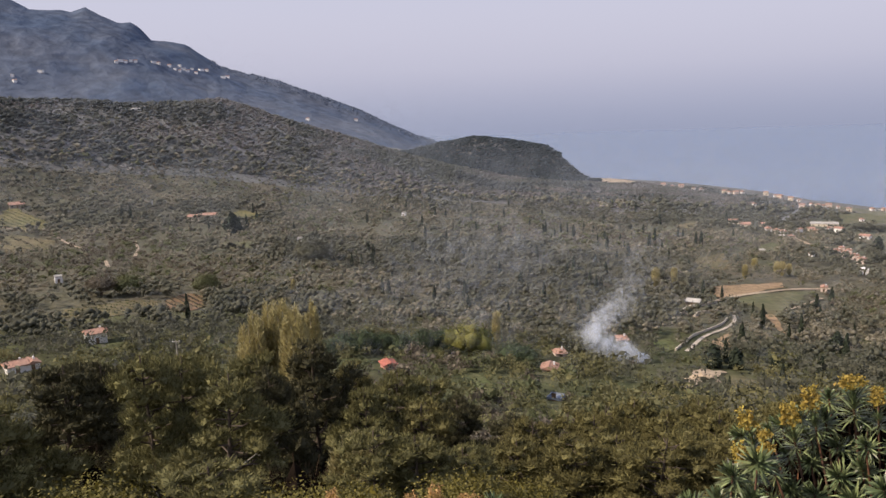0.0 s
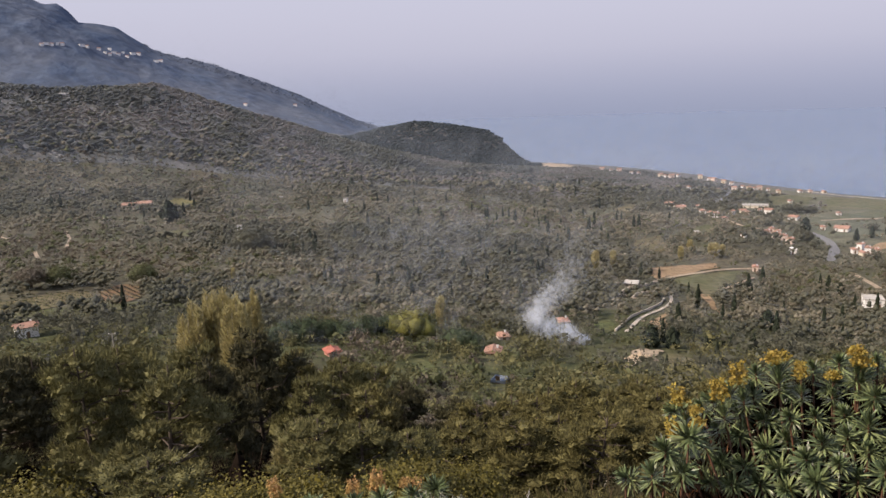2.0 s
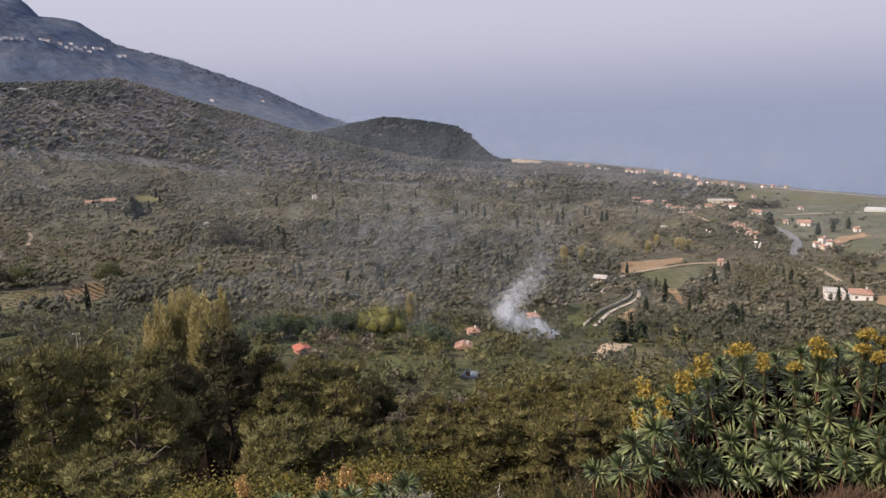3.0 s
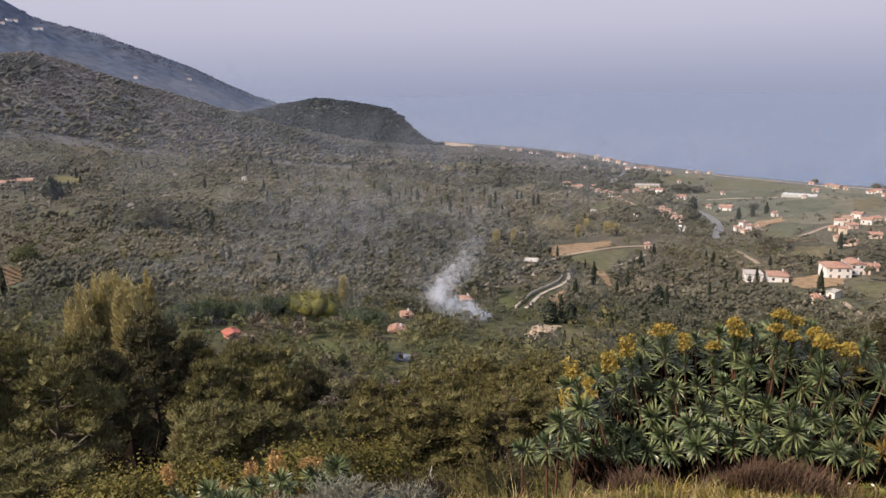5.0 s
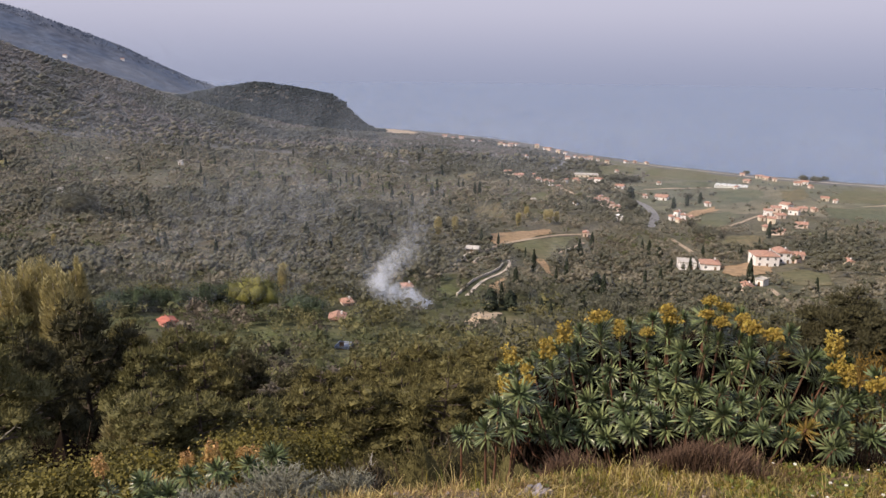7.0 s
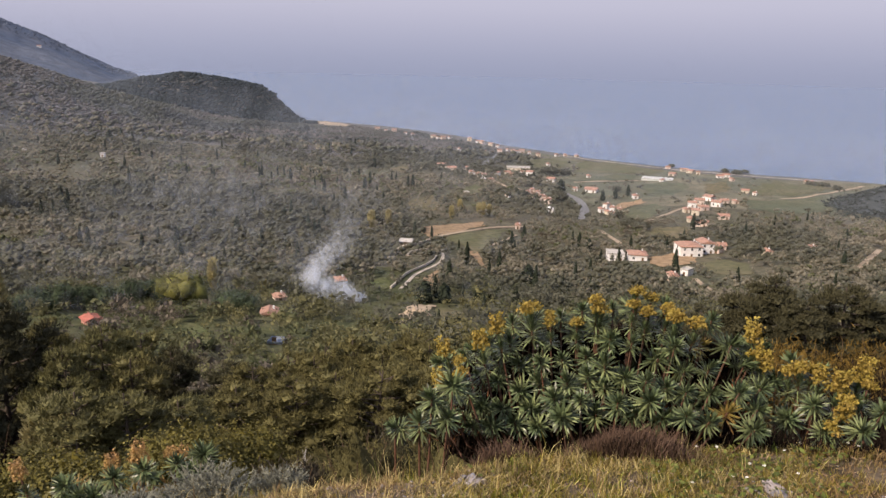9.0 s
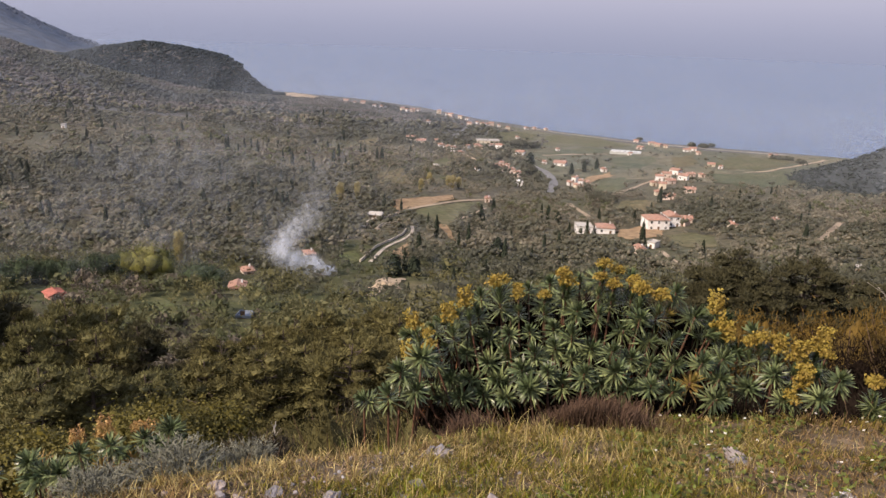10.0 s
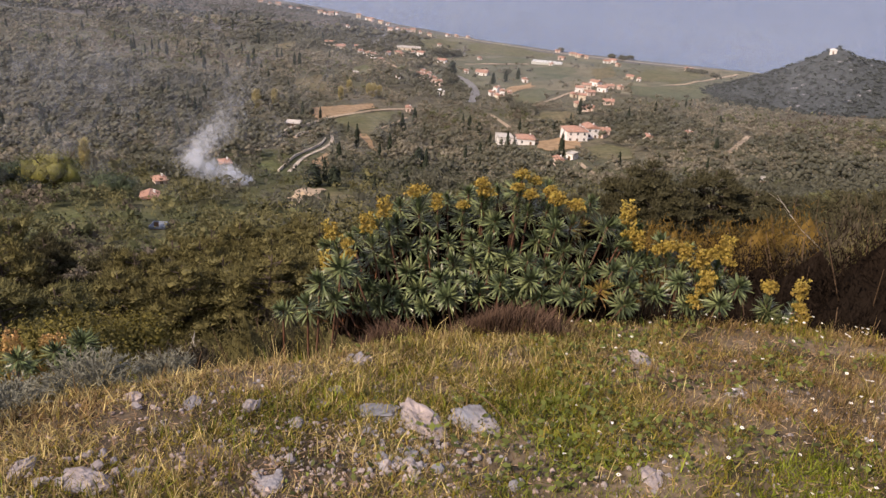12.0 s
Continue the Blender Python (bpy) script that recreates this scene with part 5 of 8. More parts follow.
house("house", -115.4, 204.0, 3.6, 5.0, 1.9, 1, 42, "white", "terracotta", "gable", "white house wing with a terracotta roof")
house("house", -193.4, 594.6, 9.4, 8.0, 2.7, 1, 4, "cream", "terracotta", "gable", "long house with a bright terracotta roof")
house("house", -185.1, 606.8, 10.3, 8.0, 2.7, 1, 3, "cream", "terracotta", "gable", "long house wing with a bright terracotta roof")
house("house", -325.2, 584.2, 10.0, 9.7, 2.7, 1, 34, "stone", "terracotta", "gable", "old stone farmhouse on a terrace")
house("house", -97.6, 516.6, 2.4, 5.0, 2.7, 1, 1, "white", "concrete", "flat", "small white hut among olive trees")
house("house", -33.1, 663.3, 2.7, 5.0, 2.7, 1, -11, "white", "concrete", "flat", "small white hut among olive trees")
house("house", -177.8, 345.8, 2.5, 5.0, 2.7, 1, 31, "white", "concrete", "flat", "small white hut among olive trees")
house("house", -246.1, 644.5, 3.2, 5.0, 2.7, 1, 10, "white", "concrete", "flat", "small white hut among olive trees")
house("house", -808.5, 1987.0, 4.3, 5.0, 2.7, 1, 29, "white", "terracotta", "gable", "distant white mountain village house")
house("house", -804.2, 2001.7, 6.2, 6.0, 2.7, 1, 27, "white", "concrete", "flat", "distant white mountain village house")
house("house", -794.2, 2008.3, 5.0, 5.0, 2.7, 1, -2, "white", "terracotta", "gable", "distant white mountain village house")
house("house", -785.8, 2024.6, 3.8, 5.0, 2.7, 1, 18, "white", "concrete", "flat", "distant white mountain village house")
house("house", -775.0, 2026.2, 4.4, 5.0, 2.7, 1, 14, "white", "terracotta", "gable", "distant white mountain village house")
house("house", -745.0, 2071.2, 6.4, 6.1, 2.7, 1, 32, "white", "concrete", "flat", "distant white mountain village house")
house("house", -737.9, 2084.1, 5.1, 5.0, 2.7, 1, -5, "white", "terracotta", "gable", "distant white mountain village house")
house("house", -706.0, 2118.8, 3.9, 5.0, 2.7, 1, -1, "white", "concrete", "flat", "distant white mountain village house")
house("house", -694.7, 2119.9, 4.5, 5.0, 2.7, 1, 19, "white", "terracotta", "gable", "distant white mountain village house")
house("house", -692.3, 2147.0, 6.5, 6.3, 2.7, 1, 12, "white", "concrete", "flat", "distant white mountain village house")
house("house", -682.1, 2147.6, 5.2, 5.0, 2.7, 1, 28, "white", "terracotta", "gable", "distant white mountain village house")
house("house", -679.5, 2180.3, 4.0, 5.0, 2.7, 1, 7, "white", "concrete", "flat", "distant white mountain village house")
house("house", -664.4, 2163.7, 4.6, 5.0, 2.7, 1, -1, "white", "terracotta", "gable", "distant white mountain village house")
house("house", -660.5, 2199.5, 6.6, 6.4, 2.7, 1, 43, "white", "concrete", "flat", "distant white mountain village house")
house("house", -648.8, 2213.7, 5.3, 5.1, 2.7, 1, 1, "white", "terracotta", "gable", "distant white mountain village house")
house("house", -705.2, 2156.1, 3.9, 5.0, 2.7, 1, -3, "white", "concrete", "flat", "distant white mountain village house")
house("house", -721.3, 2121.5, 4.5, 5.0, 2.7, 1, 6, "white", "terracotta", "gable", "distant white mountain village house")
house("house", -606.7, 2223.0, 6.7, 6.4, 2.7, 1, 6, "white", "concrete", "flat", "distant white mountain village house")
house("house", -604.9, 2263.8, 5.4, 5.2, 2.7, 1, -2, "white", "terracotta", "gable", "distant white mountain village house")
house("house", -958.6, 1772.4, 3.5, 5.0, 2.7, 1, 31, "white", "concrete", "flat", "distant white mountain village house")
house("house", -947.5, 1758.0, 4.0, 5.0, 2.7, 1, 55, "white", "terracotta", "gable", "distant white mountain village house")
house("house", -921.7, 1827.5, 5.9, 5.7, 2.7, 1, 4, "white", "concrete", "flat", "distant white mountain village house")
house("house", -245.8, 2309.3, 5.4, 5.2, 2.7, 1, 1, "white", "terracotta", "gable", "distant white mountain village house")
house("house", -50.8, 2113.7, 3.7, 5.0, 2.7, 1, 11, "white", "concrete", "flat", "distant white mountain village house")
house("house", 8.8, 1604.2, 3.2, 5.0, 2.7, 1, 23, "white", "terracotta", "gable", "distant white mountain village house")
house("house", -9.0, 1606.0, 4.6, 5.0, 2.7, 1, 30, "white", "concrete", "flat", "distant white mountain village house")
house("house", -342.7, 2036.6, 4.8, 5.0, 2.7, 1, -12, "white", "terracotta", "gable", "distant white mountain village house")
house("chapel", 533.8, 363.5, 4.5, 5.0, 2.7, 1, -54, "white", "white", "gable", "tiny white chapel on a rocky hilltop")
house("house", 272.6, 273.0, 2.5, 5.0, 2.7, 1, -22, "cream", "terracotta", "gable", "small pale house among olives")
house("house", 259.3, 290.9, 3.0, 5.0, 2.7, 1, -69, "pink", "terracotta", "gable", "small pink house among olive trees")
house("house", 230.3, 171.1, 1.8, 5.0, 1.1, 1, -48, "stone", "concrete", "flat", "small pale shed among trees")
house("house", 301.2, 274.5, 2.1, 5.0, 2.7, 1, -67, "white", "terracotta", "gable", "small white house among olives")
# cypresses: x, y, height, slimness
cypress(206.8, 257.0, 11.7, 0.16)
cypress(203.1, 293.3, 7.4, 0.16)
cypress(230.7, 323.3, 7.4, 0.16)
cypress(194.9, 295.9, 7.1, 0.16)
cypress(275.6, 337.6, 6.5, 0.16)
cypress(126.9, 365.7, 8.6, 0.16)
cypress(136.6, 366.4, 6.4, 0.16)
cypress(95.4, 225.1, 5.4, 0.16)
cypress(95.1, 214.2, 5.2, 0.16)
cypress(89.8, 195.6, 6.7, 0.16)
cypress(104.5, 223.2, 4.9, 0.16)
cypress(107.0, 223.2, 4.6, 0.16)
cypress(112.4, 219.0, 5.5, 0.16)
cypress(136.9, 236.0, 6.5, 0.16)
cypress(142.5, 240.2, 6.2, 0.16)
cypress(40.7, 144.6, 4.7, 0.16)
cypress(30.0, 152.7, 4.2, 0.16)
cypress(70.2, 181.8, 3.8, 0.16)
cypress(101.1, 225.0, 4.4, 0.16)
cypress(217.4, 388.4, 4.6, 0.16)
cypress(358.2, 405.0, 5.6, 0.16)
cypress(398.5, 369.1, 5.6, 0.16)
cypress(401.4, 367.6, 6.0, 0.16)
cypress(406.6, 365.6, 3.6, 0.16)
cypress(409.3, 364.4, 4.9, 0.16)
cypress(79.5, 219.1, 7.2, 0.34)
cypress(86.2, 218.8, 6.6, 0.34)
cypress(137.7, 259.1, 7.8, 0.30)
cypress(212.2, 333.6, 5.9, 0.30)
cypress(323.7, 558.9, 10.5, 0.35)
cypress(-93.0, 268.4, 9.7, 0.13)
cypress(-239.1, 568.7, 11.4, 0.16)
cypress(-233.9, 571.6, 11.4, 0.16)
cypress(-149.0, 539.5, 14.1, 0.42)
cypress(-145.2, 563.0, 10.8, 0.16)
cypress(-146.6, 601.4, 9.2, 0.16)
cypress(-159.6, 643.2, 8.8, 0.16)
cypress(-31.6, 772.5, 11.5, 0.25)
cypress(-60.8, 616.0, 8.3, 0.16)
# pale bare poplars: x, y, height, width
poplar(120.7, 392.1, 10.9, 3.0)
poplar(109.8, 387.7, 11.3, 4.2)
poplar(169.3, 420.3, 9.4, 3.0)
poplar(197.4, 443.2, 9.3, 3.6)
poplar(198.9, 439.5, 10.0, 3.6)
poplar(205.4, 444.9, 8.0, 3.3)
poplar(16.8, 243.7, 12.5, 2.6)
poplar(19.6, 243.7, 6.2, 1.4)
poplar(189.1, 455.1, 8.8, 3.7)
poplar(-67.7, 335.1, 7.6, 1.5)
# rounded trees: x, y, width, height, leaf
round_tree(7.0, 220.5, 19.3, 17.2, "yellow_leaf", "large yellow-green tree with a rounded crown")
round_tree(21.2, 213.7, 15.3, 9.2, "hedge", "dark green rounded evergreen tree")
round_tree(-33.6, 212.9, 7.3, 7.0, "hedge", "dark green tree in a long row")
round_tree(-30.3, 220.0, 9.5, 8.9, "hedge", "dark green tree in a long row")
round_tree(-27.5, 213.5, 6.4, 6.4, "hedge", "dark green tree in a long row")
round_tree(-24.2, 220.8, 10.9, 9.5, "hedge", "dark green tree in a long row")
round_tree(-19.8, 221.5, 7.6, 7.9, "hedge", "dark green tree in a long row")
round_tree(-18.1, 226.6, 9.8, 7.4, "hedge", "dark green tree in a long row")
round_tree(-13.6, 222.4, 6.6, 8.9, "hedge", "dark green tree in a long row")
round_tree(-9.4, 228.7, 11.2, 6.8, "hedge", "dark green tree in a long row")
round_tree(-7.3, 228.5, 7.8, 9.8, "hedge", "dark green tree in a long row")
round_tree(-2.9, 234.8, 10.1, 8.4, "hedge", "dark green tree in a long row")
round_tree(1.7, 230.2, 6.8, 7.5, "hedge", "dark green tree in a long row")
round_tree(-137.1, 326.8, 15.7, 10.5, "lime", "fresh green broad-leaved tree")
round_tree(-106.2, 332.7, 14.5, 10.9, "lime", "fresh green broad-leaved tree")
round_tree(-146.0, 318.1, 15.6, 11.4, "brown", "brownish bare tree in a thicket")
round_tree(-61.0, 246.3, 11.3, 5.6, "olive", "large grey-green rounded olive tree")
round_tree(-72.8, 420.8, 22.1, 19.0, "dark", "dark evergreen tree clump")
round_tree(601.3, 660.4, 14.6, 7.9, "dark", "dark tree on the shore")
round_tree(594.4, 670.6, 10.6, 7.3, "dark", "dark tree on the shore")
round_tree(622.8, 670.8, 9.5, 6.1, "dark", "dark tree on the shore")
round_tree(567.5, 728.6, 8.2, 6.8, "dark", "dark tree on the shore")
round_tree(358.6, 650.4, 12.1, 9.9, "dark", "dark green tree on the coastal plain")
round_tree(366.6, 647.8, 13.2, 11.0, "dark", "dark green tree on the coastal plain")
round_tree(377.0, 649.5, 10.0, 8.9, "dark", "dark green tree on the coastal plain")
round_tree(386.9, 655.5, 7.9, 6.8, "dark", "dark green tree on the coastal plain")
round_tree(272.4, 386.4, 14.0, 9.1, "dark", "dark green tree on the coastal plain")
round_tree(276.4, 380.3, 12.5, 7.7, "dark", "dark green tree on the coastal plain")
round_tree(363.8, 536.3, 9.6, 6.7, "dark", "dark green tree on the coastal plain")
round_tree(316.0, 587.5, 10.9, 8.9, "dark", "dark green tree on the coastal plain")
round_tree(302.4, 577.2, 9.7, 6.8, "dark", "dark green tree on the coastal plain")
round_tree(298.6, 521.1, 10.7, 11.6, "dark", "dark green tree on the coastal plain")
round_tree(297.2, 509.6, 10.5, 12.2, "dark", "dark green tree on the coastal plain")
round_tree(287.0, 483.5, 8.3, 8.3, "dark", "dark green tree on the coastal plain")
round_tree(581.5, 539.6, 17.6, 4.7, "dark", "dark green tree on the coastal plain")
round_tree(586.8, 531.2, 17.6, 4.7, "dark", "dark green tree on the coastal plain")
round_tree(581.2, 509.9, 10.3, 5.7, "dark", "dark green tree on the coastal plain")
# rows of vines and young orchard trees
def planted_rows(poly, bearing, row_gap, plant_gap, h, mat, name, label, seed):
    rng = np.random.default_rng(seed)
    p = np.array(poly, float)
    mid = p.mean(0)
    a = radians(bearing)
    along, across = np.array((math.sin(a), math.cos(a))), np.array((math.cos(a), -math.sin(a)))
    reach = np.abs(p - mid).sum(1).max()
    u, v = np.meshgrid(np.arange(-reach, reach, plant_gap), np.arange(-reach, reach, row_gap))
    q = mid + u.reshape(-1, 1) * along + v.reshape(-1, 1) * across + rng.normal(size=(u.size, 2)) * plant_gap * 0.08
    q = q[inside(poly, q[:, 0], q[:, 1])]
    n = len(q)
    hs = h * rng.uniform(0.75, 1.25, n)
    v, f = crowns(rng, q[:, 0], q[:, 1], height(q[:, 0], q[:, 1]) + lift(q[:, 0], q[:, 1]) - 0.1, hs, hs * 0.55, 16, 0.3 * h / 2, 3, coarse=True, fill=0.6)
    tagged(new(name, mesh_of(name, v, f, M[mat], True)), label, "plants", kind="stuff")


planted_rows([(168, 503), (194, 521), (182, 475), (169, 454), (154, 453)], 25, 5.5, 5.0, 2.2, "olive", "orchard_rows", "young orchard trees in straight rows", 61)
planted_rows([(-118, 313), (-113, 327), (-106, 326), (-95, 299), (-101, 287), (-111, 295)], -35, 3.0, 1.4, 1.1, "brown", "vine_rows", "low bare vines in rows on reddish soil", 62)
planted_rows([(-149, 293), (-136, 305), (-120, 315), (-111, 292), (-126, 276), (-141, 279)], -60, 4.0, 1.6, 1.0, "lime", "vine_rows", "low green plants in rows on a terrace", 63)
planted_rows([(-329, 569), (-321, 577), (-298, 557), (-272, 533), (-270, 501), (-289, 510), (-300, 517)], -50, 4.5, 2.0, 1.1, "lime", "vine_rows", "low green vines in rows on a terraced field", 64)
planted_rows([(-283, 486), (-265, 485), (-244, 474), (-235, 452), (-239, 429), (-253, 432)], -50, 8.0, 5.0, 2.2, "olive", "terrace_shrubs", "scattered shrubs on a dry terrace", 65)

# the fire
FIRE = (60.0, 223.0)


# cypress stands scattered through the valley wood
def cypress_stands():
    rng = np.random.default_rng(12)
    for az0, az1, r0, r1, n in ((-7, 14, 300, 470, 46), (6, 19, 460, 640, 34), (-18, 6, 520, 760, 26), (20, 34, 240, 420, 22), (36, 50, 300, 520, 14), (-2, 22, 640, 900, 22)):
        for _ in range(n):
            px, py = polar(rng.uniform(az0, az1), rng.uniform(r0, r1))
            if is_clear(np.array([px]), np.array([py]))[0]:
                cypress(px, py, rng.uniform(5.5, 10.5), rng.uniform(0.12, 0.2))


cypress_stands()

# the coastal plain and its beach
a, r = np.meshgrid(np.linspace(26, 54, 90), np.linspace(0, 1, 60))
reach = 590 + (shore(a) - 22 - 590) * r
px, py = reach * np.sin(np.radians(a)), reach * np.cos(np.radians(a))
o = (np.arange(59)[:, None] * 90 + np.arange(89)[None]).ravel()
plain = new("coastal_plain", mesh_of("coastal_plain", np.stack([px, py, height(px, py) + 0.22], -1).reshape(-1, 3), np.stack([o, o + 90, o + 91, o + 1], -1), M["plain"], True))
tagged(plain, "flat green and tan farmland along the coast", "field", kind="structure")
beach_line = [polar(q, shore(q) - 4) for q in np.linspace(30, 56, 27)]
lane("beach", "sand", "narrow pale sandy beach along the plain", 10, beach_line)


a, r = np.meshgrid(np.linspace(0, 2 * np.pi, 97), np.linspace(0, 108, 50))
px, py = KNOLL[0] + 12 + r * np.sin(a), KNOLL[1] - 6 + r * np.cos(a)
o = (np.arange(49)[:, None] * 97 + np.arange(96)[None]).ravel()
rocky = new("rocky_hill", mesh_of("rocky_hill", np.stack([px, py, height(px, py) + 0.9 - 2.2 * ramp01(r, 96, 108)], -1).reshape(-1, 3), np.stack([o, o + 97, o + 98, o + 1], -1), M["hill_rock"], True))
tagged(rocky, "dark rocky scrub-covered hill by the sea", "hill", kind="structure")


def smoke_plume():
    """Thin white smoke: a cloud of tiny flecks that drifts up from a garden fire."""
    rng = np.random.default_rng(8)
    fx, fy = FIRE
    fz = ground_at(fx, fy)
    away = Vector((fx, fy, 0)).normalized()
    side = Vector((away.y, -away.x, 0))          # to the right as seen from the lookout
    # (metres to the right, metres up, metres across, share)
    path = np.array([(0, 0.8, 1.2), (-4, 2.2, 2.0), (-8, 3.8, 2.6), (-12, 5.0, 3.2), (-16, 6.5, 3.4), (-15, 10, 3.2), (-12, 14, 3.2), (-8, 18.5, 3.6), (-3, 23, 5.5), (-2, 31, 7), (1, 42, 8)], float)
    dense = np.array([6.5, 6.0, 4.0, 2.2, 1.5, 1.15, 0.8, 0.55, 0.3, 0.2, 0.1])
    n = 13500
    s = rng.choice(len(path) - 1, n, p=dense[:-1] / dense[:-1].sum()) + rng.uniform(0, 1, n)
    k = np.arange(len(path))
    p = np.stack([np.interp(s, k, path[:, i]) for i in range(3)], 1)
    g = rng.normal(size=(n, 3))
    pos = np.stack([p[:, 0] + g[:, 0] * p[:, 2] * 0.62, p[:, 1] + g[:, 1] * p[:, 2] * 0.55, g[:, 2] * p[:, 2] * 0.8], 1)
    wisp = fractal(pos[:, 0] / 4 + 50, pos[:, 1] / 5 + 20, 3, 6)
    pos = pos[(wisp > -0.3) | (rng.uniform(size=n) < 0.4)]
    m = 5600                                   # the veil that hangs over the valley
    veil = np.stack([rng.normal(-48, 40, m), np.abs(rng.normal(14, 15, m)) + 1, rng.normal(40, 55, m)], 1)
    wisp = fractal(veil[:, 0] / 22 + 9, veil[:, 1] / 12 + 3, 3, 16)
    veil = veil[wisp + rng.normal(size=m) * 0.15 > -0.05]
    for name, q, size, label in (("smoke", pos, 2.0, "white smoke rising from a garden fire"), ("smoke_veil", veil, 6.0, "thin blue-grey smoke veil drifting over the trees")):
        w = np.array((fx, fy, fz)) + q[:, :1] * np.array(side) + q[:, 2:] * np.array(away) + q[:, 1:2] * np.array((0, 0, 1.0))
        w = w[w[:, 2] > height(w[:, 0], w[:, 1]) + 0.3]
        v, f = cards(rng, w, np.full(len(w), size), 1.0)
        tagged(new(name, mesh_of(name, v, f, M[name])), label, "smoke", kind="stuff")


smoke_plume()


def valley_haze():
    """Thin spring haze over the far valley, imitated by a wide loose cloud of faint flecks."""
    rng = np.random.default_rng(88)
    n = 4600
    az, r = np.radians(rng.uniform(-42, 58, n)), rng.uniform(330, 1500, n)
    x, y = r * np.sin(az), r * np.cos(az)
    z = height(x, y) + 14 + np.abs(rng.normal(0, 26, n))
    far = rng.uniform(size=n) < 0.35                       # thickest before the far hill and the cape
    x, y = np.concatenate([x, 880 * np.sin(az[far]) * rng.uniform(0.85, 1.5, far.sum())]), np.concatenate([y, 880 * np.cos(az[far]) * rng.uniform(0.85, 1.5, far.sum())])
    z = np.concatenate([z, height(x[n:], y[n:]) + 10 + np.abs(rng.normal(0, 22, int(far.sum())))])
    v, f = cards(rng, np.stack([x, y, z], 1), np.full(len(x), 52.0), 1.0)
    tagged(new("haze", mesh_of("haze", v, f, M["haze"])), "faint flecks imitating spring haze over the valley", "haze", kind="stuff")


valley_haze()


def hill_shrubs():
    """Low dark shrubs over the rocky hill, thin where the rock is bare."""
    rng = np.random.default_rng(19)
    a, r = rng.uniform(0, 6.283, 2600), 104 * np.sqrt(rng.uniform(0, 1, 2600))
    x, y = KNOLL[0] + 12 + r * np.sin(a), KNOLL[1] - 6 + r * np.cos(a)
    ok = (fractal(x / 9, y / 9, 3, 23) < 0.25) & (np.hypot(x - 533.8, y - 363.5) > 7)
    x, y = x[ok], y[ok]
    h = rng.uniform(1.0, 2.8, len(x))
    v, f = crowns(rng, x, y, height(x, y) + 0.6, h, h * rng.uniform(0.7, 1.0, len(x)), 5, 0.9, 2, fill=0.8, coarse=True)
    tagged(new("hill_shrubs", mesh_of("hill_shrubs", v, f, M["knoll"], True)), "low dark shrubs among rocks on the hill", "shrubs", kind="stuff")


hill_shrubs()


# ---- rocks ----
def rock_mesh(rng, w, d, h, mat, rough=0.25):
    bm = bmesh.new()
    bmesh.ops.create_icosphere(bm, subdivisions=4, radius=0.5)
    s = Vector((rng.uniform(0, 50), rng.uniform(0, 50), rng.uniform(0, 50)))
    for v in bm.verts:
        n = noise.fractal(v.co * 2.3 + s, 0.7, 2.2, 6) * rough + noise.cell(v.co * 4.1 + s) * 0.06 + noise.cell(v.co * 9.0 + s) * 0.025
        v.co *= 1 + n
        v.co = Vector((v.co.x * w, v.co.y * d, max(v.co.z, -0.25) * h))
    me = bpy.data.meshes.new("rock")
    bm.to_mesh(me)
    bm.free()
    me.materials.append(mat)
    return me


def rock(az, r, w, h, label, mat="limestone", group=""):
    rng = random.Random(int(az * 100 + r * 10))
    x, y = polar(az, r)
    ob = new("rock", rock_mesh(rng, w * 1.15, w * rng.uniform(0.6, 0.9), h * 1.15, M[mat], 0.4))
    ob.matrix_basis = pose(x, y, ground_at(x, y) + h * 0.02, rng.uniform(-8, 8), rng.uniform(-8, 8), rng.uniform(0, 360))
    return tagged(ob, label, "rock", group)


for k, (az, r, w) in enumerate(((-22.3, 818, 7), (-21.9, 812, 6), (-22.0, 826, 8), (-21.2, 800, 6), (-21.0, 793, 5), (-18.2, 915, 7), (-17.9, 910, 6), (-18.4, 921, 8), (-17.1, 884, 5), (-16.8, 878, 5), (-21.5, 1006, 9), (-21.2, 1000, 12), (-21.6, 1016, 10), (-7.6, 690, 5), (-4.8, 640, 4))):
    rock(az, r, w, w * 0.5, "pale limestone outcrop on the scrubby hillside", group="hillside outcrops")
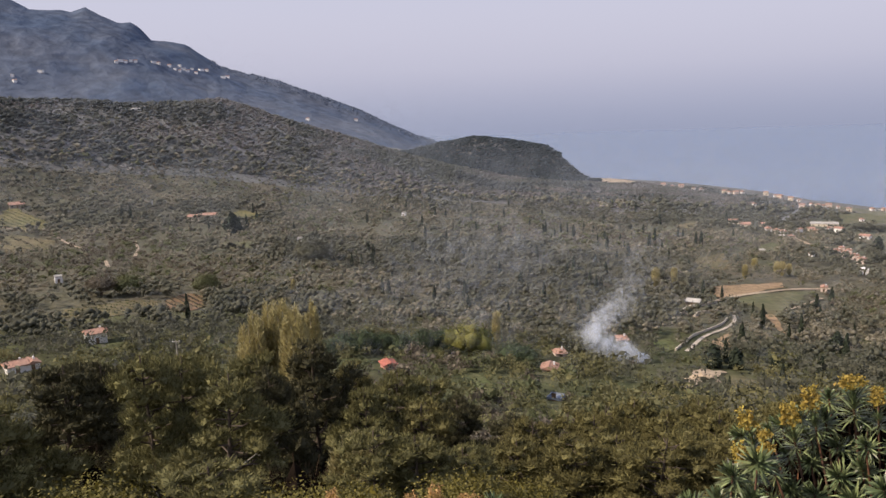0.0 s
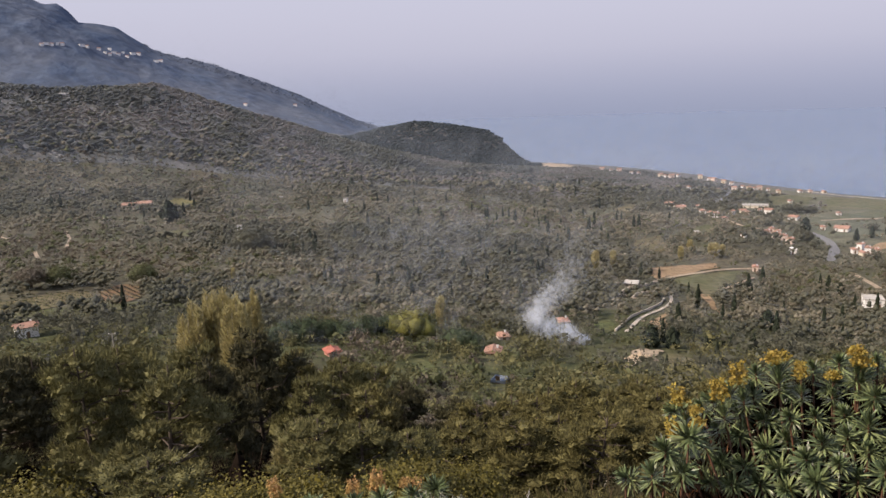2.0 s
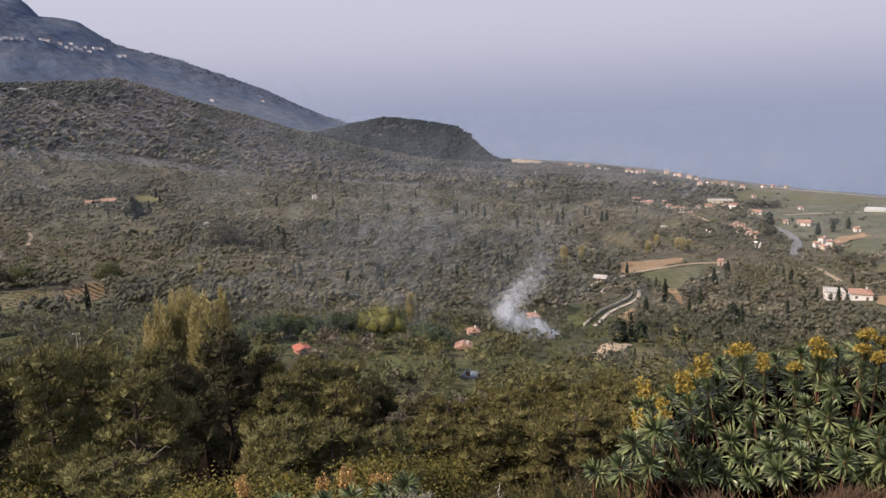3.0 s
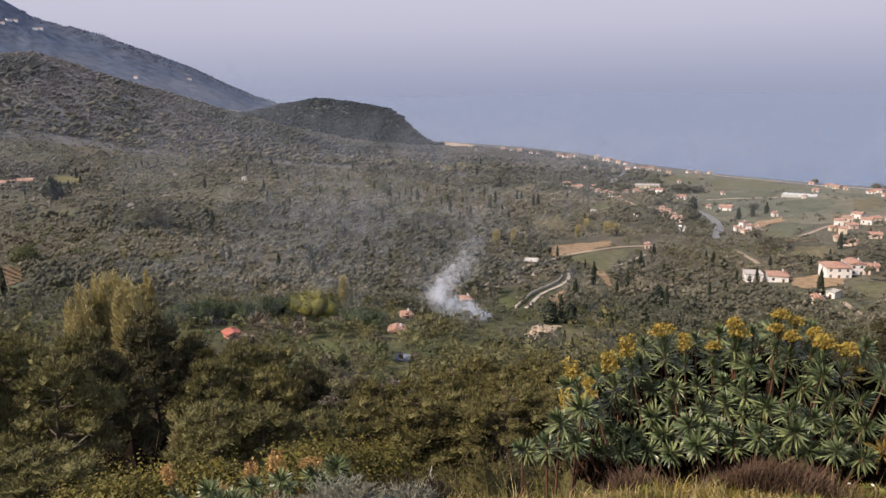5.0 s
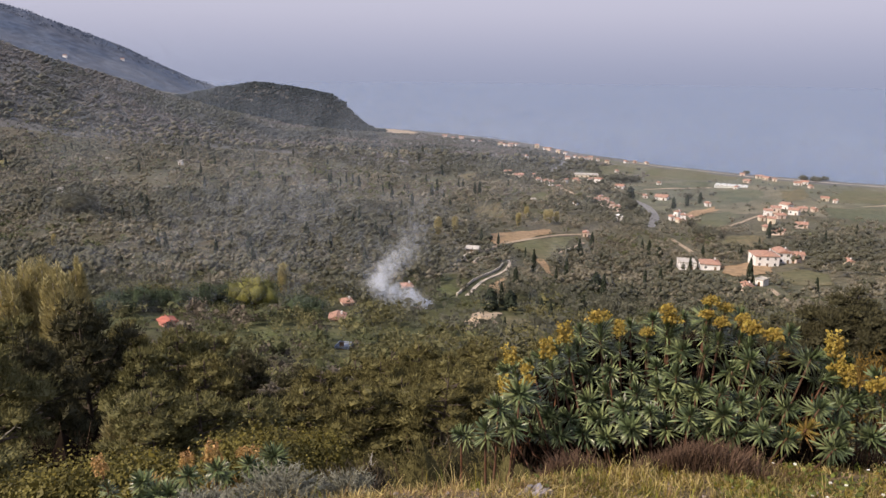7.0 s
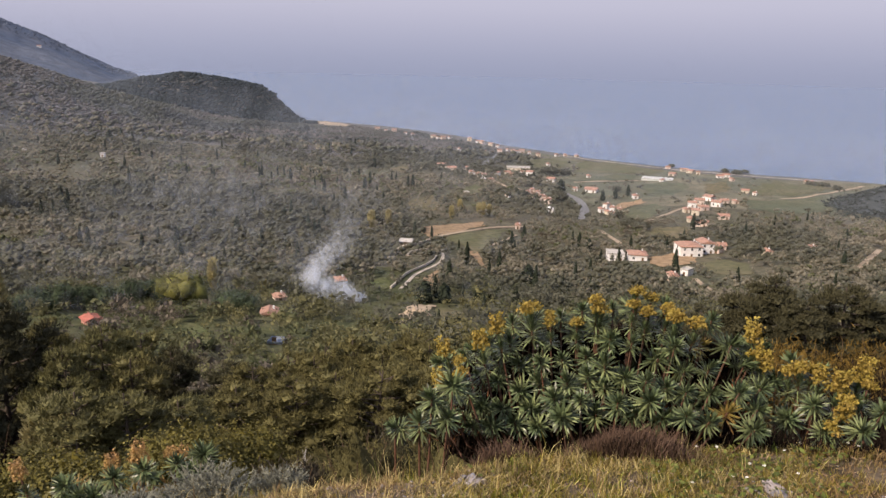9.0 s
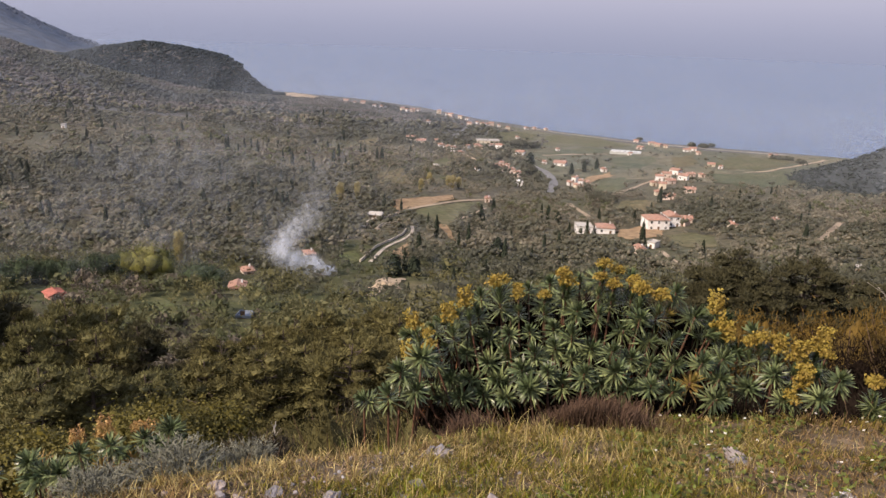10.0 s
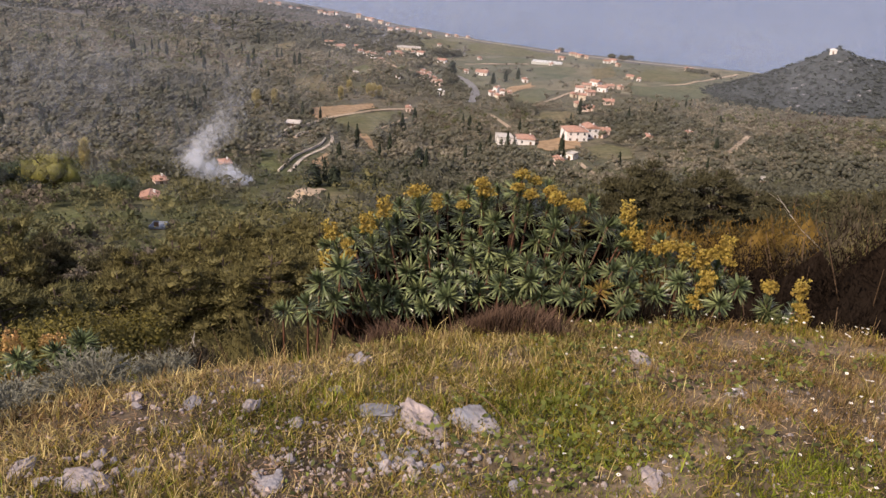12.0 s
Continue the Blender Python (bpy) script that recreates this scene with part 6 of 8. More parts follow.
for az, r, w, h, label in ((25.6, 2.6, 0.18, 0.04, "flat pinkish white limestone slab in dry grass"), (29.7, 2.56, 0.23, 0.075, "large pale limestone boulder in dry grass"),
                           (24.0, 3.15, 0.09, 0.03, "blue-grey stone at the edge of the grass"), (47.7, 3.51, 0.13, 0.03, "low grey stone sunk in grass"),
                           (1.5, 2.13, 0.13, 0.04, "flat grey stone in sparse grass"), (15.0, 2.6, 0.085, 0.05, "small pale stone in grass"), (18.7, 2.48, 0.06, 0.04, "small blue-grey stone in grass"),
                           (34.8, 2.58, 0.2, 0.045, "flat blue-grey stone slab in grass"), (28.2, 2.23, 0.1, 0.025, "broken grey rock flush with the soil"), (16.2, 2.08, 0.1, 0.025, "broken grey rock in dry grass"),
                           (50.5, 2.36, 0.11, 0.04, "grey stone half hidden by grass"), (55.4, 3.28, 0.09, 0.04, "small brown stone in grass"), (-2.7, 2.27, 0.085, 0.03, "flat pale stone in sparse grass"),
                           (22.2, 2.78, 0.07, 0.035, "small grey stone in dry grass"), (39.0, 2.17, 0.075, 0.03, "small pale stone among weeds"), (10.1, 2.61, 0.08, 0.03, "small flat stone in dry soil"), (5.5, 2.66, 0.07, 0.03, "small flat stone in dry soil")):
    rock(az, r, w, h, label, "lookout_stone", "stones of the lookout")


def broken_stones():
    """Loose angular stones in a few heaps on the lookout."""
    rng = random.Random(77)
    shapes = []
    for k in range(7):
        bm = bmesh.new()
        bmesh.ops.create_icosphere(bm, subdivisions=2, radius=0.5)
        o = Vector((k * 7.3, k * 3.1, 0))
        for v in bm.verts:
            v.co *= 0.8 + 0.35 * noise.cell(v.co * 1.7 + o) + 0.2 * noise.noise(v.co * 2.5 + o)
            v.co.z = max(min(v.co.z, 0.33), -0.3)
        me = bpy.data.meshes.new("stone")
        bm.to_mesh(me)
        bm.free()
        me.materials.append(M["lookout_stone"])
        shapes.append(me)
    heaps = ((28.4, 2.24, 0.13, 0.1, 46, 0.032), (27.3, 2.38, 0.1, 0.08, 14, 0.026), (33.0, 2.36, 0.2, 0.1, 16, 0.026), (47.7, 3.5, 0.11, 0.08, 16, 0.034), (24.0, 3.13, 0.08, 0.06, 12, 0.034),
             (16.2, 2.1, 0.12, 0.07, 16, 0.028), (0.8, 2.2, 0.16, 0.1, 16, 0.034), (20.0, 2.5, 0.3, 0.2, 16, 0.022), (50.5, 2.4, 0.08, 0.06, 8, 0.026), (8.0, 2.6, 0.25, 0.12, 10, 0.022))
    for az, r, across, deep, count, size in heaps:
        cx, cy = polar(az, r)
        c, sn = math.cos(radians(az)), math.sin(radians(az))
        for _ in range(count):
            u, w = rng.gauss(0, across * 0.5), rng.gauss(0, deep * 0.5)
            x, y = cx + c * u + sn * w, cy - sn * u + c * w
            k = size * min(2.0, rng.lognormvariate(0, 0.4))
            ob = new("stone", shapes[rng.randrange(7)])
            ob.matrix_basis = pose(x, y, ground_at(x, y) + 0.12 * k, rng.uniform(-20, 20), rng.uniform(-20, 20), rng.uniform(0, 360)) @ Matrix.Diagonal((k, k * rng.uniform(0.6, 1.0), k * rng.uniform(0.6, 1.0), 1))
            tagged(ob, "small broken grey limestone on bare soil", "stone", "broken stones of the lookout")


broken_stones()


def rubble():
    rng = np.random.default_rng(5)
    n = 3000
    az = np.concatenate([rng.normal(20, 12, n // 2), rng.uniform(-10, 66, n - n // 2)])
    r = np.concatenate([rng.normal(2.1, 0.3, n // 2), np.sqrt(rng.uniform(1.2, 14, n - n // 2))])
    x, y = r * np.sin(np.radians(az)), r * np.cos(np.radians(az))
    s = np.minimum(rng.lognormal(-5.05, 0.5, n), 0.013)
    v = ICO_V[None] * rng.uniform(0.72, 1.2, (n, 12, 1)) * rng.uniform(0.55, 1.2, (n, 1, 3)) * s[:, None, None] + np.stack([x, y, height(x, y) + 0.2 * s], 1)[:, None]
    ob = new("rubble", mesh_of("rubble", v.reshape(-1, 3), (ICO_F[None] + 12 * np.arange(n)[:, None, None]).reshape(-1, 3), M["rubble"]))
    tagged(ob, "scattered grey and pinkish stone rubble in soil", "stones", kind="stuff")


rubble()


# ---- grass of the lookout ----
def brow(az):
    return np.interp(az, [-40, 0, 10, 20, 34, 45, 57, 70, 110], [2.6, 2.75, 2.95, 3.25, 3.9, 4.3, 4.6, 4.9, 5.2])


def blades(rng, x, y, h, w, lean, z=None):
    """Tapered bent blades, four points each."""
    n = len(x)
    if z is None:
        z = height(x, y)
    a = rng.uniform(0, 2 * np.pi, n)
    d = np.stack([np.cos(a), np.sin(a)], 1)
    s = np.stack([-d[:, 1], d[:, 0]], 1)
    root = np.stack([x, y, z - 0.005], 1)
    l = lean * rng.uniform(0.2, 1.0, n) * h
    mid = root + np.column_stack([d * (l * 0.35)[:, None], h * 0.55])
    tip = root + np.column_stack([d * l[:, None], h * rng.uniform(0.8, 1.0, n)])
    sw = np.column_stack([s * (w / 2)[:, None], 0 * h])
    v = np.stack([root - sw, root + sw, mid + sw * 0.8, mid - sw * 0.8, tip], 1)
    i = 5 * np.arange(n)
    q = np.stack([i, i + 1, i + 2, i + 3], 1)
    t = np.stack([i + 3, i + 2, i + 4, i + 4], 1)
    tri = np.concatenate([q[:, [0, 1, 2]], q[:, [0, 2, 3]], t[:, :3]])
    return v.reshape(-1, 3), tri


def lookout_grass():
    rng = np.random.default_rng(9)
    n = 60000
    az = rng.uniform(-14, 76, n)
    r = np.sqrt(rng.uniform(1.3 ** 2, 5.1 ** 2, n))
    x, y = r * np.sin(np.radians(az)), r * np.cos(np.radians(az))
    own = rng.normal(size=n) * 0.3
    m = 6200                                     # tufts of one kind each
    ta, tr = rng.uniform(-14, 76, m), np.sqrt(rng.uniform(1.3 ** 2, 5.1 ** 2, m))
    tx, ty = tr * np.sin(np.radians(ta)), tr * np.cos(np.radians(ta))
    per = rng.integers(10, 36, m)
    spread = rng.uniform(0.008, 0.035, m)
    x = np.concatenate([x, np.repeat(tx, per) + rng.normal(size=per.sum()) * np.repeat(spread, per)])
    y = np.concatenate([y, np.repeat(ty, per) + rng.normal(size=per.sum()) * np.repeat(spread, per)])
    own = np.concatenate([own, np.repeat(rng.normal(size=m) * 0.42, per) + rng.normal(size=per.sum()) * 0.1])
    tall = np.concatenate([np.full(n, 0.8), np.repeat(rng.choice([0.6, 0.8, 1.0, 1.4, 2.0], m), per)])
    az, r = np.degrees(np.arctan2(x, y)), np.hypot(x, y)
    clump = fractal(x * 3.2, y * 3.2, 3, 51)
    patch = fractal(x * 1.1, y * 1.1, 2, 61)
    bare = np.exp(-((az - 22) / 13) ** 2 - ((r - 2.0) / 0.42) ** 2) * 0.5 + np.exp(-((az - 2) / 7) ** 2 - ((r - 2.0) / 0.4) ** 2) * 0.4
    ok = (r < brow(az) * rng.uniform(0.97, 1.05, len(x))) & (clump + rng.uniform(-0.5, 0.75, len(x)) > bare - 0.1)
    x, y, az, r, clump, patch, own, tall = (q[ok] for q in (x, y, az, r, clump, patch, own, tall))
    green = ramp01(az, 28, 44) * (1 - ramp01(r, 2.7, 3.4)) * 0.7 + 0.44 - 0.06 * (1 - ramp01(az, 20, 30)) - 0.26 * ramp01(r / brow(az), 0.8, 0.95) - 0.22 * ramp01(az, 47, 55) + 0.75 * patch
    k = green + own
    for pa, pr, pw in ((44.0, 3.55, 0.14), (62.0, 3.1, 0.22), (15.5, 2.9, 0.12), (35.0, 2.3, 0.15), (52.0, 2.9, 0.1)):      # rusty patches
        px, py = polar(pa, pr)
        k = k - 1.1 * np.exp(-((x - px) ** 2 + (y - py) ** 2) / pw ** 2)
    kind = np.where(k > 0.8, "green", np.where(k > 0.4, "olive_grass", np.where(rng.uniform(size=len(x)) - 0.45 * np.clip(k, -1, 0.4) < 0.58 - 0.4 * ramp01(az, 40, 52), "straw", "russet")))
    names = {"green": ("grass_green", "fresh green grass blades on the lookout"), "olive_grass": ("grass_olive", "yellowish green grass blades on the lookout"),
             "straw": ("grass_straw", "dry straw-coloured grass on the lookout"), "russet": ("grass_russet", "dry reddish-brown grass tufts on the lookout")}
    for name, (obname, label) in names.items():
        s = kind == name
        m = int(s.sum())
        h = rng.gamma(4.0, {"green": 0.0125, "olive_grass": 0.0125, "straw": 0.014, "russet": 0.011}[name], m) * (1 + 0.5 * clump[s]) * (0.75 + 0.2 * ramp01(r[s], 2.0, 3.6))
        h = np.clip(h * tall[s] * (0.88 - 0.3 * ramp01(az[s], 24, 44)), 0.012, 0.2)
        v, f = blades(rng, x[s], y[s], h, rng.uniform(0.0016, 0.0036, m), 1.0)
        tagged(new(obname, mesh_of(obname, v, f, M[name])), label, "grass", kind="stuff")
    # short dense cover
    n = 230000
    az, r = rng.uniform(-14, 76, n), np.sqrt(rng.uniform(1.3 ** 2, 5.0 ** 2, n))
    x, y = r * np.sin(np.radians(az)), r * np.cos(np.radians(az))
    lush = 0.12 - 0.12 * (1 - ramp01(az, 18, 28)) + (0.75 - 0.45 * ramp01(az, 47, 56)) * ramp01(az, 26, 42) * (1 - 0.8 * ramp01(r, 2.7, 3.5)) - 0.35 * ramp01(r, 0.84 * brow(az), 0.95 * brow(az)) * (1 - ramp01(az, 40, 46)) + 0.8 * fractal(x * 1.6, y * 1.6, 3, 63) + rng.normal(size=n) * 0.28
    gap = fractal(x * 4.0, y * 4.0, 3, 71) + 0.5 * np.exp(-((az - 24) / 12) ** 2 - ((r - 1.95) / 0.35) ** 2)
    ok = (r < brow(az)) & (gap < 0.17 - 0.04 * ramp01(az, 26, 40) - 0.16 * ramp01(az, 44, 54) + rng.uniform(-0.25, 0.25, n))
    rusty = -0.25 - 0.35 * (1 - ramp01(az, 20, 30)) + 0.5 * ramp01(az, 46, 54)
    for name, s, label in (("green", ok & (lush > 0.55), "short green turf between the tufts"), ("olive_grass", ok & (lush <= 0.55) & (lush > 0.1), "short yellowish turf between the tufts"),
                           ("straw", ok & (lush <= 0.1) & (lush > rusty), "short dry straw stubble on the soil"), ("russet", ok & (lush <= np.minimum(rusty, 0.1)), "short rusty dry stubble on the soil")):
        m = int(s.sum())
        root = np.stack([x[s], y[s], height(x[s], y[s]) - 0.003], 1)
        v, f = needles(rng, root, rng.normal(size=(m, 3)) * np.array((0.7, 0.7, 0.2)) + np.array((0, 0, 0.8)), rng.gamma(4, 0.008, m) + 0.008, 0.006)
        tagged(new("turf", mesh_of("turf", v, f, M[name])), label, "grass", kind="stuff")
    # thinner grass round about, beside and behind the path
    n = 110000
    az, r = rng.uniform(-180, 180, n), 11 * rng.uniform(0.01, 1, n) ** 0.72
    ok = (np.abs(az - 31) > 45) & ((r < 3.0) | (np.abs(az - 31) > 70)) | (r < 1.35)
    x, y = (r * np.sin(np.radians(az)))[ok], (r * np.cos(np.radians(az)))[ok]
    v, f = needles(rng, np.stack([x, y, height(x, y) - 0.004], 1), rng.normal(size=(len(x), 3)) * np.array((0.6, 0.6, 0.2)) + np.array((0, 0, 0.8)), rng.gamma(4, 0.016, len(x)) + 0.02, 0.014)
    tagged(new("turf", mesh_of("turf", v, f, M["olive_grass"])), "thin yellowish grass over the hilltop", "grass", kind="stuff")
    # dry litter on the soil
    n = 26000
    az, r = rng.uniform(-14, 76, n), np.sqrt(rng.uniform(1.3 ** 2, 4.8 ** 2, n))
    ok = (r < brow(az)) & (rng.uniform(size=n) < 1.0 - 0.6 * ramp01(az, 24, 40))
    x, y = (r * np.sin(np.radians(az)))[ok], (r * np.cos(np.radians(az)))[ok]
    aim = rng.normal(size=(len(x), 3)) * np.array((1, 1, 0.25)) + np.array((0, 0, 0.15))
    v, f = needles(rng, np.stack([x, y, height(x, y) + 0.004], 1), aim, np.full(len(x), 0.04), 0.005)
    tagged(new("plant_litter", mesh_of("plant_litter", v, f, M["litter"])), "reddish dry plant litter on stony soil", "litter", kind="stuff")
    # low broad weeds
    n = 4200
    az, r = rng.normal(46, 13, n), np.sqrt(rng.uniform(1.5 ** 2, 4.2 ** 2, n))
    x, y = r * np.sin(np.radians(az)), r * np.cos(np.radians(az))
    ok = (r < brow(az)) & (fractal(x * 2.6, y * 2.6, 3, 81) > 0.05)
    x, y = x[ok], y[ok]
    c = np.stack([x, y, height(x, y) + rng.uniform(0.008, 0.05, len(x))], 1)
    up = np.tile([0, 0, 1.0], (len(x), 1))
    v, f = cards(rng, c, np.full(len(x), 0.024), 1.2, 0.0, up, 0.6)
    tagged(new("weeds", mesh_of("weeds", v, f, M["weed"])), "low broad-leaved green weeds in the grass", "weeds", kind="stuff")


lookout_grass()


def daisy_base():
    t = thing("daisy", "small white daisy on a thin stem in grass", "flower", group="daisies of the lookout")
    bm = bmesh.new()
    for i in range(9):
        a = 2 * math.pi * i / 9
        d, s = Vector((math.cos(a), math.sin(a), 0.12)), Vector((-math.sin(a), math.cos(a), 0))
        q = [d * 0.003 - s * 0.0012, d * 0.008 - s * 0.003, d * 0.0125, d * 0.008 + s * 0.003, d * 0.003 + s * 0.0012]
        bm.faces.new([bm.verts.new(p + Vector((0, 0, 0.12))) for p in q])
    part("petals", bm, M["petal"], t, "white daisy petals")
    bm = bmesh.new()
    bmesh.ops.create_icosphere(bm, subdivisions=1, radius=0.0042, matrix=pose(0, 0, 0.121) @ Matrix.Diagonal((1, 1, 0.6, 1)))
    part("disc", bm, M["flower"], t, "yellow flower centre")
    part("stem", limb_mesh("stem", [tube([(0.008, 0, 0), (0.003, 0.002, 0.06), (0, 0, 0.12)], [0.0012, 0.0011, 0.001], 4)], M["olive_grass"]), None, t)
    return t


def daisies():
    rng = np.random.default_rng(23)
    base = None
    while True:
        az, r = rng.uniform(41, 75), math.sqrt(rng.uniform(2.2 ** 2, 4.8 ** 2))
        if r > brow(az) or rng.uniform() > 0.25 + 0.75 * max(0, (az - 44) / 20) * (r / 4):
            continue
        x, y = polar(az, r)
        k = rng.uniform(0.5, 0.8)
        m = pose(x, y, ground_at(x, y) - 0.01, rng.uniform(-25, 10), rng.uniform(-15, 15), rng.uniform(0, 360)) @ Matrix.Diagonal((k, k, rng.uniform(0.5, 0.95), 1))
        if base is None:
            base = daisy_base()
            base.matrix_basis = m
            count = 1
        else:
            copy_thing(base, m @ Matrix.Diagonal((*[1 / s for s in base.scale], 1)))
            count += 1
        if count >= 150:
            break


daisies()


# ---- spurge shrubs ----
def leaf_strip(root, out, up, length, width, droop):
    """One narrow leaf of three bent quads."""
    side = out.cross(up).normalized()
    pts = []
    for k, wk in ((0.0, 0.45), (0.35, 1.0), (0.72, 0.9), (1.0, 0.12)):
        p = root + out * (length * k) + up * (length * (0.28 * k - droop * k * k))
        pts += [p - side * width * wk / 2, p + side * width * wk / 2]
    return np.array(pts), np.array([(0, 1, 3, 2), (2, 3, 5, 4), (4, 5, 7, 6)])


def rosette_mesh(seed, mat, leaves=80):
    rng = random.Random(seed)
    pieces = []
    for i in range(leaves):
        u = i / leaves                       # 0 low, 1 at the tip
        a = i * 2.39996 + rng.uniform(-0.25, 0.25)
        tilt = radians(-26 + 106 * u ** 1.15 + rng.uniform(-10, 10))
        out = Vector((math.cos(a) * math.cos(tilt), math.sin(a) * math.cos(tilt), math.sin(tilt)))
        up = Vector((-math.cos(a) * math.sin(tilt), -math.sin(a) * math.sin(tilt), math.cos(tilt)))
        root = Vector((0, 0, -0.07 + 0.085 * u)) + out * 0.004
        pieces.append(leaf_strip(root, out, up, rng.uniform(0.092, 0.122) * (1 - 0.35 * u), rng.uniform(0.0095, 0.0125), rng.uniform(0.05, 0.32)))
    return mesh_of("leaf_rosette", *joined(pieces), mat)


def flower_mesh(seed, tall, mat="flower"):
    rng = np.random.default_rng(seed)
    pieces = []
    heads = 30 if tall else 24
    for i in range(heads):
        u = (i + 0.5) / heads
        a = i * 2.39996
        if tall:
            p = np.array((math.cos(a) * 0.045 * (1.15 - 0.5 * u), math.sin(a) * 0.045 * (1.15 - 0.5 * u), 0.02 + 0.13 * u))
        else:
            q = math.sqrt(u)
            p = np.array((math.cos(a) * 0.055 * q, math.sin(a) * 0.055 * q, 0.075 - 0.035 * q * q))
        p = p * rng.uniform(0.85, 1.15, 3)
        pieces.append(cards(rng, p + rng.normal(size=(13, 3)) * 0.0085, np.full(13, 0.017), 1.0, 0.5))
        pieces.append(tube([(0, 0, p[2] * 0.2), tuple(p)], [0.0016, 0.001], 3))
    return mesh_of("flower_head", *joined(pieces), M[mat])


ROSETTES = [rosette_mesh(s, M["spurge"]) for s in range(5)] + [rosette_mesh(7, M["spurge_old"], 46)]
HEADS = [flower_mesh(3, False), flower_mesh(4, True), flower_mesh(5, False)]
OLD_HEADS = [flower_mesh(6, True, "flower_old"), flower_mesh(7, False, "flower_old")]


def spurge(name_at, label, tips, heads, base_spread=0.3, old=0.12, seed=1, scale=1.0, faded=False):
    """A spurge: bare stems from one root, each with a rosette of narrow leaves, some with a flower head."""
    rng = random.Random(seed)
    cx, cy = name_at
    cz = ground_at(cx, cy)
    t = thing("spurge_shrub", label, "shrub", (cx, cy, cz))
    toward = Vector((-cx, -cy, 0)).normalized()          # the open, sunny side, away from the drop
    for i, (x, y, z, flower) in enumerate([(*p, False) for p in tips] + [(*p, True) for p in heads]):
        tip = Vector((x - cx, y - cy, z - cz - (0.085 if flower else 0.0)))
        rx, ry = tip.x * base_spread + rng.uniform(-0.05, 0.05), tip.y * base_spread + rng.uniform(-0.05, 0.05)
        root = Vector((rx, ry, ground_at(cx + rx, cy + ry) - cz - 0.03))
        mid = root.lerp(tip, 0.55) + Vector((tip.x - rx, tip.y - ry, 0)) * 0.18 - Vector((0, 0, 0.05))
        part("stem", limb_mesh("stem", [tube([root, root.lerp(mid, 0.6), mid, mid.lerp(tip, 0.6), tip], [0.009, 0.008, 0.007, 0.006, 0.005], 5)], M["stem"]), None, t)
        axis = (tip - mid).normalized() if flower else ((tip - mid).normalized() * 0.45 + (tip - Vector((0, 0, 0.2))).normalized() * 0.5 + toward * 0.6 + Vector([rng.uniform(-0.42, 0.42) for _ in range(3)])).normalized()
        turn = axis.to_track_quat("Z", "Y").to_matrix().to_4x4()
        k = rng.choice([0.7, 0.8, 0.88, 0.95, 1.05]) * scale
        if flower:
            ob = part("flower_head", OLD_HEADS[rng.randrange(2)] if faded else HEADS[rng.randrange(3)], None, t, "faded orange spurge flower head" if faded else "yellow-green spurge flower head")
            ob.matrix_basis = Matrix.Translation(tip) @ turn @ Matrix.Rotation(rng.uniform(0, 6), 4, "Z") @ Matrix.Diagonal((k, k, k, 1))
            if not faded or rng.random() < 0.6:
                ob = part("leaf_rosette", ROSETTES[rng.randrange(5)], None, t)
                ob.matrix_basis = Matrix.Translation(tip - axis * 0.07) @ turn @ Matrix.Diagonal((k * 0.9, k * 0.9, k, 1))
        else:
            ob = part("leaf_rosette", ROSETTES[5] if rng.random() < old else ROSETTES[rng.randrange(5)], None, t)
            ob.matrix_basis = Matrix.Translation(tip) @ turn @ Matrix.Rotation(rng.uniform(0, 6), 4, "Z") @ Matrix.Diagonal((k, k, k, 1))
    return t


def at_view(az, el, r):
    x, y = polar(az, r)
    return (x, y, 120 + r * math.tan(radians(el)))


def dome_tips(rng, az0, az1, top, foot, gap, near, deep, tries=2600):
    """Places for rosettes spread over the lit side of a shrub, no two closer than gap degrees; the lower the nearer."""
    out = []
    for _ in range(tries):
        az = rng.uniform(az0, az1)
        hi, lo = np.interp(az, *top), np.interp(az, *foot)
        k = rng.uniform(0, 1)
        el = lo + (hi - lo) * k
        if all(((az - p) * 0.9) ** 2 + (el - q) ** 2 > gap * gap for p, q, _ in out):
            out.append((az, el, near + deep * k + rng.uniform(-0.07, 0.07)))
    return [at_view(p, q + 1.0, r) for p, q, r in out]


